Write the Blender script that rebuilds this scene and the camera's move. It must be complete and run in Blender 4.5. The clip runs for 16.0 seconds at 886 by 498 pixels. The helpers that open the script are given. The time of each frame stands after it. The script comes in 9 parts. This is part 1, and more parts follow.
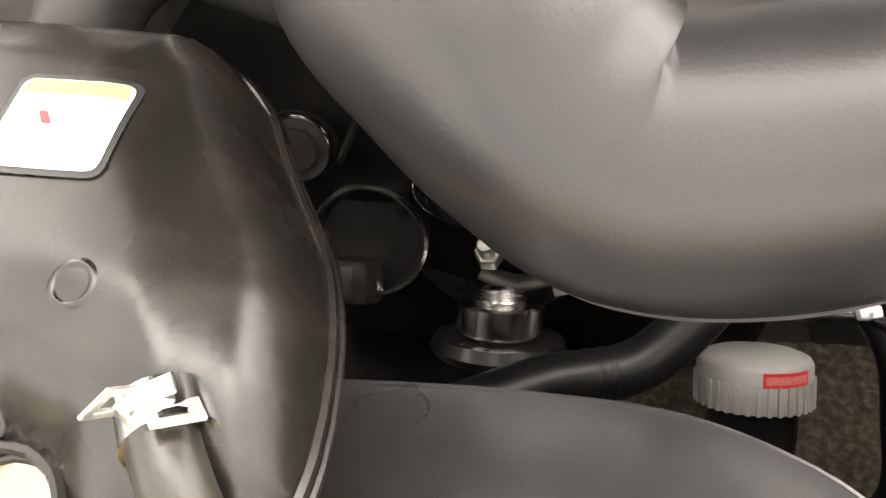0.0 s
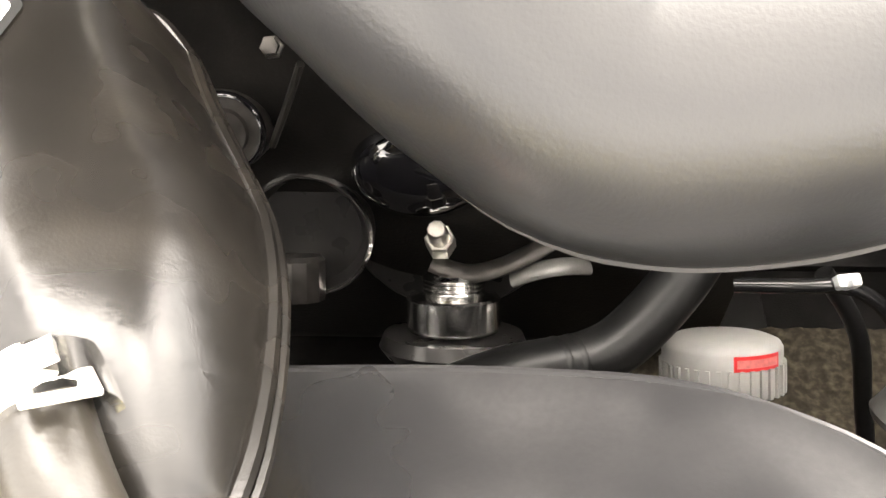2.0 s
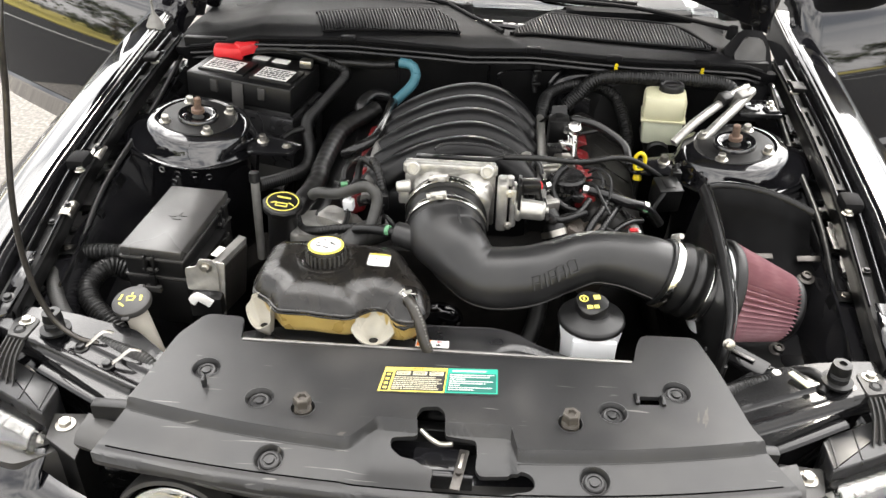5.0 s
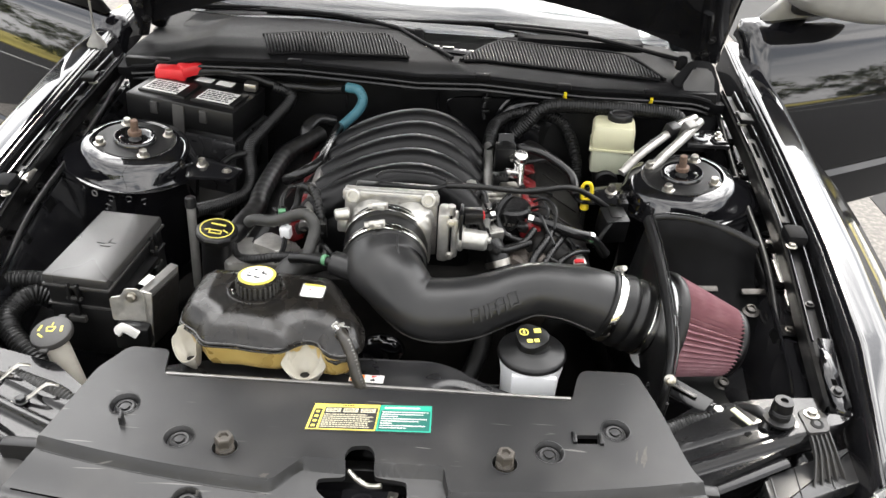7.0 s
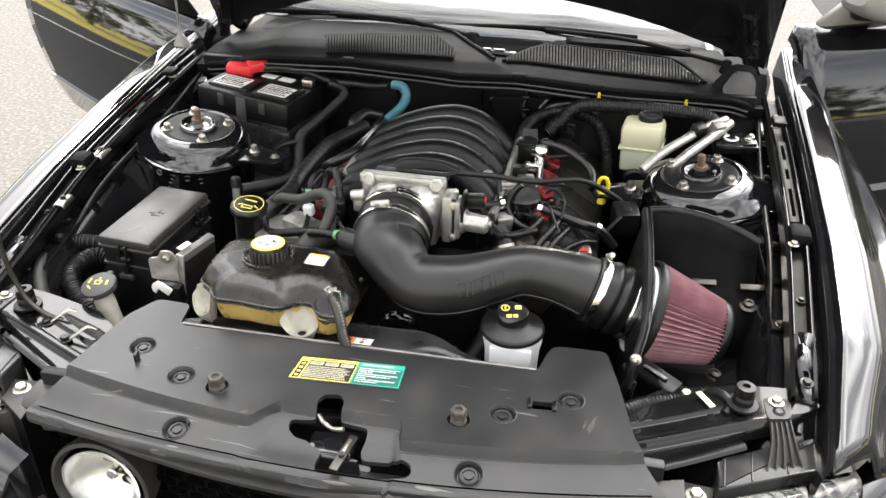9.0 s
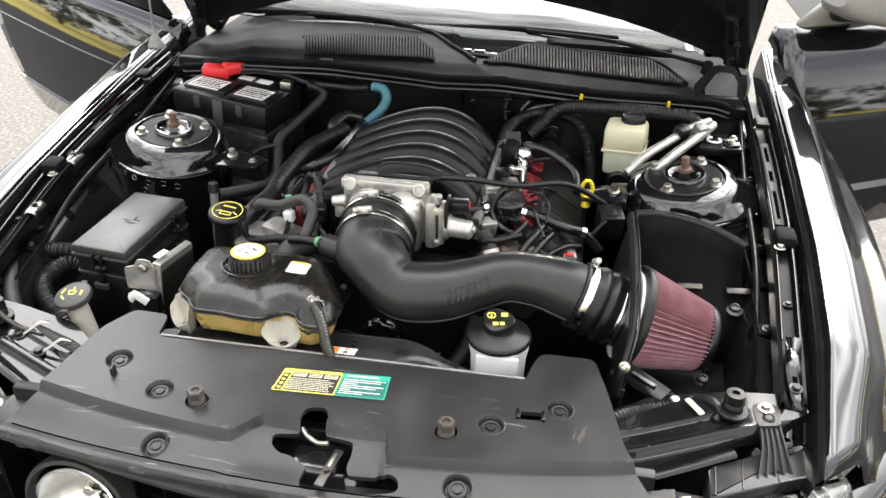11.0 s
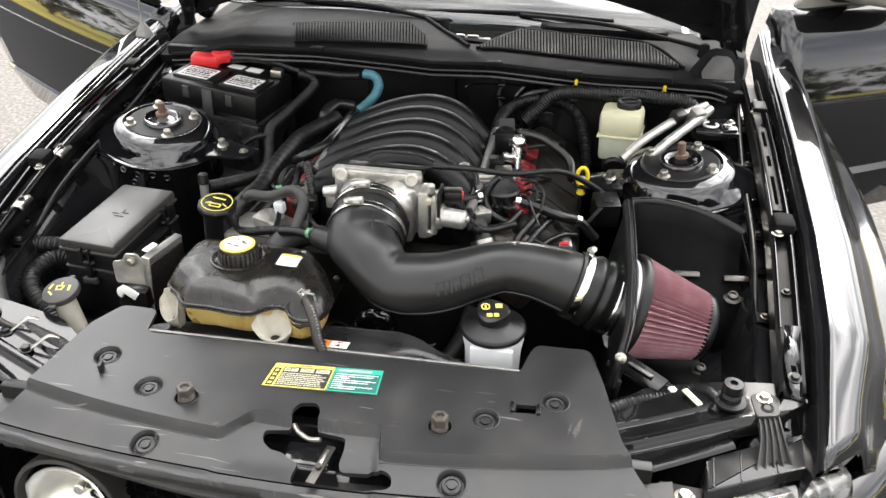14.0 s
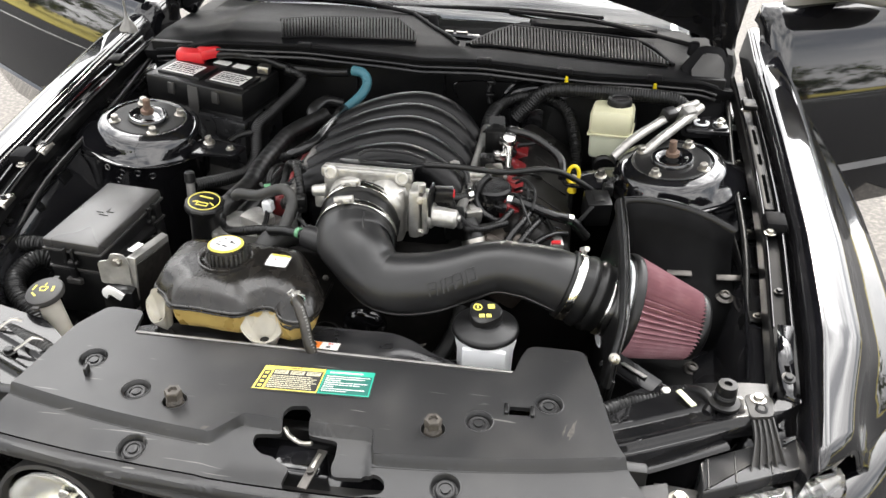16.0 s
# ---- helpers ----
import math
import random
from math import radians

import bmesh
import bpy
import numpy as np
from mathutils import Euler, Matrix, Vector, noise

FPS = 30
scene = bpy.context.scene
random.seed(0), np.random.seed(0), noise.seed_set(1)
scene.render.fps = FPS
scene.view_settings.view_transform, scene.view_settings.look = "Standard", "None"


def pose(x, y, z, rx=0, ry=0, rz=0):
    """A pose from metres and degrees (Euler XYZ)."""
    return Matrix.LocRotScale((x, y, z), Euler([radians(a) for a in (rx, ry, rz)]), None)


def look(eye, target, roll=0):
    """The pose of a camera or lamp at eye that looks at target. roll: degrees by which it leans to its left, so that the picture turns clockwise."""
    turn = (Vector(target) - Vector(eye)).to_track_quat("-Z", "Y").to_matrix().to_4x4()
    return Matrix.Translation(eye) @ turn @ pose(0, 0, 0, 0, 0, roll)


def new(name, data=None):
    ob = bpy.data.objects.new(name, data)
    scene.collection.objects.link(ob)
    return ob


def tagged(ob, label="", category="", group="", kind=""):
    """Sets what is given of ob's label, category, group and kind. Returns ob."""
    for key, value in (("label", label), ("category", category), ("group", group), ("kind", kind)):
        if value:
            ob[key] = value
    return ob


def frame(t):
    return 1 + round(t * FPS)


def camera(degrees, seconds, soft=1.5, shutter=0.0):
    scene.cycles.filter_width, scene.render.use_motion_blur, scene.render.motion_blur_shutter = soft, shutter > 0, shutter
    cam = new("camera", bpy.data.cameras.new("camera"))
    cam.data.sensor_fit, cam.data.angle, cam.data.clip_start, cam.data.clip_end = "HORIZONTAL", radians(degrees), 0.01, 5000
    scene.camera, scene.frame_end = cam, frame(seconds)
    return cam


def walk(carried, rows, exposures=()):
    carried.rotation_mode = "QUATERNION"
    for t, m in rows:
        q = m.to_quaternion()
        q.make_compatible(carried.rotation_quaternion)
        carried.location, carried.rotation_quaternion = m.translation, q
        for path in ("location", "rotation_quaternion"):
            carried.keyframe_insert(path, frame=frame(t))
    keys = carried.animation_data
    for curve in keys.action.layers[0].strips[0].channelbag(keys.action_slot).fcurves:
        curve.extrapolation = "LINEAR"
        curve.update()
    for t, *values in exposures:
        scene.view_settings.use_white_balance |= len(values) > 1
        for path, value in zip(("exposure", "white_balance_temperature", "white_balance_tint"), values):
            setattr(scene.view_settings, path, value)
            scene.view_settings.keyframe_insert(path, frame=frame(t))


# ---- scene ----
cam = camera(57.0, 16.0)
EXPOSURES = [(0.0, 1.05, 7400, 12), (0.5, 1.45, 7400, 12), (1.5, 1.98, 7350, 12), (2.2, 1.98, 7200, 12), (2.7, 1.70, 6850, 10), (3.2, 1.0, 6950, 11), (3.7, 0.65, 6950, 10), (5.8, -0.2, 6500, 10), (16.0, -0.2, 6500, 10)]
PATH = [
    (0, (0.042, -0.026, 1.08), (-0.228, 1.115, -0.54), -7.6),
    (0.5, (0.032, -0.016, 1.038), (-0.136, 1.161, -0.57), -4.0),
    (1, (0.03, -0.014, 1.023), (-0.086, 1.174, -0.583), -3.2),
    (1.5, (0.027, -0.014, 1.025), (-0.091, 1.174, -0.58), -3.6),
    (2, (0.03, -0.017, 1.032), (-0.089, 1.175, -0.569), -3.9),
    (2.3, (0.034, -0.028, 1.052), (-0.082, 1.168, -0.547), -3.3),
    (2.5, (0.046, -0.043, 1.095), (-0.092, 1.14, -0.512), -2.2),
    (2.6, (0.055, -0.061, 1.126), (-0.09, 1.117, -0.484), -1.3),
    (3, (0.113, -0.133, 1.25), (-0.071, 1.03, -0.367), 2.8),
    (3.3, (0.176, -0.224, 1.355), (-0.052, 0.913, -0.275), 3.8),
    (3.5, (0.195, -0.322, 1.46), (-0.001, 0.891, -0.118), 6.9),
    (3.7, (0.196, -0.423, 1.527), (-0.06, 0.935, 0.082), 5.2),
    (5.8, (0.013, -1.094, 1.67), (0.025, 0.611, 0.624), 1.3),
    (6, (0.013, -1.068, 1.673), (0.041, 0.644, 0.639), 2.2),
    (6.5, (0.039, -0.968, 1.655), (0.092, 0.754, 0.639), 3.5),
    (7, (0.116, -0.927, 1.646), (0.084, 0.784, 0.611), 3.3),
    (7.5, (0.24, -0.952, 1.658), (0.042, 0.74, 0.609), 2.7),
    (8, (0.325, -0.995, 1.65), (0.051, 0.682, 0.595), 1.8),
    (8.5, (0.349, -1.014, 1.657), (0.038, 0.664, 0.614), 0.9),
    (9, (0.349, -1.023, 1.66), (0.013, 0.666, 0.642), 0.8),
    (11.5, (0.329, -0.983, 1.66), (0.067, 0.715, 0.636), 1.2),
    (12, (0.339, -0.973, 1.657), (0.088, 0.718, 0.62), 1.0),
    (12.5, (0.336, -0.977, 1.658), (0.078, 0.712, 0.618), 1.0),
    (13, (0.327, -0.985, 1.658), (0.05, 0.704, 0.624), 1.0),
    (13.5, (0.33, -0.983, 1.659), (0.048, 0.702, 0.618), 0.8),
    (14, (0.337, -0.971, 1.656), (0.063, 0.708, 0.604), 0.7),
    (14.5, (0.337, -0.963, 1.657), (0.072, 0.712, 0.597), 0.8),
    (15, (0.331, -0.96, 1.655), (0.073, 0.715, 0.592), 1.1),
    (15.5, (0.325, -0.957, 1.655), (0.075, 0.72, 0.593), 1.1),
    (16, (0.323, -0.956, 1.654), (0.087, 0.723, 0.593), 1.3),
]
walk(cam, [(t, look(eye, target, roll)) for t, eye, target, roll in PATH], EXPOSURES)


# ---- world, sun and ground light ----
world = bpy.data.worlds.new("world")
scene.world = world
world.use_nodes = True
wn, wl = world.node_tree.nodes, world.node_tree.links
wn.clear()
SUN_EL, SUN_AZ = 48.0, 8.0
w_out = wn.new("ShaderNodeOutputWorld")
w_sky = wn.new("ShaderNodeTexSky")
w_sky.sky_type, w_sky.sun_disc = "NISHITA", False
w_sky.sun_elevation, w_sky.sun_rotation = radians(SUN_EL), radians(SUN_AZ)
w_co = wn.new("ShaderNodeTexCoord")
w_map = wn.new("ShaderNodeMapping")
w_map.inputs["Scale"].default_value = (1.6, 1.6, 4.0)
w_noise = wn.new("ShaderNodeTexNoise")
w_noise.inputs["Scale"].default_value, w_noise.inputs["Detail"].default_value = 1.7, 5.0
w_ramp = wn.new("ShaderNodeValToRGB")
w_ramp.color_ramp.elements[0].position, w_ramp.color_ramp.elements[1].position = 0.36, 0.60
w_ramp.color_ramp.elements[0].color = (0.30, 0.30, 0.30, 1)
w_b1, w_b2 = wn.new("ShaderNodeBackground"), wn.new("ShaderNodeBackground")
w_b1.inputs["Strength"].default_value = 0.15
w_b2.inputs["Color"].default_value = (1.0, 0.985, 0.97, 1)
# clouds are brighter towards the sun behind them
w_dot = wn.new("ShaderNodeVectorMath")
w_dot.operation = "DOT_PRODUCT"
w_dot.inputs[1].default_value = (math.sin(radians(SUN_AZ)) * math.cos(radians(SUN_EL)), math.cos(radians(SUN_AZ)) * math.cos(radians(SUN_EL)), math.sin(radians(SUN_EL)))
w_glow = wn.new("ShaderNodeMapRange")
w_glow.interpolation_type = "SMOOTHERSTEP"
w_glow.inputs[1].default_value, w_glow.inputs[2].default_value, w_glow.inputs[3].default_value, w_glow.inputs[4].default_value = 0.45, 1.0, 3.6, 15.0
# haze thickens towards the horizon
w_sep = wn.new("ShaderNodeSeparateXYZ")
w_haze = wn.new("ShaderNodeMapRange")
w_haze.interpolation_type = "SMOOTHSTEP"
w_haze.inputs[1].default_value, w_haze.inputs[2].default_value, w_haze.inputs[3].default_value, w_haze.inputs[4].default_value = 0.05, 0.45, 0.9, 0.0
w_max = wn.new("ShaderNodeMath")
w_max.operation = "MAXIMUM"
w_mix = wn.new("ShaderNodeMixShader")
wl.new(w_co.outputs["Generated"], w_sep.inputs[0])
wl.new(w_sep.outputs["Z"], w_haze.inputs[0])
wl.new(w_haze.outputs[0], w_max.inputs[0])
wl.new(w_ramp.outputs["Color"], w_max.inputs[1])
wl.new(w_co.outputs["Generated"], w_map.inputs["Vector"])
wl.new(w_map.outputs["Vector"], w_noise.inputs["Vector"])
wl.new(w_noise.outputs["Fac"], w_ramp.inputs["Fac"])
wl.new(w_co.outputs["Generated"], w_dot.inputs[0])
wl.new(w_dot.outputs["Value"], w_glow.inputs[0])
wl.new(w_glow.outputs[0], w_b2.inputs["Strength"])
wl.new(w_sky.outputs["Color"], w_b1.inputs["Color"])
wl.new(w_max.outputs[0], w_mix.inputs["Fac"])
wl.new(w_b1.outputs["Background"], w_mix.inputs[1])
wl.new(w_b2.outputs["Background"], w_mix.inputs[2])
wl.new(w_mix.outputs["Shader"], w_out.inputs["Surface"])
sun_data = bpy.data.lights.new("sun", "SUN")
sun_data.energy, sun_data.angle, sun_data.color = 3.2, radians(10.0), (1.0, 0.93, 0.82)
sun = new("sun", sun_data)
_az, _el = radians(SUN_AZ), radians(SUN_EL)
sun.matrix_world = look((0, 0, 0), (-math.sin(_az) * math.cos(_el), -math.cos(_az) * math.cos(_el), -math.sin(_el)))


# ---- materials ----
def material(name, color, rough=0.5, metal=0.0, vary=0.25, scale=25.0, fine=400.0, bump=0.15, coat=0.0,
             dust=0.0, dust_color=(0.35, 0.32, 0.28), spec=0.5, through_light=0.0, tint=None, rough_vary=0.12, scratch=0.0, coat_ior=1.5):
    m = bpy.data.materials.new(name)
    m.use_nodes = True
    n, l = m.node_tree.nodes, m.node_tree.links
    b = n["Principled BSDF"]
    co = n.new("ShaderNodeTexCoord")
    big, small = n.new("ShaderNodeTexNoise"), n.new("ShaderNodeTexNoise")
    big.inputs["Scale"].default_value, big.inputs["Detail"].default_value = scale, 2.0
    small.inputs["Scale"].default_value, small.inputs["Detail"].default_value = fine, 2.0
    for t in (big, small):
        l.new(co.outputs["Object"], t.inputs["Vector"])
    c2 = tint or tuple(min(1.0, c * (1.0 + 1.6 * vary) + 0.012 * vary) for c in color)
    c1 = tuple(c * (1.0 - vary) for c in color)
    mix = n.new("ShaderNodeMix")
    mix.data_type = "RGBA"
    mix.inputs[6].default_value, mix.inputs[7].default_value = (*c1, 1), (*c2, 1)
    l.new(big.outputs["Fac"], mix.inputs[0])
    last = mix.outputs[2]
    if dust > 0:
        r = n.new("ShaderNodeMapRange")
        r.inputs[1].default_value, r.inputs[2].default_value, r.inputs[4].default_value = 0.40, 0.85, dust
        r.interpolation_type = "SMOOTHSTEP"
        mul = n.new("ShaderNodeMath")
        mul.operation = "MULTIPLY"
        l.new(big.outputs["Fac"], r.inputs[0])
        l.new(r.outputs[0], mul.inputs[0])
        l.new(small.outputs["Fac"], mul.inputs[1])
        dm = n.new("ShaderNodeMix")
        dm.data_type = "RGBA"
        dm.inputs[7].default_value = (*dust_color, 1)
        l.new(mul.outputs[0], dm.inputs[0])
        l.new(last, dm.inputs[6])
        last = dm.outputs[2]
    if scratch > 0:
        # fine pale scratches and scuffs, long in one direction
        for turn, stretch in ((0.35, (14.0, 150.0, 20.0)), (-0.6, (9.0, 240.0, 20.0))):
            mp, sn, sr = n.new("ShaderNodeMapping"), n.new("ShaderNodeTexNoise"), n.new("ShaderNodeMapRange")
            mp.inputs["Rotation"].default_value, mp.inputs["Scale"].default_value = (0, 0, turn), stretch
            sn.inputs["Scale"].default_value, sn.inputs["Detail"].default_value = 1.0, 1.0
            sr.inputs[1].default_value, sr.inputs[2].default_value, sr.inputs[4].default_value = 0.75, 0.79, scratch
            l.new(co.outputs["Object"], mp.inputs["Vector"])
            l.new(mp.outputs["Vector"], sn.inputs["Vector"])
            l.new(sn.outputs["Fac"], sr.inputs[0])
            sm = n.new("ShaderNodeMix")
            sm.data_type = "RGBA"
            sm.inputs[7].default_value = (0.30, 0.29, 0.27, 1)
            l.new(sr.outputs[0], sm.inputs[0])
            l.new(last, sm.inputs[6])
            last = sm.outputs[2]
    l.new(last, b.inputs["Base Color"])
    rr = n.new("ShaderNodeMapRange")
    rr.inputs[3].default_value, rr.inputs[4].default_value = max(0.0, rough - rough_vary), min(1.0, rough + rough_vary)
    l.new(big.outputs["Fac"], rr.inputs[0])
    l.new(rr.outputs[0], b.inputs["Roughness"])
    b.inputs["Metallic"].default_value = metal
    b.inputs["Coat Weight"].default_value, b.inputs["Coat Roughness"].default_value = coat, 0.04
    b.inputs["Coat IOR"].default_value = coat_ior
    b.inputs["Specular IOR Level"].default_value = spec
    if through_light > 0:
        b.inputs["Transmission Weight"].default_value = through_light
        b.inputs["Subsurface Weight"].default_value = 0.0
    if bump > 0:
        bp = n.new("ShaderNodeBump")
        bp.inputs["Strength"].default_value, bp.inputs["Distance"].default_value = bump, 0.0006
        l.new(small.outputs["Fac"], bp.inputs["Height"])
        l.new(bp.outputs["Normal"], b.inputs["Normal"])
    return m


M_PAINT = material("black_car_paint", (0.003, 0.003, 0.004), 0.04, vary=0.2, bump=0.02, coat=1.0, rough_vary=0.02, spec=0.05, coat_ior=1.7)
M_TOWER = material("glossy_black_enamel", (0.004, 0.004, 0.005), 0.10, vary=0.2, bump=0.03, coat=1.0, dust=0.01, rough_vary=0.05, spec=0.3, coat_ior=1.65)
M_BOX = material("dull_black_sheet_steel", (0.0025, 0.0025, 0.0027), 0.45, vary=0.3, bump=0.08, spec=0.05)
M_SCUFF = material("pale_scuffed_plastic", (0.045, 0.040, 0.034), 0.6, vary=0.7, bump=0.2, scale=160, fine=900)
M_SILVERED = material("silvered_lamp_shell", (0.42, 0.41, 0.39), 0.28, metal=0.8, vary=0.2, bump=0.5, fine=120, scale=40)
M_PALEINK = material("pale_print", (0.52, 0.49, 0.36), 0.5, vary=0.15, bump=0.0)
M_TIE = material("worn_black_steel_panel", (0.004, 0.004, 0.0045), 0.24, vary=0.3, bump=0.05, coat=0.55, dust=0.012, rough_vary=0.08, spec=0.14)
M_BAY = material("black_bay_paint", (0.006, 0.006, 0.007), 0.16, vary=0.3, bump=0.05, coat=0.7, dust=0.03, rough_vary=0.07, spec=0.2)
M_PLASTIC = material("textured_black_plastic", (0.030, 0.029, 0.028), 0.46, vary=0.3, fine=900, bump=0.35, dust=0.10, scale=12)
M_SHIELD = material("satin_grey_black_plastic", (0.0150, 0.0150, 0.0154), 0.35, vary=0.22, fine=1500, bump=0.20, dust=0.09, scale=9, scratch=0.35, spec=0.42)
M_TUBE = material("matte_black_intake_plastic", (0.0138, 0.0138, 0.0143), 0.33, vary=0.22, fine=650, bump=0.17, dust=0.03, scale=13, rough_vary=0.11, spec=0.42)
# the pale dust tone also carries the mottled sheen of the shroud
M_SHROUD = material("dirty_black_plastic_with_sheen", (0.014, 0.014, 0.0148), 0.30, vary=0.4, fine=380, bump=0.14, dust=0.22, scale=18, rough_vary=0.16, spec=0.55, dust_color=(0.16, 0.155, 0.15))
M_PULLEY = material("worn_dark_pulley", (0.035, 0.034, 0.033), 0.28, metal=0.5, vary=0.1, bump=0.1, scale=60, rough_vary=0.03)
M_MANI = material("black_manifold_plastic", (0.0035, 0.0035, 0.004), 0.34, vary=0.2, fine=600, bump=0.10, dust=0.01, scale=14, rough_vary=0.08, spec=0.30)
M_DARK = material("dark_plastic", (0.004, 0.004, 0.0042), 0.36, vary=0.3, bump=0.2, dust=0.012, spec=0.4)
M_RUBBER = material("black_rubber", (0.0045, 0.0045, 0.0046), 0.38, vary=0.3, bump=0.2, dust=0.02, spec=0.36)
M_GLOSSRUB = material("smooth_black_hose", (0.006, 0.006, 0.0062), 0.22, vary=0.3, bump=0.1, dust=0.03)
M_BROWNHOSE = material("weathered_brown_hose", (0.017, 0.0145, 0.011), 0.36, vary=0.45, bump=0.25, dust=0.07, scale=60)
M_GREYHOSE = material("faded_grey_hose", (0.022, 0.022, 0.021), 0.5, vary=0.25, bump=0.3, dust=0.12)
M_GRIME = material("oily_black_metal", (0.0045, 0.004, 0.0036), 0.5, vary=0.5, bump=0.5, dust=0.03, scale=40, spec=0.2)
M_GRIT = material("gritty_ground", (0.030, 0.025, 0.018), 0.9, vary=0.7, fine=170, bump=1.0, dust=0.9, scale=140, dust_color=(0.13, 0.11, 0.075), spec=0.1)
M_CASTING = material("stained_brown_casting", (0.045, 0.037, 0.030), 0.5, metal=0.3, vary=0.5, fine=300, bump=0.5, scale=50)
M_ALU = material("cast_aluminium", (0.44, 0.43, 0.405), 0.36, metal=0.72, vary=0.3, fine=700, bump=0.5, scale=70, rough_vary=0.14)
M_ALUDARK = material("weathered_aluminium", (0.20, 0.195, 0.185), 0.45, metal=0.5, vary=0.35, fine=500, bump=0.5, scale=40)
M_LEVER = material("dark_worn_steel", (0.07, 0.065, 0.06), 0.35, metal=0.8, vary=0.4, bump=0.3, scale=90)
M_STEEL = material("bright_steel", (0.75, 0.74, 0.72), 0.18, metal=1.0, vary=0.12, bump=0.08, scale=80)
M_ZINC = material("zinc_plated_steel", (0.46, 0.44, 0.40), 0.34, metal=1.0, vary=0.25, bump=0.2, scale=120)
M_STOP = material("worn_grey_brown_rubber", (0.050, 0.043, 0.035), 0.5, vary=0.4, bump=0.4, dust=0.12, scale=120)
M_RUST = material("rusty_stud", (0.15, 0.10, 0.075), 0.65, metal=0.5, vary=0.5, bump=0.5, scale=150)
M_RED = material("red_coil_cover", (0.15, 0.007, 0.009), 0.35, vary=0.3, bump=0.15)
M_REDCAP = material("red_terminal_cover", (0.55, 0.02, 0.025), 0.4, vary=0.2, bump=0.1)
M_PALERED = material("pale_red_label", (0.55, 0.16, 0.15), 0.5, vary=0.3, bump=0.05, scale=300)
M_YELLOW = material("yellow_plastic", (0.80, 0.62, 0.02), 0.35, vary=0.12, bump=0.1)
M_INK = material("yellow_print", (0.75, 0.65, 0.12), 0.5, vary=0.15, bump=0.0)
M_WHITE = material("white_label", (0.78, 0.77, 0.74), 0.45, vary=0.06, bump=0.05)
M_ORANGE = material("orange_label", (0.80, 0.22, 0.03), 0.45, vary=0.1, bump=0.05)
M_TEAL = material("teal_label", (0.01, 0.33, 0.22), 0.45, vary=0.1, bump=0.05)
M_GREENFIELD = material("dark_green_label", (0.004, 0.11, 0.085), 0.45, vary=0.1, bump=0.05)
M_LABYEL = material("yellow_label", (0.75, 0.62, 0.10), 0.45, vary=0.1, bump=0.05)
M_BLACKLAB = material("black_label", (0.012, 0.012, 0.012), 0.4, vary=0.1, bump=0.05)
M_BLUE = material("blue_hose_sleeve", (0.05, 0.16, 0.20), 0.5, vary=0.2, bump=0.3)
M_GREEN = material("green_plastic", (0.12, 0.30, 0.16), 0.45, vary=0.2, bump=0.1)
M_TANK = material("smoked_coolant_tank_shell", (0.0052, 0.0044, 0.0036), 0.27, vary=0.4, fine=1300, bump=0.07, dust=0.045, scale=34, rough_vary=0.07,
                  dust_color=(0.24, 0.18, 0.11))
M_AMBER = material("aged_amber_plastic", (0.44, 0.27, 0.07), 0.30, vary=0.3, bump=0.08, scale=22, tint=(0.66, 0.50, 0.17), through_light=0.25)
M_MILK = material("milky_white_plastic", (0.48, 0.455, 0.39), 0.4, vary=0.2, bump=0.1, scale=30, through_light=0.15)
# the grey base holds the deep shade round the low white cap
M_CAPGREY = material("shaded_dusty_white_cap", (0.34, 0.335, 0.32), 0.5, vary=0.15, bump=0.1, dust=0.3, scale=60)
M_CREAM = material("translucent_cream_plastic", (0.66, 0.64, 0.44), 0.36, vary=0.12, bump=0.05, scale=15, through_light=0.12)
M_CREAMLOW = material("fluid_filled_cream_plastic", (0.58, 0.60, 0.46), 0.34, vary=0.12, bump=0.05, scale=15, through_light=0.12)
M_WHITEPL = material("white_plastic_tank", (0.74, 0.75, 0.76), 0.4, vary=0.08, bump=0.05)
M_PINK = material("pink_oiled_cotton", (0.25, 0.118, 0.135), 0.8, vary=0.3, fine=1200, bump=0.6, scale=30, dust=0.40, dust_color=(0.44, 0.36, 0.37))
M_RAIL = material("satin_black_rail_paint", (0.0025, 0.0025, 0.0027), 0.40, vary=0.3, bump=0.06, spec=0.12)
M_COWL = material("black_cowl_plastic", (0.0055, 0.0055, 0.006), 0.55, vary=0.25, fine=900, bump=0.25, scale=10, spec=0.05)
# flat black that stands for the shade in gaps and slots
M_GAPSHADE = material("black_for_gap_shade", (0.0015, 0.0015, 0.0015), 0.9, vary=0.1, bump=0.0, spec=0.0)
# base colour lightened for sheen on the fuse box lid
M_LID = material("sheen_lightened_grey", (0.036, 0.035, 0.034), 0.30, vary=0.2, fine=1200, bump=0.15, dust=0.08, scale=9)
M_GROUND = material("pale_worn_asphalt", (0.105, 0.098, 0.09), 0.9, vary=0.35, scale=48, fine=8, bump=0.5, dust=0.85, dust_color=(0.34, 0.31, 0.27))
M_ROAD = material("dark_asphalt", (0.014, 0.0135, 0.013), 0.9, vary=0.35, scale=1.2, fine=80, bump=0.8)
M_GRASS = material("dry_grass", (0.38, 0.32, 0.07), 0.9, vary=0.5, scale=1.2, fine=60, bump=1.0)
M_LINE = material("white_road_paint", (0.72, 0.72, 0.70), 0.7, vary=0.15, scale=6, bump=0.2)
M_LEAF = material("tree_leaves", (0.045, 0.058, 0.018), 0.6, vary=0.5, scale=0.8, fine=20, bump=0.0)
M_BARK = material("tree_bark", (0.10, 0.075, 0.05), 0.9, vary=0.4, scale=8, fine=60, bump=0.8)
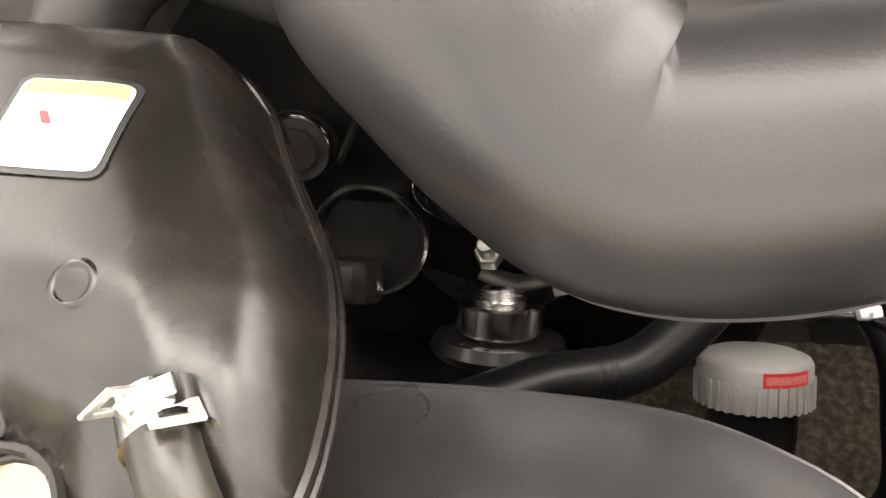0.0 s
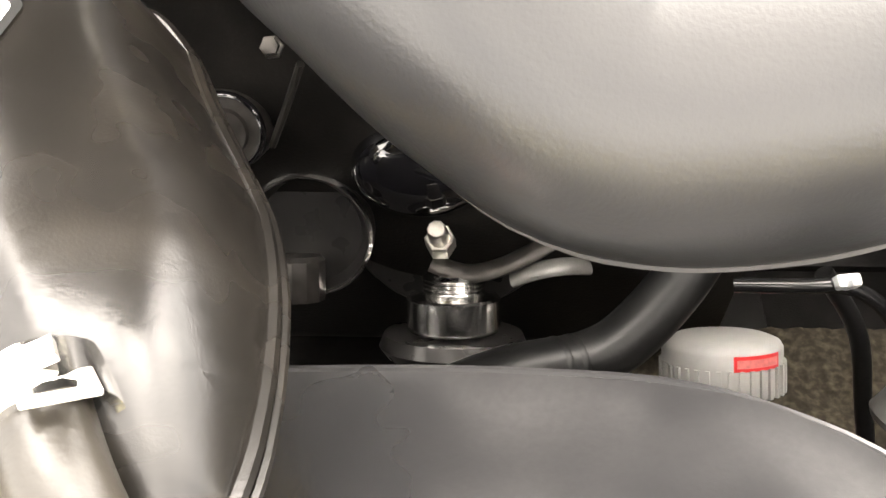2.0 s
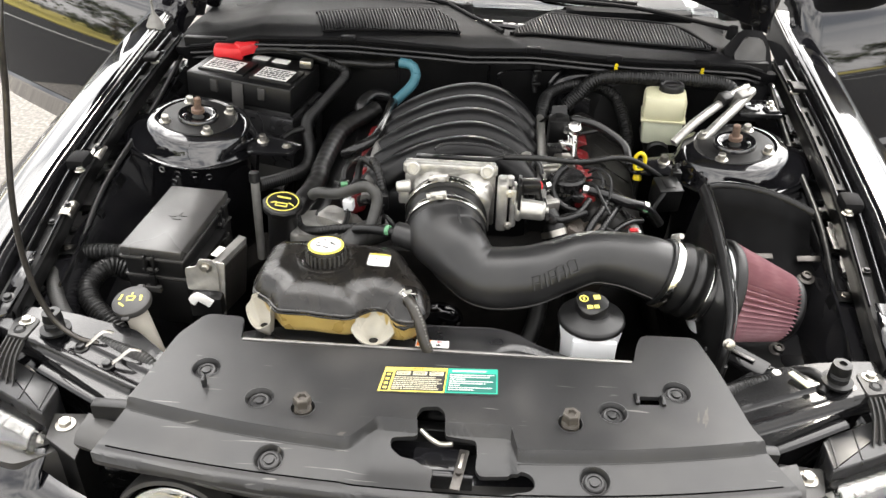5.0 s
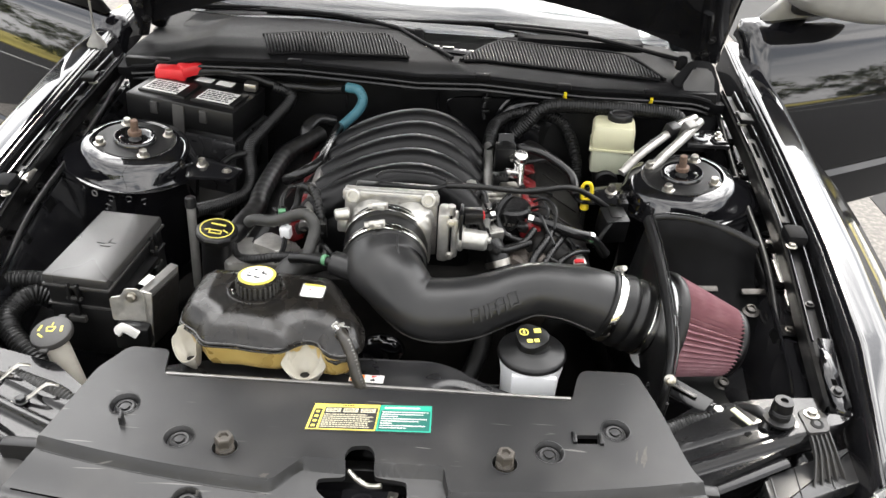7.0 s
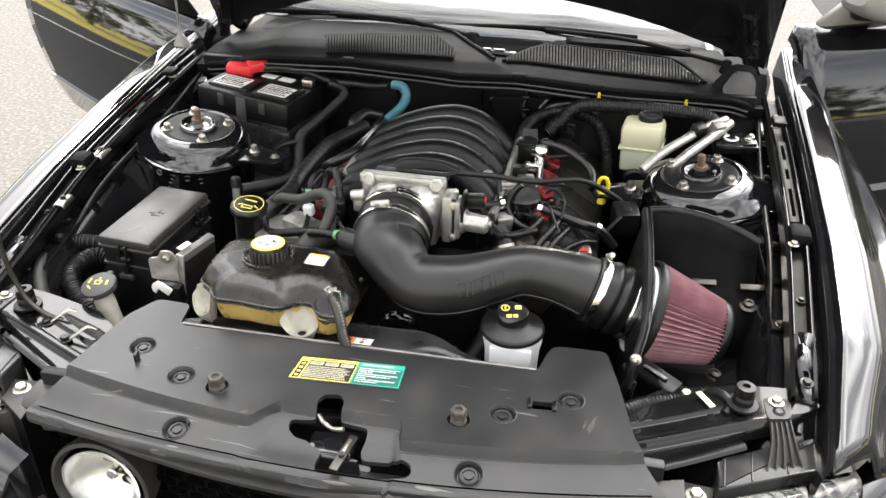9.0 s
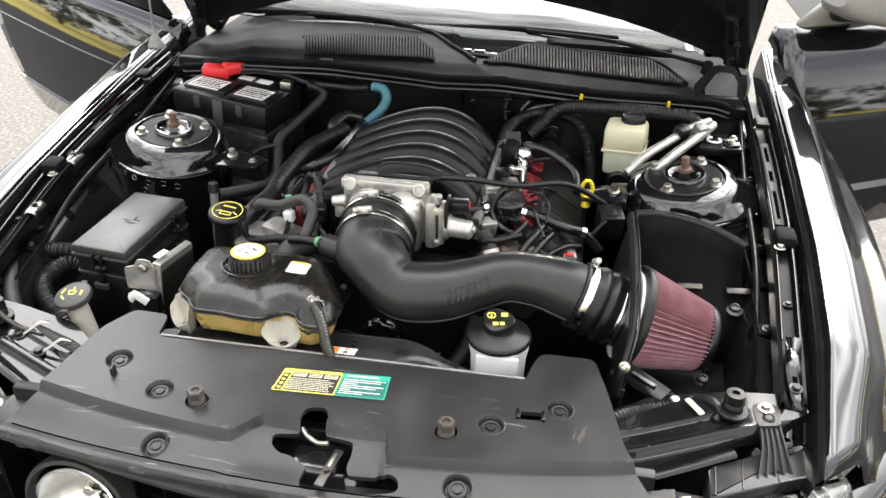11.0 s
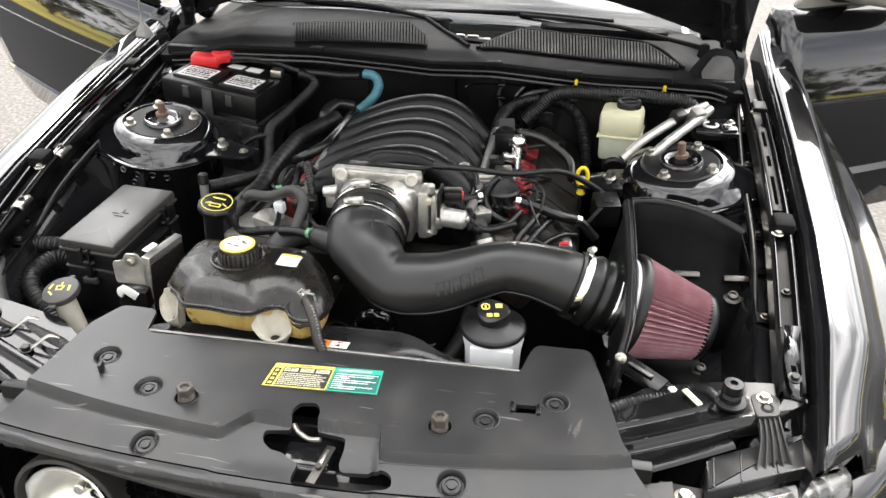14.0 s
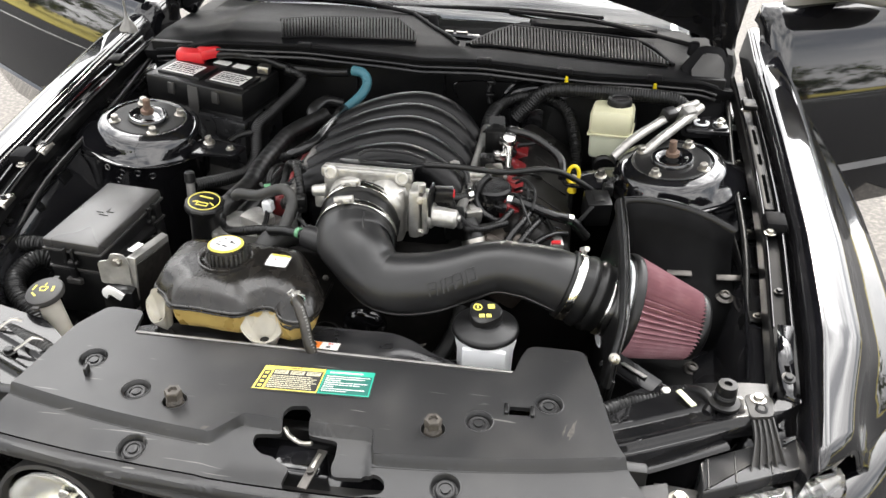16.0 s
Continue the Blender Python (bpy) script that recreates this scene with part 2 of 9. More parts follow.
M_MIRROR = material("satin_grey_plastic", (0.26, 0.255, 0.24), 0.35, vary=0.15, bump=0.1)
M_CLOTH = material("dark_carpet", (0.03, 0.03, 0.03), 0.9, vary=0.3, bump=0.4)


def glass_material(name, color, rough=0.02, ior=1.5):
    m = bpy.data.materials.new(name)
    m.use_nodes = True
    b = m.node_tree.nodes["Principled BSDF"]
    b.inputs["Base Color"].default_value = (*color, 1)
    b.inputs["Roughness"].default_value, b.inputs["Transmission Weight"].default_value, b.inputs["IOR"].default_value = rough, 1.0, ior
    return m


M_GLASS = glass_material("tinted_glass", (0.55, 0.60, 0.58))
# IOR raised to strengthen the sky reflection in the windscreen
M_SCREEN = glass_material("bright_reflecting_windscreen", (0.55, 0.60, 0.58), 0.01, 2.5)
M_LENS = glass_material("clear_lens", (1.0, 1.0, 1.0), 0.0)
M_CHROME = material("chrome_reflector", (0.90, 0.90, 0.87), 0.20, metal=0.7, vary=0.05, bump=0.9, fine=90)


# ---- mesh helpers ----
def thing(name, base, label, category, group="", kind=""):
    ob = new(name)
    ob.empty_display_size = 0.03
    ob.matrix_basis = Matrix.Translation(base)
    return tagged(ob, label, category, group, kind)


def finish(name, bm, mat, smooth=38.0):
    bmesh.ops.recalc_face_normals(bm, faces=bm.faces)
    me = bpy.data.meshes.new(name)
    bm.to_mesh(me)
    bm.free()
    me.materials.append(mat)
    me.polygons.foreach_set("use_smooth", [True] * len(me.polygons))
    me.set_sharp_from_angle(angle=radians(smooth))
    return new(name, me)


def part(name, bm, mat, parent, label="", smooth=38.0):
    ob = finish(name, bm, mat, smooth)
    ob.parent = parent
    if parent.parent is None and parent.type == "EMPTY":
        ob.matrix_parent_inverse = parent.matrix_basis.inverted()
    return tagged(ob, label)


def solo(name, bm, mat, label, category, group="", kind="", smooth=38.0):
    return tagged(finish(name, bm, mat, smooth), label, category, group, kind)


def V(*a):
    return Vector(a)


def box(bm, c, s, rot=(0, 0, 0), bev=0.0, seg=2):
    m = pose(*c, *rot) @ Matrix.Diagonal((*s, 1))
    vs = bmesh.ops.create_cube(bm, size=1.0, matrix=m)["verts"]
    if bev > 0:
        es = list({e for v in vs for e in v.link_edges})
        bmesh.ops.bevel(bm, geom=es, offset=bev, offset_type="OFFSET", segments=seg, profile=0.5, affect="EDGES")
    return bm


def axis_frame(p, d):
    """A frame at p whose z axis runs along d."""
    return Matrix.Translation(p) @ Vector(d).to_track_quat("Z", "Y").to_matrix().to_4x4()


def lathe(bm, profile, m=Matrix.Identity(4), seg=28, close=True):
    rings = []
    for r, z in profile:
        if r < 1e-6:
            rings.append([bm.verts.new(m @ V(0, 0, z))])
        else:
            rings.append([bm.verts.new(m @ V(r * math.cos(2 * math.pi * i / seg), r * math.sin(2 * math.pi * i / seg), z)) for i in range(seg)])
    for a, b in zip(rings, rings[1:]):
        for i in range(seg):
            j = (i + 1) % seg
            if len(a) == 1 and len(b) == 1:
                continue
            if len(a) == 1:
                bm.faces.new((a[0], b[i], b[j]))
            elif len(b) == 1:
                bm.faces.new((a[i], a[j], b[0]))
            else:
                bm.faces.new((a[i], a[j], b[j], b[i]))
    return bm


def cyl(bm, p0, p1, r0, r1=None, seg=20, edge=0.0):
    p0, p1 = Vector(p0), Vector(p1)
    r1 = r0 if r1 is None else r1
    h = (p1 - p0).length
    e = min(edge, h * 0.45, r0 * 0.5)
    prof = [(0, 0), (r0 - e, 0), (r0, e), (r1, h - e), (r1 - e, h), (0, h)] if e > 0 else [(0, 0), (r0, 0), (r1, h), (0, h)]
    return lathe(bm, prof, axis_frame(p0, p1 - p0), seg)


def smooth_path(pts, step=0.006):
    pts = [Vector(p) for p in pts]
    if len(pts) == 2:
        n = max(2, int((pts[1] - pts[0]).length / step))
        return [pts[0].lerp(pts[1], i / n) for i in range(n + 1)]
    ext = [2 * pts[0] - pts[1]] + pts + [2 * pts[-1] - pts[-2]]
    out = []
    for i in range(1, len(ext) - 2):
        a, b, c, d = ext[i - 1:i + 3]
        n = max(2, int((c - b).length / step))
        for k in range(n):
            t = k / n
            out.append(0.5 * ((2 * b) + (c - a) * t + (2 * a - 5 * b + 4 * c - d) * t * t + (3 * b - a - 3 * c + d) * t ** 3))
    out.append(pts[-1])
    return out


def tube(bm, pts, r, seg=12, step=0.008, ribs=0.0, pitch=0.006, taper=None, flat=1.0, up=(0, 0, 1)):
    """A hose along pts; ribs: depth of its corrugation; taper: radius by the share of the length gone."""
    if ribs > 0:
        step = pitch / 4
    path = smooth_path(pts, step)
    total = sum((b - a).length for a, b in zip(path, path[1:])) or 1.0
    rings, gone, side = [], 0.0, None
    for i, p in enumerate(path):
        d = (path[min(i + 1, len(path) - 1)] - path[max(i - 1, 0)]).normalized()
        if side is None:
            side = d.cross(Vector(up))
            if side.length < 1e-3:
                side = d.cross(V(1, 0, 0))
        side = (side - d * side.dot(d)).normalized()
        other = d.cross(side)
        if i:
            gone += (p - path[i - 1]).length
        rr = r * (taper(gone / total) if taper else 1.0)
        if ribs > 0:
            rr += ribs * math.cos(2 * math.pi * gone / pitch)
        rings.append([bm.verts.new(p + rr * (math.cos(2 * math.pi * k / seg) * side + flat * math.sin(2 * math.pi * k / seg) * other)) for k in range(seg)])
    for a, b in zip(rings, rings[1:]):
        for k in range(seg):
            bm.faces.new((a[k], a[(k + 1) % seg], b[(k + 1) % seg], b[k]))
    bm.faces.new(rings[0][::-1])
    bm.faces.new(rings[-1])
    return bm


def prism(bm, outline, z0, z1, m=Matrix.Identity(4), bev=0.0, seg=2):
    lo = [bm.verts.new(m @ V(x, y, z0)) for x, y in outline]
    hi = [bm.verts.new(m @ V(x, y, z1)) for x, y in outline]
    n = len(outline)
    fs = [bm.faces.new(lo[::-1]), bm.faces.new(hi)]
    for i in range(n):
        fs.append(bm.faces.new((lo[i], lo[(i + 1) % n], hi[(i + 1) % n], hi[i])))
    if bev > 0:
        es = list(set(fs[1].edges) | set(fs[0].edges))
        bmesh.ops.bevel(bm, geom=es, offset=bev, offset_type="OFFSET", segments=seg, profile=0.5, affect="EDGES")
    return bm


def loft(bm, sections, closed=False):
    rows = [[bm.verts.new(p) for p in s] for s in sections]
    for a, b in zip(rows, rows[1:]):
        n = len(a)
        for i in range(n if closed else n - 1):
            j = (i + 1) % n
            bm.faces.new((a[i], a[j], b[j], b[i]))
    return bm


def round_outline(pts, r, n=5):
    """Rounds the corners of a plan outline."""
    out, k = [], len(pts)
    for i in range(k):
        p0, p, p1 = Vector(pts[i - 1]), Vector(pts[i]), Vector(pts[(i + 1) % k])
        a, b = p0 - p, p1 - p
        q = min(r, a.length * 0.45, b.length * 0.45)
        a, b = p + a.normalized() * q, p + b.normalized() * q
        for j in range(n + 1):
            t = j / n
            out.append(tuple((1 - t) ** 2 * a + 2 * t * (1 - t) * p + t * t * b))
    return out


def plate(outline, holes, height, dx, dy, thick):
    """A sheet over a plan outline with holes, cut finely and lifted to height(x, y), with a thickness below."""
    bm = bmesh.new()
    es = []
    for loop in (outline, *holes):
        vs = [bm.verts.new((x, y, 0)) for x, y in loop]
        es += [bm.edges.new((vs[i - 1], vs[i])) for i in range(len(vs))]
    bmesh.ops.triangle_fill(bm, edges=es, use_beauty=True, normal=(0, 0, 1))
    xs, ys = [p[0] for p in outline], [p[1] for p in outline]
    for lo, hi, d, no in ((min(xs), max(xs), dx, (1, 0, 0)), (min(ys), max(ys), dy, (0, 1, 0))):
        k = int((hi - lo) / d)
        for i in range(1, k + 1):
            c = lo + (hi - lo) * (i - 0.5) / k
            bmesh.ops.bisect_plane(bm, geom=bm.verts[:] + bm.edges[:] + bm.faces[:], plane_co=Vector(no) * c, plane_no=no, dist=1e-6)
    rim = [e for e in bm.edges if len(e.link_faces) == 1]
    for v in bm.verts:
        v.co.z = height(v.co.x, v.co.y)
    if thick:
        ext = bmesh.ops.extrude_edge_only(bm, edges=rim)["geom"]
        for v in ext:
            if isinstance(v, bmesh.types.BMVert):
                v.co.z -= thick
    return bm


def inside_depth(outline):
    """A function that gives the distance of a point from the outline."""
    a = np.array(outline, float)
    b = np.roll(a, -1, axis=0)
    ab = b - a
    ll = (ab ** 2).sum(1) + 1e-12

    def depth(x, y):
        p = np.array((x, y))
        t = np.clip(((p - a) * ab).sum(1) / ll, 0, 1)
        return float(np.sqrt(((a + ab * t[:, None] - p) ** 2).sum(1)).min())
    return depth


def ease(t):
    t = max(0.0, min(1.0, t))
    return t * t * (3 - 2 * t)


def bolt(name, p, d, r, parent, mat=None, label="", h=None, washer=True):
    m = axis_frame(p, d)
    h = h or r * 0.9
    bm = bmesh.new()
    if washer:
        lathe(bm, [(0, 0), (r * 1.5, 0), (r * 1.5, h * 0.2), (r * 1.0, h * 0.3), (0, h * 0.3)], m, 20)
    lathe(bm, [(0, h * 0.25), (r, h * 0.25), (r, h * 0.95), (r * 0.85, h * 1.1), (0, h * 1.1)], m, 6)
    return part(name, bm, mat or M_ZINC, parent, label, 25)


def hose(name, pts, r, mat, label, category="hose", ribs=0.0, group="", **kw):
    return solo(name, tube(bmesh.new(), pts, r, ribs=ribs, **kw), mat, label, category, group)


# ---- ground and surroundings ----
bm = bmesh.new()
bmesh.ops.create_grid(bm, x_segments=4, y_segments=4, size=300.0)
solo("ground", bm, M_GROUND, "pale worn asphalt car park", "ground", kind="structure")


def strip(name, x0, x1, y0, y1, z, mat, label, category):
    b = bmesh.new()
    box(b, ((x0 + x1) / 2, (y0 + y1) / 2, z / 2), (x1 - x0, y1 - y0, z))
    return solo(name, b, mat, label, category, kind="structure")


strip("road", -60, 60, -9.6, -1.1, 0.004, M_ROAD, "dark asphalt added out of view to darken reflections", "road")
strip("grass_verge", -60, -13.0, -1.1, 15.0, 0.05, M_GRASS, "dry yellow-green grass verge", "grass")
strip("grass_verge", 15.0, 60, -1.1, 15.0, 0.05, M_GRASS, "dry yellow-green grass verge", "grass")
strip("road", -13.0, -5.4, -1.1, 15.0, 0.004, M_ROAD, "dark asphalt added out of view to darken reflections", "road")
strip("road", 2.0, 15.0, -1.1, 15.0, 0.004, M_ROAD, "dark asphalt added out of view to darken reflections", "road")
# the next three dark strips are added unseen, to darken the door reflections
strip("road", -5.4, -3.7, 2.5, 3.5, 0.004, M_ROAD, "dark asphalt added out of view to darken reflections", "road")
strip("road", -5.4, -2.95, -1.1, 2.5, 0.004, M_ROAD, "dark asphalt added out of view to darken reflections", "road")
strip("road", 1.15, 2.0, -1.1, 1.35, 0.004, M_ROAD, "dark asphalt added out of view to darken reflections", "road")
strip("parking_line", -7.6, -7.4, -1.0, 15.0, 0.006, M_LINE, "painted white parking line on asphalt", "road marking")
strip("parking_line", 13.2, 13.4, -9.0, 15.0, 0.006, M_LINE, "painted white parking line on asphalt", "road marking")
strip("grass_verge", -90, 90, 15.0, 40, 0.05, M_GRASS, "dry yellow-green grass verge", "grass")
strip("grass_verge", -90, 90, -48, -9.5, 0.05, M_GRASS, "dry yellow-green grass verge", "grass")
strip("parking_line", -60, 60, -5.6, -5.25, 0.006, M_LINE, "painted white parking line on asphalt", "road marking")


def tree(x, y, h, spread, seed, low=0.35):
    rnd = random.Random(seed)
    t = thing("tree", (x, y, 0), "leafy dark green tree on the verge", "tree", "trees on the verge")
    b = bmesh.new()
    tube(b, [(x, y, 0), (x + 0.1, y, h * 0.3), (x, y + 0.1, h * 0.6)], 0.16, 8, 0.4, taper=lambda s: 1 - 0.6 * s)
    for k in range(6):
        a = k * 1.05 + rnd.random()
        tube(b, [(x, y, h * (0.3 + 0.04 * k)), (x + spread * 0.5 * math.cos(a), y + spread * 0.5 * math.sin(a), h * (0.5 + 0.06 * k))], 0.06, 6, 0.5,
             taper=lambda s: 1 - 0.7 * s)
    part("trunk", b, M_BARK, t)
    verts, faces = [], []
    clumps = [(rnd.gauss(0, 0.45) * spread, rnd.gauss(0, 0.45) * spread, h * (low + (0.95 - low) * rnd.random()), 0.3 + 0.5 * rnd.random()) for _ in range(int(34 * h / 4.2))]
    for cx, cy, cz, cr in clumps:
        for _ in range(46):
            c = V(x + cx + rnd.gauss(0, cr * 0.5), y + cy + rnd.gauss(0, cr * 0.5), max(0.4, cz + rnd.gauss(0, cr * 0.4)))
            q = Euler((rnd.random() * 6, rnd.random() * 6, rnd.random() * 6)).to_matrix()
            s = 0.09 + 0.13 * rnd.random()
            k = len(verts)
            verts += [tuple(c + q @ V(*o)) for o in ((-s, 0, 0), (0, -s * 0.5, 0.02), (s, 0, 0), (0, s * 0.5, 0.02))]
            faces.append((k, k + 1, k + 2, k + 3))
    me = bpy.data.meshes.new("crown")
    me.from_pydata(verts, [], faces)
    me.materials.append(M_LEAF)
    crown = new("crown", me)
    crown.parent, crown.matrix_parent_inverse = t, t.matrix_basis.inverted()


_rt = random.Random(4)
for i in range(17):
    tree(-40 + 4.6 * i + _rt.uniform(-1.2, 1.2), -30 + _rt.uniform(-1.5, 1.5), 3.0 + 1.8 * _rt.random(), 2.4, 20 + i)
for i in range(13):
    for side in (-1, 1):
        tree(side * (22 + _rt.uniform(-1.5, 1.5)), -34 + 3.9 * i + _rt.uniform(-1, 1), 3.3 + 1.7 * _rt.random(), 2.6, 90 + 2 * i + side, 0.12)


# ---- bodywork ----
def edge_in(y):
    """Inner edge of the wing at y: x and z."""
    ys = (-0.12, -0.083, 0.15, 0.4, 0.7, 1.05, 1.4)
    xs = (0.726, 0.732, 0.765, 0.785, 0.797, 0.812, 0.838)
    zs = (0.808, 0.818, 0.868, 0.905, 0.943, 0.978, 1.000)
    return float(np.interp(y, ys, xs)), float(np.interp(y, ys, zs))


def fender(side):
    t = thing("fender", (side * 0.86, 0.5, 0.3), "glossy black painted front wing reflecting the sky", "fender", "front wings")
    b = bmesh.new()
    secs, rim = [], []
    for k in range(42):
        y = -0.10 + 1.46 * k / 41
        x, z = edge_in(y)
        w = float(np.interp(y, (-0.1, 0.2, 1.0, 1.36), (0.90, 1.0, 1.0, 0.75)))
        f = float(np.interp(y, (-0.1, 0.05, 0.2, 0.35, 0.5, 0.65, 0.8, 1.0, 1.36), (0.42, 0.62, 0.86, 0.98, 1.0, 0.97, 0.85, 0.55, 0.2)))
        back = ease((0.22 - y) / 0.32)
        prof = ((0.002, 0.0, 0.0), (0.022, 0.0, 0.0006), (0.045, 0.0, 0.0026), (0.062, 0.0, 0.0058), (0.074, 0.0, 0.0112), (0.083, 0.0, 0.0205), (0.090, 0.004, 0.036), (0.094, 0.010, 0.051), (0.097, 0.020, 0.068),
                (0.100, 0.040, 0.085), (0.103, 0.062, 0.097), (0.106, 0.080, 0.110), (0.108, 0.091, 0.130), (0.109, 0.096, 0.165), (0.109, 0.098, 0.26), (0.109, 0.09, z - 0.36))
        pts = [(x + a * w + g * f, z - d) for a, g, d in prof]
        secs.append([V(side * px, y + 0.95 * min(0.13, px - x) * back, pz) for px, pz in pts])
        rim.append([V(side * px, y, pz) for px, pz in ((x + 0.002, z), (x - 0.004, z - 0.002), (x - 0.008, z - 0.008), (x - 0.012, z - 0.03), (x - 0.018, z - 0.075))])
    loft(b, secs)
    ob = part("panel", b, M_PAINT, t, smooth=60)
    ob.modifiers.new("solid", "SOLIDIFY").thickness = -0.002
    b = bmesh.new()
    loft(b, rim)
    part("inner_flange", b, M_BAY, t, "folded inner flange", 60)
    # return edge over the headlamp
    b = bmesh.new()
    loft(b, [[p, p + V(0, 0.002, -0.012), p + V(0, 0.022, -0.020)] for p in secs[0][:13]])
    part("front_return", b, M_PAINT, t, "folded front edge over the headlamp", 40)
    return t


for s in (-1, 1):
    fender(s)


def inner_apron(side):
    b = bmesh.new()
    secs = []
    for k in range(24):
        y = -0.02 + 1.02 * k / 23
        x, z = edge_in(y)
        # the last two points run down unseen, keeping side light off the ground
        pts = [(x - 0.018, z - 0.070), (x - 0.03, z - 0.07), (x - 0.085, z - 0.062), (x - 0.10, z - 0.085), (x - 0.12, z - 0.16), (x - 0.17, z - 0.25), (x - 0.24, z - 0.33), (x - 0.27, 0.38), (x - 0.25, 0.13)]
        secs.append([V(side * px, y, pz) for px, pz in pts])
    loft(b, secs)
    t = thing("inner_wing", (side * 0.66, 0.45, 0.5), "glossy black inner wing panel of the engine bay", "inner wing", "inner wings")
    part("panel", b, M_BAY, t, smooth=50).modifiers.new("solid", "SOLIDIFY").thickness = 0.002
    for y in (0.14, 0.30, 0.52, 0.78):
        x, z = edge_in(y)
        bolt("bolt", (side * (x - 0.055), y, z - 0.064), (0, 0, 1), 0.006, t, M_DARK)
    for k, y in enumerate((0.24, 0.36, 0.47, 0.60, 0.72, 0.88)):
        x, z = edge_in(y)
        b = bmesh.new()
        w = (0.030, 0.018, 0.036)[k % 3]
        loft(b, [[V(side * (x - 0.052), yy, z - 0.060), V(side * (x - 0.084), yy, z - 0.0575), V(side * (x - 0.094), yy, z - 0.070), V(side * (x - 0.104), yy, z - 0.108 - 0.01 * (k % 2))] for yy in (y - w / 2, y - w / 2 + 0.003, y + w / 2 - 0.003, y + w / 2)])
        gus = part("gusset", b, M_RAIL, t, "folded stiffening gusset", 25)
        gus.modifiers.new("solid", "SOLIDIFY").thickness = 0.003
        if k % 2 == 0:
            bolt("bolt", (side * (x - 0.070), y, z - 0.057), (0, 0, 1), 0.0055, gus, M_LEVER)
    b = bmesh.new()
    tube(b, [V(side * (edge_in(0.10 + 0.045 * k)[0] - 0.088), 0.10 + 0.045 * k, edge_in(0.10 + 0.045 * k)[1] - 0.059) for k in range(19)], 0.0032, 8)
    part("pressed_bead", b, M_TOWER, t, "shiny pressed bead")
    b = bmesh.new()
    x, z = edge_in(0.3)
    loft(b, [[V(side * (edge_in(y)[0] - 0.122 - o), y, edge_in(y)[1] - 0.165 - 0.5 * o) for o in (0.0, 0.004, 0.03, 0.034)] for y in (0.10, 0.2, 0.3, 0.4, 0.46)])
    part("stiffener", b, M_BAY, t, "pressed stiffening rib", 30)


for s in (-1, 1):
    inner_apron(s)


def wing_rail(side):
    t = thing("wing_rail", (side * 0.74, 0.4, 0.9), "shiny black wing mounting rail with long slots and bolts", "rail", "wing rails")
    b = bmesh.new()
    line = [(0.708, 0.03, 0.838), (0.722, 0.165, 0.856), (0.741, 0.412, 0.905), (0.752, 0.65, 0.934), (0.760, 0.89, 0.955), (0.764, 1.04, 0.966)]
    path = smooth_path([V(side * x, y, z) for x, y, z in line], 0.02)
    prof = ((-0.024, -0.03), (-0.021, -0.002), (-0.015, 0.001), (-0.011, -0.012), (0.010, -0.012), (0.013, 0.001), (0.018, 0.0), (0.020, -0.025))
    loft(b, [[p + V(side * a, 0, c) for a, c in prof] for p in path])
    ob = part("channel", b, M_RAIL, t, smooth=30)
    ob.modifiers.new("solid", "SOLIDIFY").thickness = 0.003
    for y in (0.40, 0.86):
        p = min(path, key=lambda q: abs(q.y - y))
        bolt("bolt", p + V(side * -0.008, 0, 0.003), (0, 0, 1), 0.007, t)
    b = bmesh.new()
    box(b, (side * 0.744, 0.420, 0.910), (0.040, 0.048, 0.030), (5, 0, 0), 0.010)
    part("bumper_block", b, M_COWL, t, "square rubber bonnet bumper")
    b = bmesh.new()
    box(b, (side * 0.757, 0.86, 0.968), (0.03, 0.04, 0.012), (5, 0, 0), 0.003)
    part("clip", b, M_RAIL, t, "metal clip")
    for edge in (-0.015, 0.0135):
        b = bmesh.new()
        tube(b, [p + V(side * edge, 0, 0.0015) for p in path[6:]], 0.0022, 8, 0.03)
        part("lip", b, M_PAINT, t, "shiny folded lip")
    mid = [p for p in path if 0.47 < p.y < 0.80]
    b = bmesh.new()
    loft(b, [[p + V(side * a, 0, c) for a, c in ((-0.0105, -0.012), (-0.0105, -0.004), (-0.0085, -0.003), (0.0085, -0.003), (0.0105, -0.004), (0.0105, -0.012))] for p in mid])
    sp = part("slot_plate", b, M_RAIL, t, "glossy plate with long slots", 30)
    # black strips on the plate stand for the shade in its slots
    for y0, y1 in ((0.49, 0.60), (0.63, 0.685), (0.70, 0.78)):
        b = bmesh.new()
        loft(b, [[p + V(side * a, 0, -0.0022) for a in (-0.0035, 0.0035)] for p in mid if y0 < p.y < y1])
        part("slot_shade", b, M_GAPSHADE, sp)
    for y in (0.27, 0.615, 0.95):
        p = min(path, key=lambda q: abs(q.y - y))
        bolt("bolt", p + V(side * 0.002, 0, -0.010), (0, 0, 1), 0.0055, t, M_DARK)
    b = bmesh.new()
    rows = [[V(side * x, y, z) for x, y, z in row] for row in (((0.712, 0.165, 0.864), (0.738, 0.165, 0.864)), ((0.703, 0.094, 0.852), (0.726, 0.095, 0.852)), ((0.703, 0.090, 0.846), (0.726, 0.091, 0.846)), ((0.704, 0.045, 0.836), (0.726, 0.040, 0.836)), ((0.706, 0.030, 0.826), (0.727, 0.022, 0.826)))]
    loft(b, rows)
    br = part("bracket", b, M_PAINT, t, "glossy folded end bracket", 25)
    br.modifiers.new("solid", "SOLIDIFY").thickness = 0.003
    bolt("bolt", (side * 0.714, 0.060, 0.841), (0, -0.2, 1), 0.007, t, M_DARK)
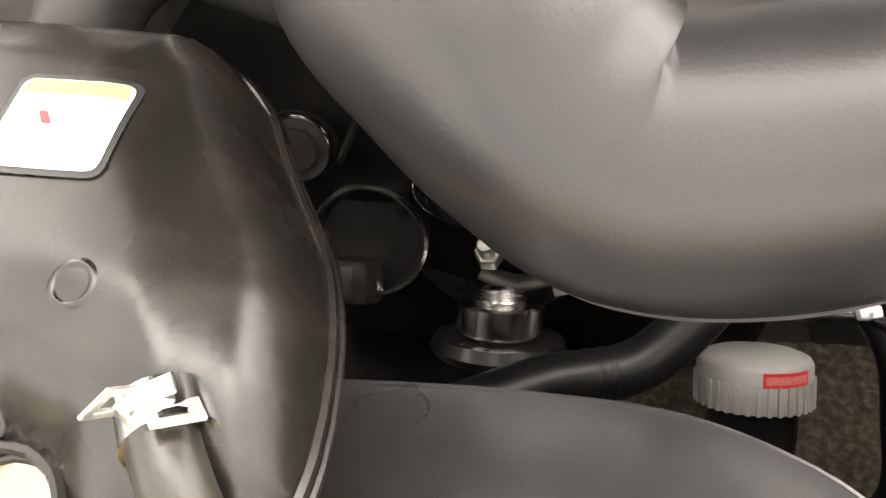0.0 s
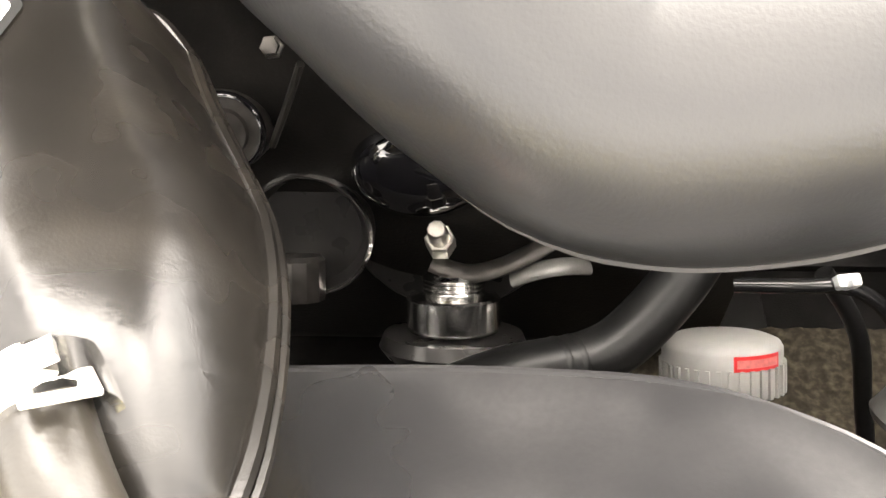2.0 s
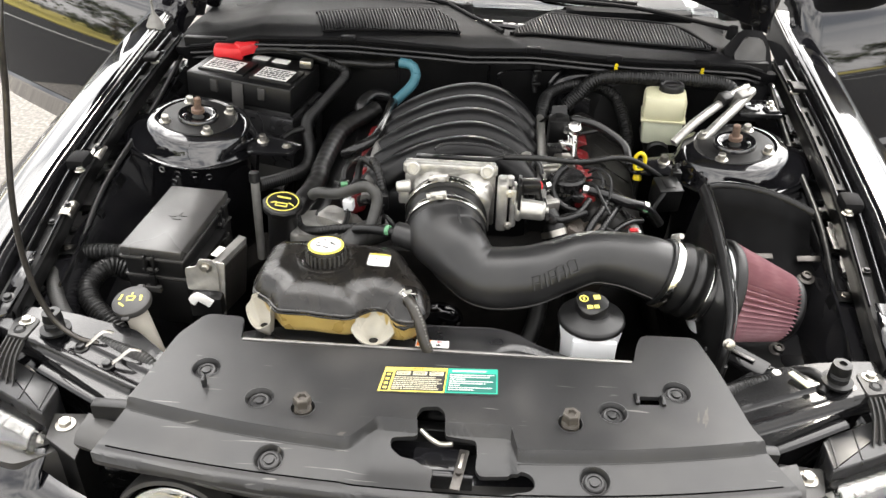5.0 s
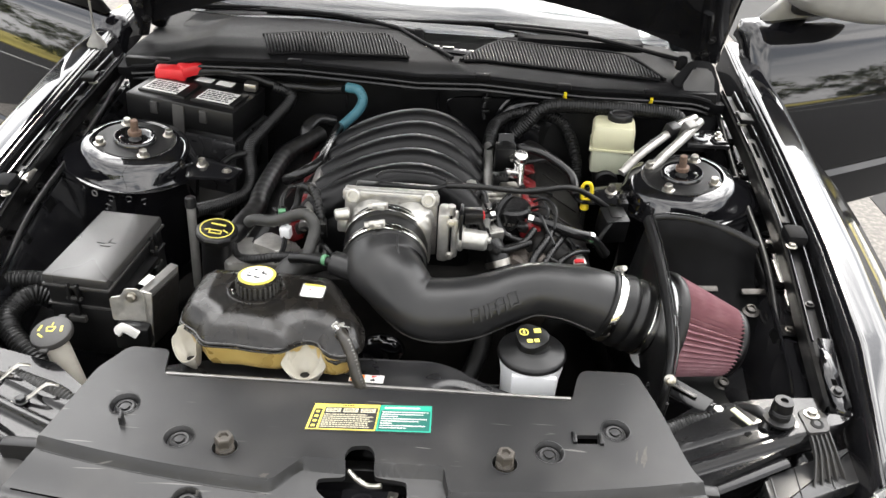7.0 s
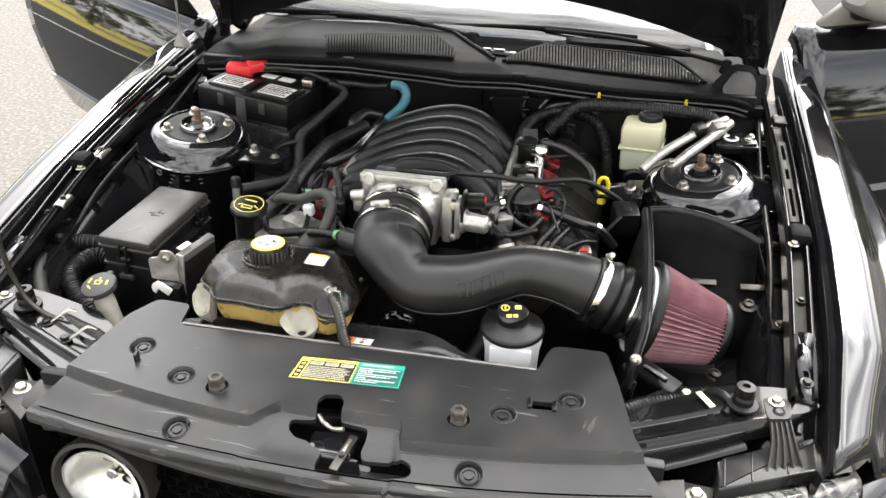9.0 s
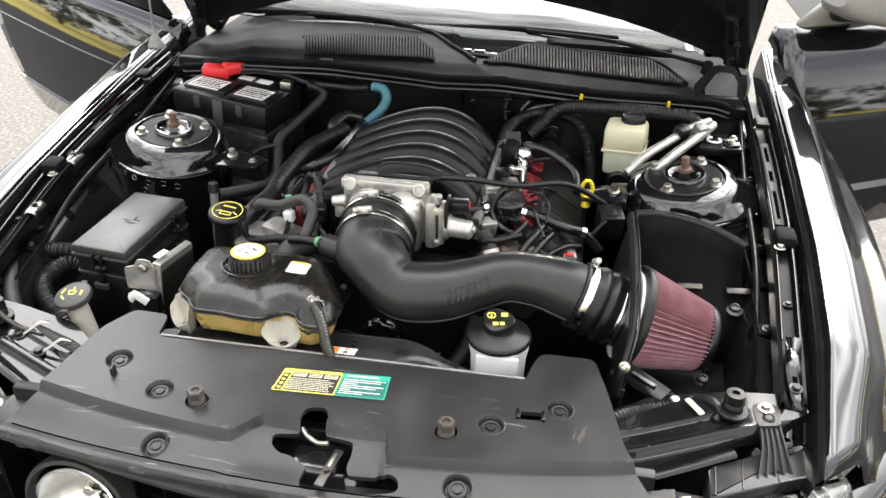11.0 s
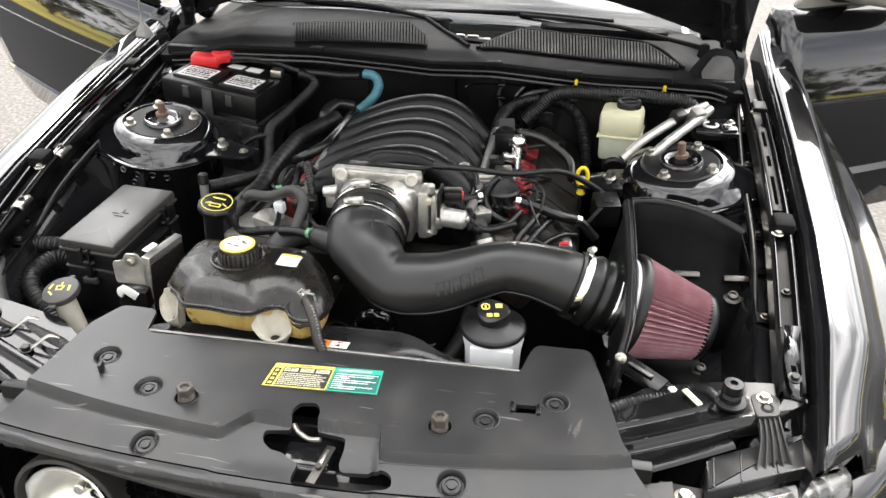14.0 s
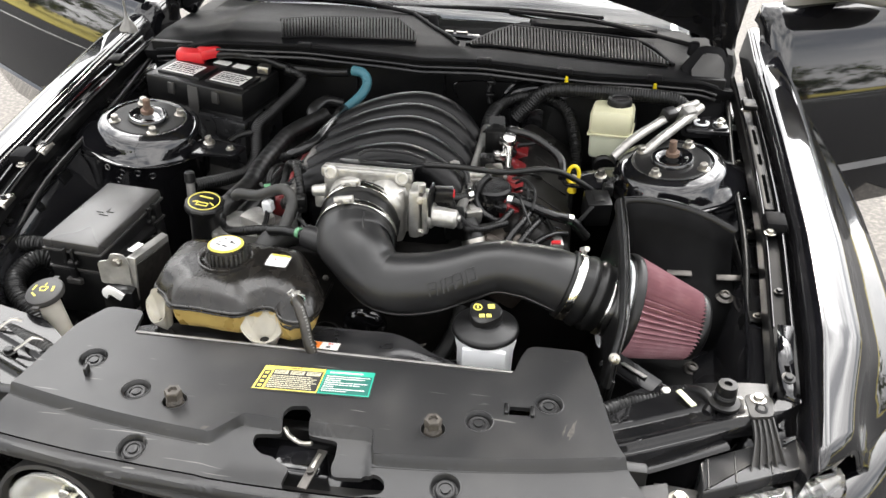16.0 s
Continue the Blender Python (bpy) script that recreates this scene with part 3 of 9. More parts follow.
    # black strip for the shade in the bracket's slot
    b = bmesh.new()
    box(b, (side * 0.715, 0.077, 0.8445), (0.008, 0.014, 0.001), (12, 0, 0), 0.0003)
    part("slot_shade", b, M_GAPSHADE, t)


for s in (-1, 1):
    wing_rail(s)
    tube_pts = [(s * 0.735, 1.0, 0.93), (s * 0.712, 0.7, 0.895), (s * 0.700, 0.42, 0.865), (s * 0.688, 0.25, 0.815), (s * 0.672, 0.10, 0.770)]
    hose("seal_strip", tube_pts, 0.006, M_RUBBER, "thin black rubber seal along the inner wing", "seal", group="inner wing seals")


def rail_clip(x, y, z, length):
    t = thing("rail_clip", (x, y, z), "folded wing rail clip, bright zinc for its highlights", "clip", "rail clips")
    b = bmesh.new()
    m = pose(x, y, z, 4, 0, 7)
    loft(b, [[m @ V(u, v * length, w) for u, w in ((-0.013, -0.012), (-0.011, 0.001), (-0.004, 0.003), (0.006, 0.001), (0.012, -0.008))] for v in (-0.5, -0.3, -0.1, 0.1, 0.3, 0.5)])
    # zinc colour holds the highlights of a black painted clip
    part("plate", b, M_ZINC, t, smooth=30).modifiers.new("solid", "SOLIDIFY").thickness = 0.002
    bolt("bolt", m @ V(-0.002, 0.1 * length, 0.003), (0, 0, 1), 0.005, t, M_DARK)


rail_clip(-0.729, 0.468, 0.911, 0.050)
rail_clip(-0.712, 0.290, 0.881, 0.046)


def strut_tower(side):
    t = thing("strut_tower", (side * 0.575, 0.64, 0.78), "glossy black suspension strut tower with bolted top mount", "strut tower", "strut towers")
    c = V(side * 0.575, 0.635, 0)
    tilt = Matrix.Translation(c + V(0, 0, 0.928)) @ pose(0, 0, 0, 4, side * -6, 0)
    b = bmesh.new()
    shell = ((0.1275, -0.30), (0.1290, -0.058), (0.1255, -0.054), (0.1215, -0.048), (0.1180, -0.040), (0.1145, -0.031), (0.1105, -0.022), (0.1055, -0.0150), (0.0990, -0.0115), (0.0910, -0.0085), (0.0850, -0.0065), (0.0828, -0.0066), (0.0805, -0.0090), (0.0770, -0.010))
    rows = []
    for r, z in shell:
        low = ease((-0.012 - z) / 0.045)
        ring = []
        for k in range(96):
            a = 2 * math.pi * k / 96
            flare = 0.30 * low ** 2 * max(0.0, math.cos(a)) ** 4
            dent = 0.0016 * low * (math.sin(5 * a + 9 * z / 0.06) + 0.7 * math.sin(3 * a + 1.3))
            ring.append(tilt @ V(side * (r * (1 + flare) + dent) * math.cos(a), (r * (1 + flare) + dent) * math.sin(a), z))
        rows.append(ring[::side])
    loft(b, rows, True)
    tower = part("tower", b, M_TOWER, t, smooth=60)
    b = bmesh.new()
    lathe(b, [(0.044, -0.010), (0.044, -0.003), (0.041, 0.001), (0.036, 0.001), (0.030, -0.002), (0.026, -0.007), (0.0, -0.008)], tilt, 36)
    part("mount_plate", b, M_TOWER, t, "raised black top mount ring")
    b = bmesh.new()
    lathe(b, [(0.0, -0.0075), (0.076, -0.0075), (0.0785, -0.0095)], tilt, 40)
    part("top_plate", b, M_DARK, t, "dull black sunken top plate")
    b = bmesh.new()
    lathe(b, [(0.0, 0.004), (0.014, 0.004), (0.014, 0.012), (0.008, 0.013), (0.0078, 0.036), (0.006, 0.038), (0.0, 0.038)], tilt, 14)
    part("damper_rod", b, M_RUST, t, "rusty damper rod with a nut")
    for k in range(4):
        a = radians(45 + 90 * k + 12 * side)
        p = tilt @ V(0.070 * math.cos(a), 0.070 * math.sin(a), -0.0095)
        bolt("bolt", p, tilt.to_3x3() @ V(0, 0, 1), 0.0085, t, h=0.014)
    b = bmesh.new()
    prism(b, round_outline([(side * x, y) for x, y in ((0.455, 0.570), (0.36, 0.575), (0.345, 0.625), (0.43, 0.655), (0.47, 0.64))][::side], 0.01), 0.868, 0.874, bev=0.002)
    br = part("side_bracket", b, M_BAY, t, "glossy black side bracket")
    bolt("bolt", (side * 0.434, 0.626, 0.874), (0, -0.2, 1), 0.0085, br, h=0.016)
    bolt("bolt", (side * 0.377, 0.606, 0.874), (0, 0, 1), 0.007, br)
    # pressed flange round the front of the tower, joined to the inner wing, and the wall below it
    arc = [V(0.1345 * math.cos(radians(a)), 0.1345 * math.sin(radians(a)), 0) for a in range(190, 351, 10)]
    flange = [V(-0.150, 0.05, 0), V(-0.190, -0.02, 0), V(-0.186, -0.075, 0), V(-0.160, -0.075, 0)] + arc[2:] + [V(0.150, 0.02, 0), V(0.140, 0.06, 0)]
    flange = [(side * -p.x, p.y) for p in flange]
    b = bmesh.new()
    prism(b, flange[::-side], -0.0605, -0.0575, tilt, 0.0008)
    part("flange", b, M_TOWER, tower, "shiny pressed flange")
    b = bmesh.new()
    loft(b, [[tilt @ V(r * math.cos(radians(a)), r * math.sin(radians(a)), z) for r, z in ((0.136, -0.058), (0.132, -0.064), (0.131, -0.12), (0.136, -0.30))] for a in range(185, 356, 6)])
    part("front_wall", b, M_TOWER, t, "black wall with punched holes")
    for k, (deg_, z) in enumerate(((-122, -0.076), (-108, -0.074), (-92, -0.076), (-77, -0.073), (-96, -0.098), (-64, -0.080))):
        a = radians(deg_ if side < 0 else -180 - deg_)
        d = tilt.to_3x3() @ V(math.cos(a), math.sin(a), 0)
        b = bmesh.new()
        lathe(b, [(0.0, -0.003), (0.0045, -0.003), (0.0050, 0.0002), (0.0066, 0.0012), (0.0080, -0.0008)], axis_frame(tilt @ V(0.1316 * math.cos(a), 0.1316 * math.sin(a), z), d), 14)
        part("punched_hole", b, M_ALUDARK if k == 1 else M_TOWER, tower)


for s in (-1, 1):
    strut_tower(s)

# firewall, floor of the bay, front cross panel
bm = bmesh.new()
box(bm, (0, 0.985, 0.70), (1.44, 0.02, 0.56), bev=0.004)
solo("firewall", bm, M_RAIL, "black bulkhead behind the engine", "bulkhead", kind="structure")
bulk = thing("bulkhead_lines", (0.2, 0.97, 0.93), "thin pipes and clips along the black bulkhead", "pipes")
for pts, r in (([(0.065, 0.968, 0.972), (0.16, 0.966, 0.969), (0.32, 0.966, 0.964)], 0.0045), ([(0.15, 0.968, 0.955), (0.24, 0.966, 0.953), (0.31, 0.966, 0.950)], 0.003)):
    bm = bmesh.new()
    tube(bm, pts, r, 8)
    part("pipe", bm, M_TOWER, bulk)
booster = thing("brake_booster", (0.285, 0.955, 0.863), "round black brake booster on the bulkhead", "brake booster")
BB = axis_frame((0.285, 0.972, 0.863), (0, -1, 0.15))
bm = bmesh.new()
lathe(bm, [(0.098, 0.0), (0.096, 0.020), (0.086, 0.030), (0.070, 0.034), (0.064, 0.029), (0.052, 0.030), (0.044, 0.042), (0.026, 0.046), (0.024, 0.058), (0.0, 0.060)], BB, 48)
part("shell", bm, M_BAY, booster, smooth=40)
bm = bmesh.new()
lathe(bm, [(0.0955, 0.012), (0.1005, 0.014), (0.1005, 0.019), (0.0955, 0.021)], BB, 48)
part("crimped_rim", bm, M_BAY, booster, smooth=40)
bm = bmesh.new()
tube(bm, [(0.082, 0.972, 0.885), (0.082, 0.972, 0.930), (0.25, 0.972, 0.940), (0.435, 0.972, 0.946)], 0.0022, 6)
part("pressed_bead", bm, M_BAY, bulk, "pressed bead in the sheet")
bm = bmesh.new()
tube(bm, [(0.163, 0.950, 0.990), (0.166, 0.952, 0.955), (0.160, 0.955, 0.920), (0.164, 0.958, 0.886)], 0.006, 8, ribs=0.0008)
part("drop_cable", bm, M_RUBBER, bulk, "ribbed cable hanging from the cowl")
for z_ in (0.978, 0.945, 0.912):
    bm = bmesh.new()
    box(bm, (0.165, 0.945, z_), (0.020, 0.012, 0.010), (0, 0, 6), 0.003)
    part("cable_clip", bm, M_DARK, bulk)
for x_ in (-0.177, 0.048):
    bm = bmesh.new()
    box(bm, (x_, 0.972, 0.93), (0.006, 0.006, 0.085), (0, 0, 0), 0.002)
    part("pressed_rib", bm, M_BAY, bulk, "pressed upright rib")
# black plates added so that bright ground does not show in the bay
subframe = thing("subframe", (0, 0.45, 0.28), "oily black plates added to darken the bay floor", "subframe")
for c_, s_, n_ in (((-0.29, 0.45, 0.30), (0.76, 1.1, 0.03), "dark_fill_plate"), ((0.30, 0.75, 0.30), (0.40, 0.50, 0.03), "dark_fill_plate"), ((0.145, 0.25, 0.30), (0.105, 0.49, 0.03), "cross_rail"),
                   ((0.40, 0.25, 0.30), (0.19, 0.49, 0.03), "dark_fill_plate"), ((0.251, 0.43, 0.302), (0.115, 0.15, 0.03), "dark_fill_plate"), ((0.27, 0.06, 0.335), (0.30, 0.10, 0.03), "cross_rail"), ((0.55, 0.45, 0.36), (0.10, 1.1, 0.12), "side_rail")):
    part(n_, box(bmesh.new(), c_, s_, bev=0.004), M_GRIME, subframe)
bm = bmesh.new()
for k in range(46):
    box(bm, (-0.40 + 0.8 * k / 45, -0.02, 0.57), (0.003, 0.03, 0.44))
box(bm, (0, 0.0, 0.57), (0.84, 0.010, 0.46), bev=0.003)
solo("radiator", bm, M_GRIME, "dark finned radiator core behind the cover", "radiator")


# cowl
def cowl_lip(x):
    return V(x, float(np.interp(x, (-0.72, -0.5, -0.1, 0.15, 0.4, 0.72), (0.97, 0.93, 0.905, 0.895, 0.905, 0.97))),
             float(np.interp(x, (-0.72, -0.62, -0.52, -0.29, -0.09, 0.0, 0.15, 0.34, 0.55, 0.66, 0.72), (0.955, 0.972, 1.0, 1.012, 1.008, 1.004, 1.012, 0.998, 0.985, 0.975, 0.955))))


cowl = thing("cowl_cover", (0, 1.0, 0.95), "black plastic cowl cover with slatted air grilles", "cowl")


def cowl_z(x, y):
    """Top of the cowl: a higher left part, a V-shaped trough, and a lower right part."""
    p = cowl_lip(x)
    t = y - p.y
    left = p.z + float(np.interp(t, (0, 0.03, 0.065, 0.13, 0.35), (0.0, 0.004, 0.014, 0.018, 0.012)))
    right = p.z + float(np.interp(t, (0, 0.03, 0.065, 0.13, 0.35), (0.0, 0.003, 0.006, 0.006, 0.004))) - 0.02 * ease((x - 0.60) / 0.1) * ease(t / 0.1)
    trough = 0.986 - 0.040 * ease((y - 1.125) / 0.015)
    a, c = ease((x - 0.097 + (y - 0.95) * 0.656) / 0.010), ease((x - 0.051 - (y - 0.95) * 0.505) / 0.012)
    return left * (1 - a) + a * (trough * (1 - c) + right * c)


bm = bmesh.new()
secs = []
for k in range(150):
    x = -0.74 + 1.48 * k / 149
    p = cowl_lip(x)
    back = 1.235 + 0.06 * (abs(x) / 0.7) ** 2
    ys = [p.y + (back - p.y) * j / 40 for j in range(1, 41)]
    secs.append([p + V(0, 0.012, -0.035), p + V(0, 0.0, -0.012), p] + [V(x, y, cowl_z(x, y)) for y in ys])
loft(bm, secs)
part("panel", bm, M_COWL, cowl, smooth=50)


def cowl_grille(front, back, count):
    """Comb of slats from the front edge to the back edge, flush over a black sheet standing for shade."""
    rows = []
    for k in range(count):
        u = (k + 0.5) / count
        x, y = front[0][0] + (front[-1][0] - front[0][0]) * u, 0.0
        y = float(np.interp(x, [p[0] for p in front], [p[1] for p in front]))
        lean = float(np.interp(x, (-0.4, 0.15, 0.6), (-0.34, -0.11, 0.07)))
        run = 0.006
        while y + run < float(np.interp(x + lean * run, [p[0] for p in back], [p[1] for p in back])):
            run += 0.002
        rows.append([V(x + lean * run * v, y + run * v, cowl_z(x + lean * run * v, y + run * v)) for v in (0, 0.25, 0.5, 0.75, 1)])
    # black sheet laid over the panel for the shade between slats
    b = bmesh.new()
    loft(b, [[p + V(0, 0, 0.004) for p in r] for r in rows])
    g = part("grille", b, M_GAPSHADE, cowl, "black sheet for the shade between the slats")
    loop = [r[0] for r in rows] + [r[-1] for r in rows[::-1]]
    b = bmesh.new()
    tube(b, [p + V(0, 0, 0.005) for p in loop + [loop[0]]], 0.0028, 6, 0.02)
    part("grille_rim", b, M_COWL, g)
    for r in rows:
        b = bmesh.new()
        w = V(0.0024, 0, 0)
        loft(b, [[e - w + V(0, 0, 0.003), e - w + V(0, 0, 0.009), e + w + V(0, 0, 0.009), e + w + V(0, 0, 0.003)] for e in r], True)
        part("slat", b, M_COWL, g)


cowl_grille(((-0.362, 0.953), (-0.024, 0.970)), ((-0.43, 1.05), (-0.398, 1.056), (-0.100, 1.134), (-0.012, 0.985)), 44)
cowl_grille(((0.104, 0.985), (0.35, 1.000), (0.588, 1.016)), ((0.096, 0.99), (0.190, 1.162), (0.30, 1.172), (0.518, 1.176), (0.593, 1.02)), 62)
for ends, rr in ((((-0.085, 1.225), (-0.045, 1.165), (0.076, 0.980)), 0.005), (((0.190, 1.172), (0.150, 1.10), (0.096, 0.995)), 0.004), (((0.190, 1.176), (0.30, 1.184), (0.520, 1.188), (0.60, 1.03)), 0.005), (((-0.100, 1.142), (-0.25, 1.104), (-0.40, 1.065)), 0.004)):
    bm = bmesh.new()
    tube(bm, [V(x, y, cowl_z(x, y) + 0.004) for x, y in (tuple(q)[:2] for q in smooth_path([V(a, c, 0) for a, c in ends], 0.01))], rr, 8, 0.01)
    part("ridge", bm, M_COWL, cowl, "raised moulded ridge beside the grille")
bm = bmesh.new()
loft(bm, [[V(x, 1.200 + 0.01 * abs(x), 0.999), V(x, 1.206, 1.020), V(x, 1.235, 1.024)] for x in (0.24 + 0.022 * k for k in range(16))])
part("upstand", bm, M_COWL, cowl, "black upstand behind the grille", 30).modifiers.new("solid", "SOLIDIFY").thickness = 0.004
linkage = thing("wiper_linkage", (0.05, 1.18, 0.95), "dark wiper linkage with bright bars for glints in the cowl trough", "wiper linkage")
bm = bmesh.new()
tube(bm, [(-0.06, 1.195, 0.972), (0.02, 1.19, 0.978), (0.10, 1.185, 0.976), (0.17, 1.18, 0.966)], 0.009, 8)
part("rod", bm, M_BAY, linkage)
# bright bars take the place of reflections on the linkage
for x_, w_ in ((-0.028, 0.020), (0.002, 0.012), (0.026, 0.022), (0.060, 0.030), (0.098, 0.018), (0.128, 0.026)):
    bm = bmesh.new()
    box(bm, (x_, 1.186, 0.986 + 0.004 * math.sin(40 * x_)), (w_, 0.006, 0.004), (0, 0, 0), 0.001)
    part("glint_bar", bm, M_ALU, linkage, "bright bar drawn for a glint")
for dy, dz, r in ((-0.004, 0.002, 0.006), (-0.006, -0.014, 0.004), (-0.002, -0.028, 0.005)):
    bm = bmesh.new()
    tube(bm, [cowl_lip(-0.70 + 1.40 * k / 40) + V(0, dy, dz) for k in range(41)], r, 8, 0.02)
    part("seal", bm, M_COWL if r > 0.0055 else M_GLOSSRUB, cowl, "rubber bonnet seal along the front lip")
for x in (-0.62, -0.29, 0.15, 0.34, 0.55):
    bm = bmesh.new()
    box(bm, tuple(cowl_lip(x) + V(0, -0.004, 0.004)), (0.035, 0.022, 0.014), (0, 0, 0), 0.004)
    part("clip", bm, M_COWL, cowl)
for x in (0.345, 0.552):
    bm = bmesh.new()
    p = cowl_lip(x)
    cyl(bm, p + V(0, -0.01, -0.020), p + V(0, -0.013, -0.006), 0.0045, 0.0035, 10)
    solo("marker_clip", bm, M_YELLOW, "small yellow plastic clip on the cowl edge", "clip", "cowl clips")
for s in (1,):
    cap_end = thing("cowl_end_cap", (s * 0.67, 1.0, 0.93), "black plastic corner cap of the cowl", "cover")
    bm = bmesh.new()
    prism(bm, round_outline([(-0.055, -0.150), (0.060, -0.150), (0.06, 0.02), (0.045, 0.075), (-0.010, 0.080), (-0.055, 0.03)], 0.010), -0.03, 0.012, pose(s * 0.675, 1.02, 0.965, 52, 0, s * 6) @ Matrix.Diagonal((s, 1, 1, 1)), 0.004)
    part("body", bm, M_COWL, cap_end)
    bm = bmesh.new()
    prism(bm, round_outline([(-0.030, -0.030), (0.040, -0.030), (0.045, 0.030), (0.035, 0.055), (-0.005, 0.058), (-0.035, 0.015)], 0.006), 0.012, 0.020, pose(s * 0.675, 1.02, 0.965, 52, 0, s * 6) @ Matrix.Diagonal((s, 1, 1, 1)), 0.006)
    part("raised_panel", bm, M_PLASTIC, cap_end, "raised faceted panel")

# windscreen and cabin behind it
bm = bmesh.new()
secs = []
for k in range(25):
    x = -0.72 + 1.44 * k / 24
    y0 = 1.225 + 0.09 * (x / 0.72) ** 2
    foot = 1.012 - 0.030 * ease((x - 0.1) / 0.5)
    secs.append([V(x * (1 - 0.12 * v), y0 + 0.75 * v, foot + 0.42 * v) for v in (0, 0.15, 0.3, 0.5, 0.75, 1.0)])
loft(bm, secs)
ws = solo("window_1", bm, M_SCREEN, "raked windscreen glass reflecting clouds", "windscreen", kind="structure", smooth=80)
ws.modifiers.new("solid", "SOLIDIFY").thickness = 0.005
cabin = thing("cabin", (0, 2.0, 0.3), "dark car cabin with roof and dashboard", "car body")
bm = bmesh.new()
box(bm, (0, 1.62, 0.94), (1.36, 0.75, 0.10), (0, 0, 0), 0.03)
part("dashboard", bm, M_CLOTH, cabin)
bm = bmesh.new()
box(bm, (0, 2.6, 1.395), (1.15, 1.35, 0.05), (0, 0, 0), 0.02)
for s in (-1, 1):
    tube(bm, [(s * 0.74, 1.26, 0.99), (s * 0.66, 1.75, 1.25), (s * 0.60, 2.0, 1.40)], 0.028, 10)
part("roof", bm, M_PAINT, cabin)
bm = bmesh.new()
box(bm, (0, 2.62, 0.60), (1.66, 2.5, 0.66), bev=0.05)
part("body_side", bm, M_CLOTH, cabin)


def wiper(x0, x1, y0, y1):
    t = thing("wiper", (x0, y0, 1.0), "black windscreen wiper resting at the glass foot", "wiper", "windscreen wipers")
    b = bmesh.new()
    tube(b, [(x0, y0, 1.018), ((x0 + x1) / 2, (y0 + y1) / 2, 1.042), (x1, y1, 1.036)], 0.006, 8)
    part("arm", b, M_COWL, t)
    b = bmesh.new()
    tube(b, [(x1 - 0.30, y1 + 0.02, 1.026), (x1, y1 + 0.005, 1.040), (x1 + 0.25, y1 + 0.012, 1.030)], 0.005, 8)
    part("blade", b, M_COWL, t)
    b = bmesh.new()
    cyl(b, (x0, y0, 0.995), (x0, y0, 1.028), 0.016, 0.012, 16, 0.003)
    part("pivot", b, M_COWL, t)


wiper(0.653, 0.18, 1.105, 1.245)
wiper(-0.02, -0.45, 1.20, 1.262)


# bonnet, standing open
def bonnet():
    t = thing("bonnet", (0, 1.15, 0.99), "black painted bonnet standing open, seen from below", "bonnet")
    hinge, up = V(0, 1.17, 0.995), radians(56)
    b, c = bmesh.new(), bmesh.new()
    top, low = [], []
    for k in range(33):
        u = -1 + 2 * k / 32
        x = 0.765 * u
        start = 0.19 * (1 - u * u)
        row, row2 = [], []
        for v in (0, 0.02, 0.06, 0.15, 0.35, 0.6, 0.85, 1.0):
            d = start + v * (1.16 - start + 0.05 * (1 - u * u))
            lift = 0.035 * (1 - u * u) + (0.02 if 0.0 < v < 1.0 else 0.0)
            xx = x * (1 - 0.07 * v)
            row.append(V(xx, hinge.y - d * math.cos(up) + lift * math.sin(up), hinge.z + d * math.sin(up) + lift * math.cos(up)))
            lo = lift - (0.03 if 0 < v < 1 and 0 < k < 32 else 0.004)
            row2.append(V(xx * 0.99, hinge.y - d * math.cos(up) + lo * math.sin(up), hinge.z + d * math.sin(up) + lo * math.cos(up)))
        top.append(row)
        low.append(row2)
    loft(b, top)
    loft(c, low)
    part("outer_skin", b, M_PAINT, t, smooth=60)
    part("inner_frame", c, M_BAY, t, "satin black stamped inner frame", 60)
    for s in (-1, 1):
        b = bmesh.new()
        tube(b, [(s * 0.735, 1.15, 0.985), (s * 0.70, 1.10, 1.06), (s * 0.67, 1.02, 1.16)], 0.014, 8, flat=0.5)
        part("hinge_arm", b, M_BAY, t)
        for d in (0.06, 0.11):
            bolt("bolt", (s * 0.705, 1.14 - d * 0.56, 0.99 + d * 0.83), (0, -0.83, -0.56), 0.008, t, M_DARK)


bonnet()


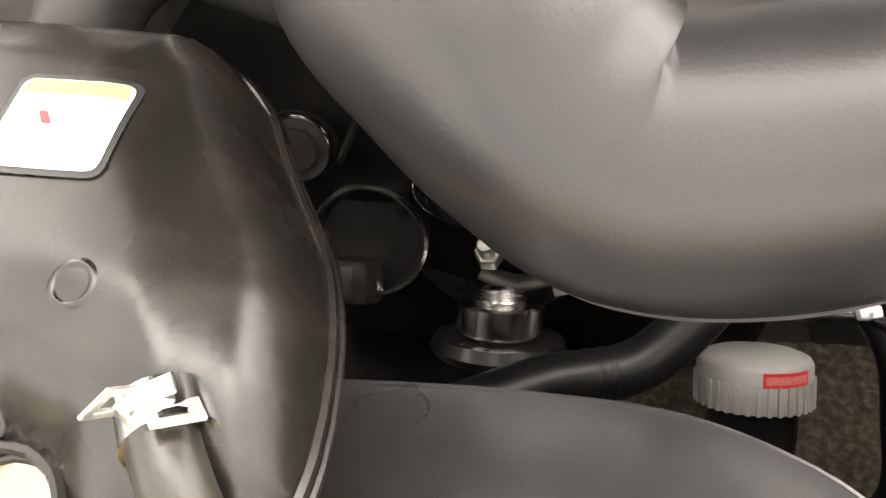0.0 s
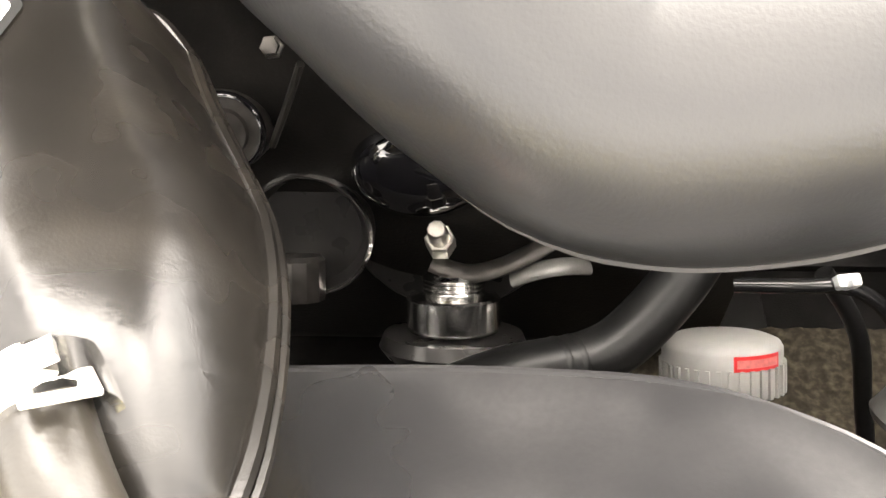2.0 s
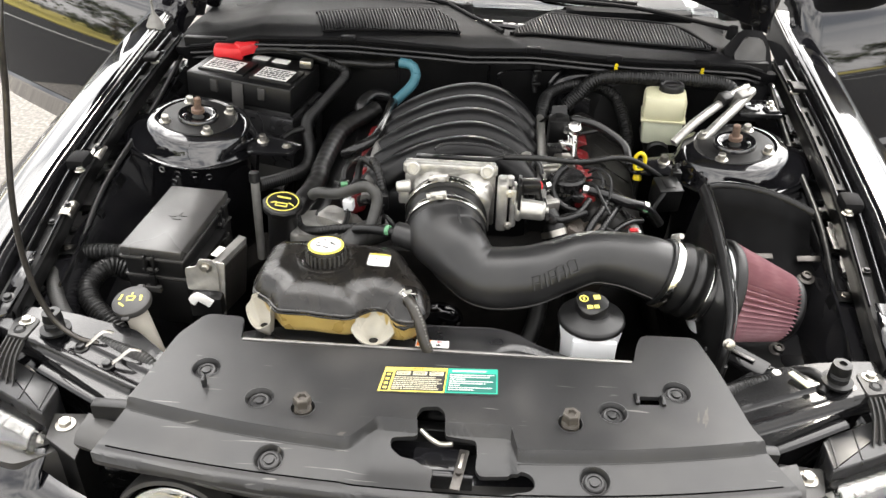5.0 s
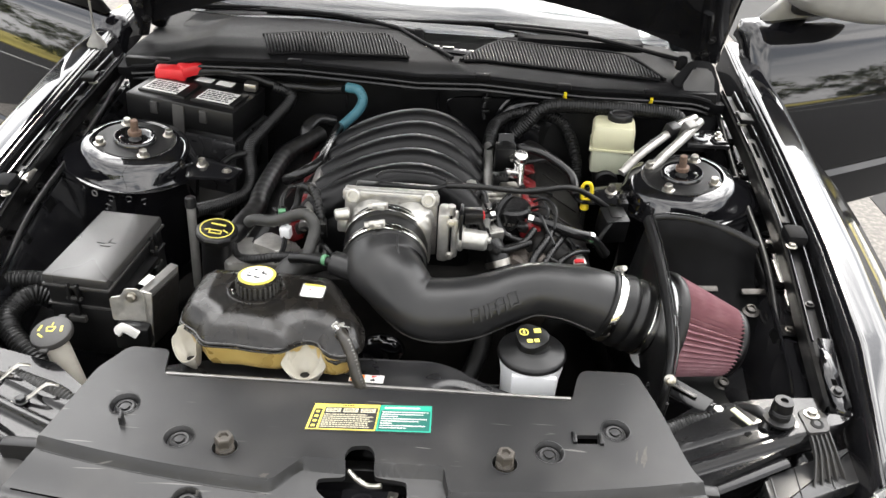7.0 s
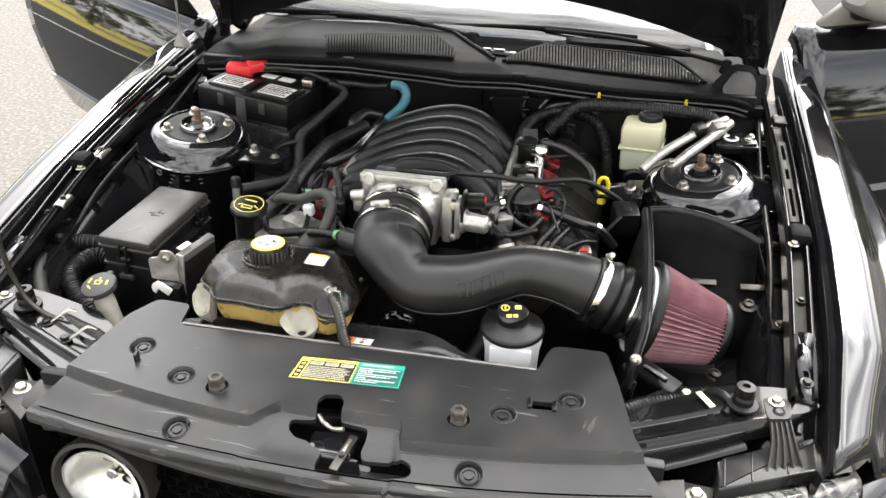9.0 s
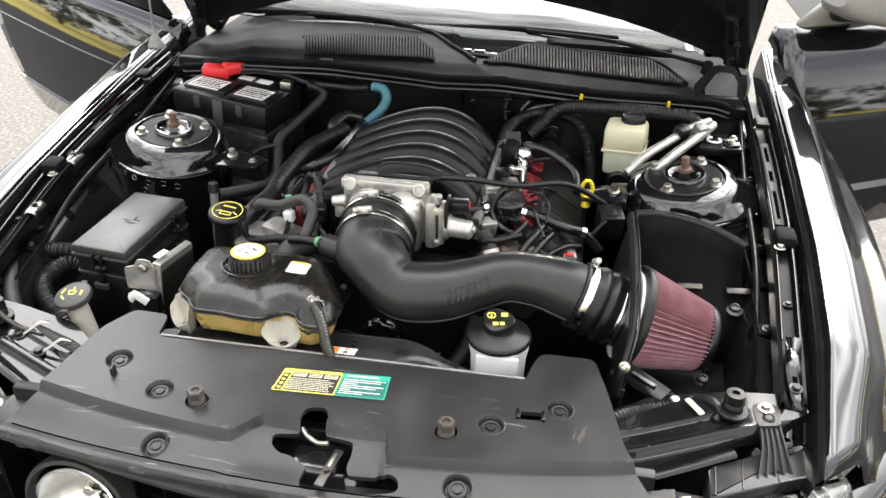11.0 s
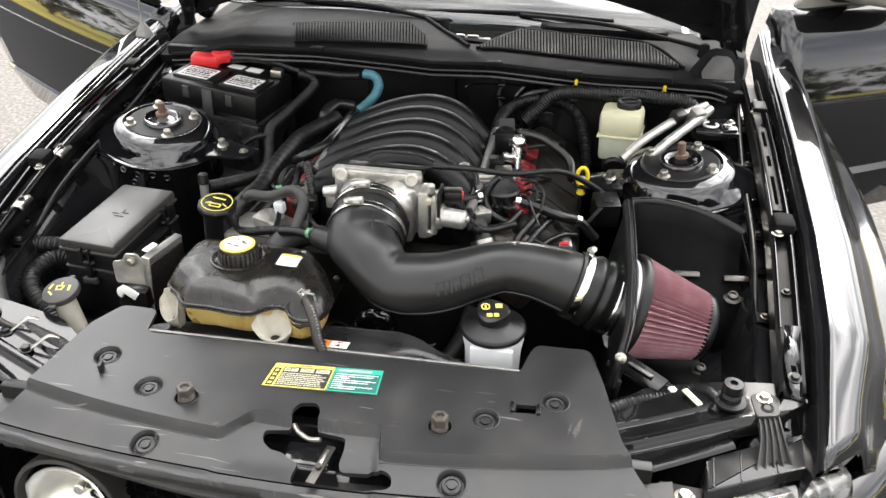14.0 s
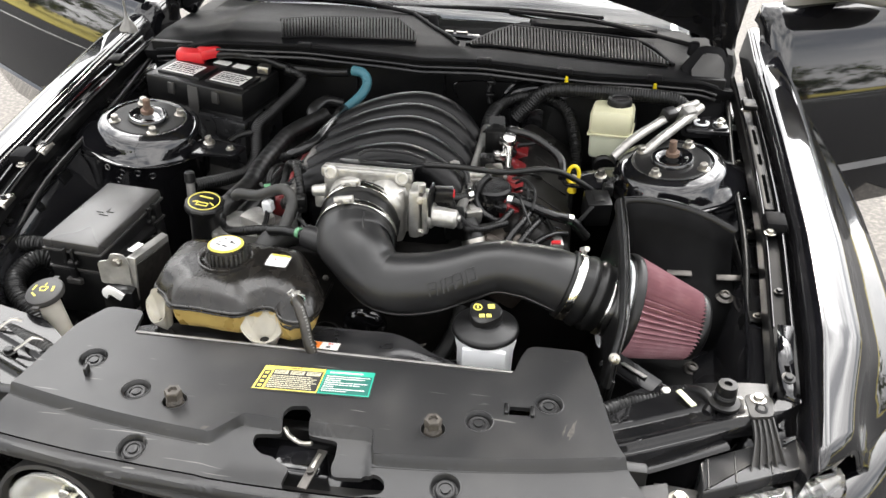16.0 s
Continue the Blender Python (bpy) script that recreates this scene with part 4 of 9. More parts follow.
# doors, both open, with their mirrors
def car_door(side):
    y0, turn, top = (1.20, 56.3, 1.02) if side < 0 else (1.29, 62.0, 1.036)
    t = thing("car_door", (side * 0.90, y0, 0.45), "glossy black car door standing open", "car door", "open doors")
    hinge = V(side * 0.90, y0, 0)
    ang = radians(turn)
    out = V(side * math.sin(ang), math.cos(ang), 0)
    face = V(side * math.cos(ang), -math.sin(ang), 0)
    prof = ((0.485, 0.012), (0.50, 0.030), (0.585, 0.050), (0.600, 0.056), (0.607, 0.046), (0.68, 0.050), (0.76, 0.050), (0.80, 0.046), (0.83, 0.042), (0.87, 0.0335), (0.92, 0.0195), (0.965, 0.004), (0.99, -0.007), (top - 0.014, -0.022), (top - 0.004, -0.034), (top, -0.046))
    first = -0.10 if side < 0 else -0.06
    b = bmesh.new()
    secs = []
    for k in range(21):
        u = k / 20
        row = []
        for z, o in prof:
            rear = 1.03 + 0.55 * (z - 0.60) if z > 0.60 else 1.03 - 0.9 * (0.60 - z)
            s = first + (rear - first) * u
            row.append(hinge + out * s + face * (o + 0.012 * math.sin(math.pi * u)) + V(0, 0, z + (0.035 * u if z < 0.67 and side > 0 else 0)))
        secs.append(row)
    loft(b, secs)
    skin = part("skin", b, M_PAINT, t, smooth=28)
    m = skin.modifiers.new("solid", "SOLIDIFY")
    m.thickness, m.offset = 0.05, -1.0 if side < 0 else 1.0
    b = bmesh.new()
    loft(b, [[hinge + out * s + face * -0.01 + V(0, 0, z) for z in (0.955, 1.30 - 0.10 * abs(s - 0.8))] for s in (0.35, 0.6, 0.9, 1.15)])
    part("window_pane", b, M_GLASS, t).modifiers.new("solid", "SOLIDIFY").thickness = 0.004
    for z in (0.42, 0.78):
        b = bmesh.new()
        box(b, tuple(hinge + V(side * -0.02, 0.02, z)), (0.09, 0.06, 0.05), (0, 0, side * -20), 0.006)
        part("hinge", b, M_PAINT, t, "painted steel hinge")
    sail = [hinge + out * so + face * fo + V(0, 0, zo) for so, fo, zo in ((-0.05, -0.04, top + 0.002), (0.26, -0.04, top + 0.002), (0.26, 0.0, top + 0.17), (0.13, -0.02, top + 0.15))]
    b = bmesh.new()
    b.faces.new([b.verts.new(p) for p in sail])
    part("sail_panel", b, M_MIRROR if side > 0 else M_DARK, t, "corner panel behind the mirror").modifiers.new("solid", "SOLIDIFY").thickness = 0.02
    # mirror: a flat grey housing on a black foot
    c = hinge + out * (0.17 if side > 0 else -0.06) + face * (0.09 if side > 0 else 0.13) + V(0, 0, 1.162 if side > 0 else top + 0.24)
    r = Matrix.Translation(c) @ Matrix.Rotation(math.atan2(out.y, out.x), 4, "Z") @ Matrix.Rotation(radians(11 if side > 0 else 0), 4, "Y")
    b = bmesh.new()
    rows = []
    for px, k in ((-0.17, 0.55), (-0.155, 0.85), (-0.11, 1.0), (0.05, 1.0), (0.13, 0.9), (0.175, 0.65), (0.19, 0.35)):
        rows.append([r @ V(px, 0.075 * k * math.copysign(abs(math.cos(a)) ** 0.6, math.cos(a)), 0.062 * k * math.copysign(abs(math.sin(a)) ** 0.6, math.sin(a))) for a in (2 * math.pi * q / 24 for q in range(24))])
    loft(b, rows, True)
    for q in (rows[0], rows[-1]):
        b.faces.new([b.verts.new(p) for p in q])
    mirror = part("mirror_housing", b, M_MIRROR if side > 0 else M_DARK, t, "satin grey door mirror housing" if side > 0 else "dark door mirror housing", 70)
    b = bmesh.new()
    box(b, tuple(c + out * (-0.04 if side > 0 else 0.03) + face * -0.085 + V(0, 0, -0.045)), (0.09, 0.10, 0.04), (0, 0, 0), 0.012)
    part("foot", b, M_DARK, mirror, "black plastic mirror foot")
    return t


for s in (-1, 1):
    car_door(s)

bm = bmesh.new()
lathe(bm, [(0.0, 0.0), (0.024, 0.0), (0.022, 0.010), (0.013, 0.026), (0.008, 0.034), (0.004, 0.040), (0.003, 0.06), (0.0022, 0.5), (0, 0.5)], pose(-0.822, 1.055, 0.972, -4, -2, 0), 18)
solo("antenna", bm, M_ALUDARK, "thin radio aerial with a grey base on the wing", "antenna")


# ---- front end: radiator cover, grille, lamps ----
SHIELD = [(-0.300, -0.018), (0.300, -0.012), (0.312, 0.040), (0.322, 0.060), (0.405, 0.062), (0.425, -0.010), (0.452, -0.125), (0.474, -0.168), (0.506, -0.214),
          (0.375, -0.236), (0.203, -0.262), (0.023, -0.276), (-0.205, -0.266), (-0.375, -0.247), (-0.452, -0.235), (-0.436, -0.186), (-0.424, -0.145), (-0.400, -0.010),
          (-0.372, 0.044), (-0.310, 0.042)]
LATCH = [(-0.014, -0.143), (-0.008, -0.128), (0.016, -0.124), (0.026, -0.136), (0.028, -0.166), (0.072, -0.170), (0.074, -0.190), (0.072, -0.212), (0.078, -0.224), (0.138, -0.218),
         (0.150, -0.226), (0.152, -0.240), (0.142, -0.247), (0.060, -0.256), (0.022, -0.258), (0.014, -0.246), (0.016, -0.218), (0.0, -0.213), (-0.010, -0.205), (-0.029, -0.203), (-0.045, -0.190),
         (-0.046, -0.174), (-0.009, -0.169)]
SLOT = [(0.300, -0.094), (0.330, -0.092), (0.331, -0.076), (0.302, -0.078)]


def fold_y(x):
    y = -0.200 + 0.052 * ((x - 0.015) / 0.44) ** 2
    jog = max(0.0, min(1.0, (0.115 - abs(x - 0.013)) / (0.034 if x < 0 else 0.010)))
    return y + 0.046 * jog


def lip_y(x):
    return -0.252 + 0.058 * ((x - 0.015) / 0.5) ** 2


def shield_v(x, y):
    """Distance from the fold, so that rows of the sheet run along it."""
    f = fold_y(x)
    return (y - f) / (f - lip_y(x)) * 0.06 if y < f else (y - f) / (0.062 - f) * 0.26


def shield_y(x, v):
    f = fold_y(x)
    return f + v / 0.06 * (f - lip_y(x)) if v < 0 else f + v / 0.26 * (0.062 - f)


def fine(loop, step=0.008):
    out = []
    for i, p in enumerate(loop):
        a, b = Vector(loop[i - 1]), Vector(p)
        n = max(1, int((b - a).length / step))
        out += [tuple(a.lerp(b, (k + 1) / n)) for k in range(n)]
    return out


def front_y(x):
    return -0.274 + (0.046 if x < 0 else 0.060) * ((x - 0.015) / 0.5) ** 2


def shield_z(x, y):
    f = fold_y(x)
    z = 0.848 - 0.006 * ease((0.0 - y) / 0.14)
    z -= 0.014 * ease((f - y) / 0.010)
    z -= 0.012 * ease((f - y) / 0.08)
    front = front_y(x)
    return z - 0.0018 * ease((front + 0.017 - y) / 0.004) - 0.008 * ease((front + 0.005 - y) / 0.006)


RIVETS = ((-0.334, -0.080), (-0.240, -0.133), (0.261, -0.114), (0.357, -0.065), (-0.204, -0.224), (0.230, -0.222))
STOPS = ((-0.174, -0.146), (0.200, -0.140))
WELLS = [(x, y, 0.0195) for x, y in RIVETS] + [(x, y, 0.0165) for x, y in STOPS]
shield = thing("radiator_cover", (0.01, -0.1, 0.80), "satin black plastic radiator cover with screws and a latch opening", "radiator cover")
_loops = [round_outline(SHIELD, 0.012, 3), round_outline(LATCH, 0.006, 2), SLOT] + [[(cx + r * math.cos(2 * math.pi * k / 24), cy + r * math.sin(2 * math.pi * k / 24)) for k in range(24)] for cx, cy, r in WELLS]
_loops = [[(x, shield_v(x, y)) for x, y in fine(loop)] for loop in _loops]
bm = plate(_loops[0], _loops[1:], lambda x, v: shield_z(x, shield_y(x, v)), 0.008, 0.0035, 0.0)
rim = [e for e in bm.edges if len(e.link_faces) == 1]
for v in bm.verts:
    v.co.y = shield_y(v.co.x, v.co.y)
for v in bmesh.ops.extrude_edge_only(bm, edges=rim)["geom"]:
    if isinstance(v, bmesh.types.BMVert):
        v.co.z -= 0.007
cover = part("cover", bm, M_SHIELD, shield, smooth=40)
for x0, x1 in ((-0.42, -0.105), (0.128, 0.45)):
    bm = bmesh.new()
    for off in (0.0012, -0.0105):
        tube(bm, [V(x, fold_y(x) + off, shield_z(x, fold_y(x) + off) - 0.0004) for x in (x0 + (x1 - x0) * k / 120 for k in range(121))], 0.0012, 6, 0.05)
    part("fold_bead", bm, M_SHIELD, cover, "rounded bead along the fold")
# thin black thread drawn for the shade of the front groove
bm = bmesh.new()
tube(bm, [V(x, front_y(x) + 0.0185, shield_z(x, front_y(x) + 0.0185) + 0.0006) for x in (-0.432 + 0.91 * k / 120 for k in range(121))], 0.0010, 6, 0.02)
part("groove_shade_line", bm, M_GAPSHADE, cover, "fine black line for the shade in the groove")
for cx, cy, w, h, turn in ((0.391, -0.109, 0.007, 0.036, -14), (0.380, -0.112, 0.003, 0.022, -12), (-0.112, -0.190, 0.012, 0.007, 30)):
    bm = bmesh.new()
    q = pose(cx, cy, 0, 0, 0, turn)
    edge = [q @ V(0.5 * w * math.cos(a) * (1 + 0.35 * math.sin(3 * a + 40 * cx)), 0.5 * h * math.sin(a) * (1 + 0.25 * math.cos(5 * a)), 0) for a in (2 * math.pi * k / 22 for k in range(22))]
    bm.faces.new([bm.verts.new((p.x, p.y, shield_z(p.x, p.y) + 0.0004)) for p in edge])
    part("scuff", bm, M_SCUFF, cover, "pale scuffed patch")
for cx, cy in RIVETS:
    z = shield_z(cx, cy)
    lean = math.degrees(math.atan2(shield_z(cx, cy + 0.02) - shield_z(cx, cy - 0.02), 0.04))
    seat = pose(cx, cy, (shield_z(cx, cy + 0.02) + shield_z(cx, cy - 0.02)) / 2, lean, 0, 0)
    bm = bmesh.new()
    lathe(bm, [(0.0215, 0.0006), (0.0200, 0.0014), (0.0188, 0.0004), (0.0172, -0.0075), (0.0165, -0.0085), (0.0, -0.0085)], seat, 32)
    well = part("screw_well", bm, M_SHIELD, shield, "round recess", 40)
    bm = bmesh.new()
    lathe(bm, [(0.0145, -0.0085), (0.0145, -0.0050), (0.0125, -0.0036), (0.0098, -0.0040), (0.0090, -0.0058), (0.0068, -0.0058), (0.0062, -0.0030), (0.0, -0.0026)], seat, 26)
    part("push_rivet", bm, M_SHIELD, well, smooth=25)
for cx, cy in STOPS:
    z = shield_z(cx, cy)
    pin = thing("bonnet_stop", (cx, cy, z), "grey-brown bonnet stop standing in the radiator cover", "bonnet stop", "bonnet stops")
    bm = bmesh.new()
    lathe(bm, [(0.0165, -0.035), (0.013, -0.006), (0.013, -0.001)] + [(0.0105 + 0.0012 * (k % 2), -0.002 + 0.002 * k) for k in range(6)] + [(0.010, 0.010), (0.0, 0.010)], pose(cx, cy, z), 18)
    part("thread", bm, M_STOP, pin)
    bm = bmesh.new()
    lathe(bm, [(0.0122, 0.007), (0.0127, 0.009), (0.0127, 0.019), (0.0116, 0.021), (0.0070, 0.021), (0.0055, 0.017), (0, 0.017)], pose(cx, cy, z, 0, 0, 14), 6)
    part("head", bm, M_STOP, pin, "worn hexagon head", 25)
    bm = bmesh.new()
    lathe(bm, [(0.0180, 0.0006), (0.0170, 0.0016), (0.0160, 0.0004), (0.0158, -0.012)], pose(cx, cy, z), 28)
    part("hole_rim", bm, M_SHIELD, shield, smooth=40)
bm = bmesh.new()
box(bm, (-0.326, -0.112, shield_z(-0.326, -0.112) + 0.006), (0.005, 0.014, 0.014), (0, 0, 8), 0.0015)
part("tab", bm, M_SHIELD, shield)
for px in (0.297, 0.334):
    bm = bmesh.new()
    box(bm, (px, -0.085, shield_z(px, -0.085) + 0.002), (0.006, 0.020, 0.005), (0, 0, 4), 0.001)
    part("slot_rim", bm, M_DARK, shield)
bm = bmesh.new()
box(bm, (0.0, -0.007, 0.842), (0.60, 0.0055, 0.010), (0, 0, 0.55), 0.0015)
solo("support_edge", bm, M_ALUDARK, "bare metal edge of the radiator support", "trim", kind="structure")
bm = bmesh.new()
box(bm, (0.01, -0.13, 0.765), (0.92, 0.16, 0.02), (0, 0, 0), 0.004)
box(bm, (0.01, -0.04, 0.79), (0.86, 0.03, 0.06), (0, 0, 0), 0.004)
solo("radiator_support", bm, M_BAY, "black steel radiator support below the cover", "support")

# bonnet latch in the opening
latch = thing("bonnet_latch", (0.03, -0.19, 0.776), "black steel bonnet latch with a bright catch and lever", "latch")
bm = bmesh.new()
box(bm, (0.02, -0.19, 0.790), (0.07, 0.05, 0.03), (0, 0, 0), 0.006)
box(bm, (0.03, -0.215, 0.792), (0.08, 0.006, 0.04), (15, 0, 0), 0.002)
tube(bm, [(-0.03, -0.20, 0.80), (0.0, -0.215, 0.806), (0.05, -0.21, 0.80)], 0.006, 8)
part("body", bm, M_BAY, latch)
bm = bmesh.new()
tube(bm, [(-0.004, -0.165, 0.834), (0.006, -0.180, 0.838), (0.022, -0.184, 0.830), (0.04, -0.186, 0.834)], 0.0035, 8)
part("catch", bm, M_ZINC, latch, "worn steel catch")
bm = bmesh.new()
box(bm, (0.052, -0.225, 0.828), (0.013, 0.070, 0.003), (0, 0, -8), 0.001)
cyl(bm, (0.051, -0.232, 0.829), (0.051, -0.232, 0.834), 0.005, None, 12)
part("lever", bm, M_LEVER, latch, "flat dark steel release lever")
bm = bmesh.new()
box(bm, (0.053, -0.214, 0.8305), (0.004, 0.030, 0.0012), (0, 0, -8), 0.0004)
part("lever_rib", bm, M_ZINC, latch, "bright worn rib")

# service label
label = thing("service_label", (0.02, -0.078, 0.845), "yellow and green service label stuck on the radiator cover", "label")


def lab_uv(u, v, up=0.0):
    a = V(-0.069, -0.054, 0).lerp(V(0.097, -0.044, 0), u)
    c = V(-0.075, -0.103, 0).lerp(V(0.098, -0.094, 0), u)
    p = a.lerp(c, v)
    return V(p.x, p.y, shield_z(p.x, p.y) + 0.0009 + up)


def lab_box(bm, u0, v0, u1, v1, up):
    nu, nv = 6, 4
    loft(bm, [[lab_uv(u0 + (u1 - u0) * i / nu, v0 + (v1 - v0) * j / nv, up) for j in range(nv + 1)] for i in range(nu + 1)])
    return bm


part("backing", lab_box(bmesh.new(), -0.055, -0.06, 1.02, 1.06, 0.0), M_BLACKLAB, label, "black border")
part("yellow_panel", lab_box(bmesh.new(), 0.0, 0.0, 0.555, 1.0, 0.0003), M_LABYEL, label, "yellow frame")
part("icon_field", lab_box(bmesh.new(), 0.018, 0.20, 0.082, 0.97, 0.0005), M_BLACKLAB, label, "black icon column")
part("text_field", lab_box(bmesh.new(), 0.100, 0.13, 0.545, 0.96, 0.0005), M_BLACKLAB, label, "black text field")
part("green_panel", lab_box(bmesh.new(), 0.560, 0.0, 1.0, 1.0, 0.0003), M_TEAL, label, "green frame")
part("green_field", lab_box(bmesh.new(), 0.572, 0.21, 0.988, 0.96, 0.0005), M_GREENFIELD, label, "dark green text field")
_rl = random.Random(3)


def text_row(bm, u0, u1, v, h, up=0.0008):
    u = u0
    while u < u1:
        w = 0.006 + 0.022 * _rl.random()
        lab_box(bm, u, v, min(u + w, u1), v + h, up)
        u += w + 0.005


bm = bmesh.new()
text_row(bm, 0.24, 0.34, 0.04, 0.05, 0.0006)
part("dark_print", bm, M_BLACKLAB, label)
bm = bmesh.new()
for r in range(4):
    lab_box(bm, 0.034, 0.27 + 0.18 * r, 0.066, 0.36 + 0.18 * r, 0.0007)
part("icon", bm, M_LABYEL, label, "yellow icons")
bm = bmesh.new()
for c in range(3):
    lab_box(bm, 0.112 + 0.145 * c, 0.17, 0.236 + 0.145 * c, 0.33, 0.0007)
for r in range(7):
    text_row(bm, 0.108, 0.46 + 0.07 * _rl.random(), 0.40 + 0.078 * r, 0.042)
part("pale_print", bm, M_PALEINK, label)
bm = bmesh.new()
for c in range(3):
    text_row(bm, 0.122 + 0.145 * c, 0.220 + 0.145 * c, 0.20, 0.03, 0.0009)
    text_row(bm, 0.122 + 0.145 * c, 0.215 + 0.145 * c, 0.26, 0.03, 0.0009)
part("small_print", bm, M_BLACKLAB, label)
bm = bmesh.new()
for r in range(8):
    text_row(bm, 0.585, (0.97, 0.93, 0.72, 0.96, 0.90, 0.68, 0.95, 0.80)[r], 0.26 + 0.085 * r, 0.036)
text_row(bm, 0.60, 0.90, 0.08, 0.06, 0.0006)
part("white_print", bm, M_WHITE, label)


# front fascia, grille and fog lamps
def grille_front(x):
    return -0.255 + 0.085 * (x / 0.52) ** 2


bm = bmesh.new()
for r in range(13):
    for c in range(-13, 14):
        x = 0.038 * (c + 0.5 * (r % 2))
        if abs(x) > 0.50:
            continue
        y, z = grille_front(x) + 0.045, 0.74 - 0.018 * r
        hexa = [V(x + 0.0205 * math.cos(radians(30 + 60 * k)), y, z + 0.0112 * math.sin(radians(30 + 60 * k))) for k in range(6)]
        inner = [V(x, y, z).lerp(q, 0.88) for q in hexa]
        deep = [q + V(0, 0.014, 0) for q in inner]
        loft(bm, [[*hexa], [*inner], [*deep]], True)
solo("grille", bm, M_BOX, "black honeycomb radiator grille", "grille", smooth=20)
bm = bmesh.new()
secs = []
for k in range(31):
    x = 0.01 - 0.52 + 1.04 * k / 30
    y = grille_front(x - 0.01)
    secs.append([V(x, y + 0.05, 0.775), V(x, y + 0.006, 0.776), V(x, y - 0.004, 0.766), V(x, y + 0.002, 0.752), V(x, y + 0.03, 0.750)])
loft(bm, secs)
solo("grille_surround", bm, M_PLASTIC, "black grille surround under the radiator cover", "grille surround", smooth=50)
bm = bmesh.new()
box(bm, (0, -0.12, 0.60), (1.0, 0.02, 0.40), bev=0.004)
solo("grille_backing", bm, M_DARK, "dark panel behind the grille", "panel")


def fog_lamp(x, z):
    c = V(x, -0.205, z)
    ax = V(0, -1, 0.12)
    t = thing("fog_lamp", c, "round clear driving lamp set in the grille", "fog lamp", "grille lamps")
    m = axis_frame(c, ax)
    b = bmesh.new()
    lathe(b, [(0.074, -0.045), (0.082, -0.01), (0.086, 0.012), (0.085, 0.020), (0.079, 0.022), (0.075, 0.014), (0.074, 0.0)], m, 44)
    part("bezel", b, M_PLASTIC, t, "black ring", 60)
    b = bmesh.new()
    lathe(b, [(0.073, 0.008), (0.066, -0.012), (0.05, -0.03), (0.03, -0.042), (0.0, -0.046)], m, 44)
    part("reflector", b, M_CHROME, t, "chrome bowl", 60)
    b = bmesh.new()
    cyl(b, m @ V(0, 0.0, -0.04), m @ V(0, 0, -0.012), 0.012, 0.010, 16, 0.002)
    part("bulb", b, M_STEEL, t)
    b = bmesh.new()
    lathe(b, [(0.074, 0.010), (0.06, 0.017), (0.04, 0.021), (0.02, 0.0225), (0.0, 0.023)], m, 44)
    part("lens", b, M_LENS, t, "clear ribbed lens", 60).modifiers.new("solid", "SOLIDIFY").thickness = 0.002


fog_lamp(-0.362, 0.662)
fog_lamp(0.380, 0.672)

# bumper skin round the front
bm = bmesh.new()
secs = []
for k in range(61):
    a = -1 + 2 * k / 60
    x = 0.94 * a
    y = -0.34 + 0.42 * abs(a) ** 3.2
    hole = ease((0.485 - abs(x)) / 0.02)
    z1 = 0.700 + 0.02 * ease((abs(x) - 0.5) / 0.2) - 0.30 * hole
    # the lowest edge is brought down unseen, to shade the ground behind it
    secs.append([V(x * 0.97, y + 0.07, z1), V(x * 0.99, y + 0.03, z1 - 0.008), V(x, y, z1 - 0.04), V(x, y - 0.01, min(0.45, z1 - 0.06)), V(x, y + 0.02, 0.25), V(x * 0.97, y + 0.05, 0.14)])
loft(bm, secs)
solo("front_bumper", bm, M_PAINT, "glossy black painted front bumper", "bumper", smooth=60)


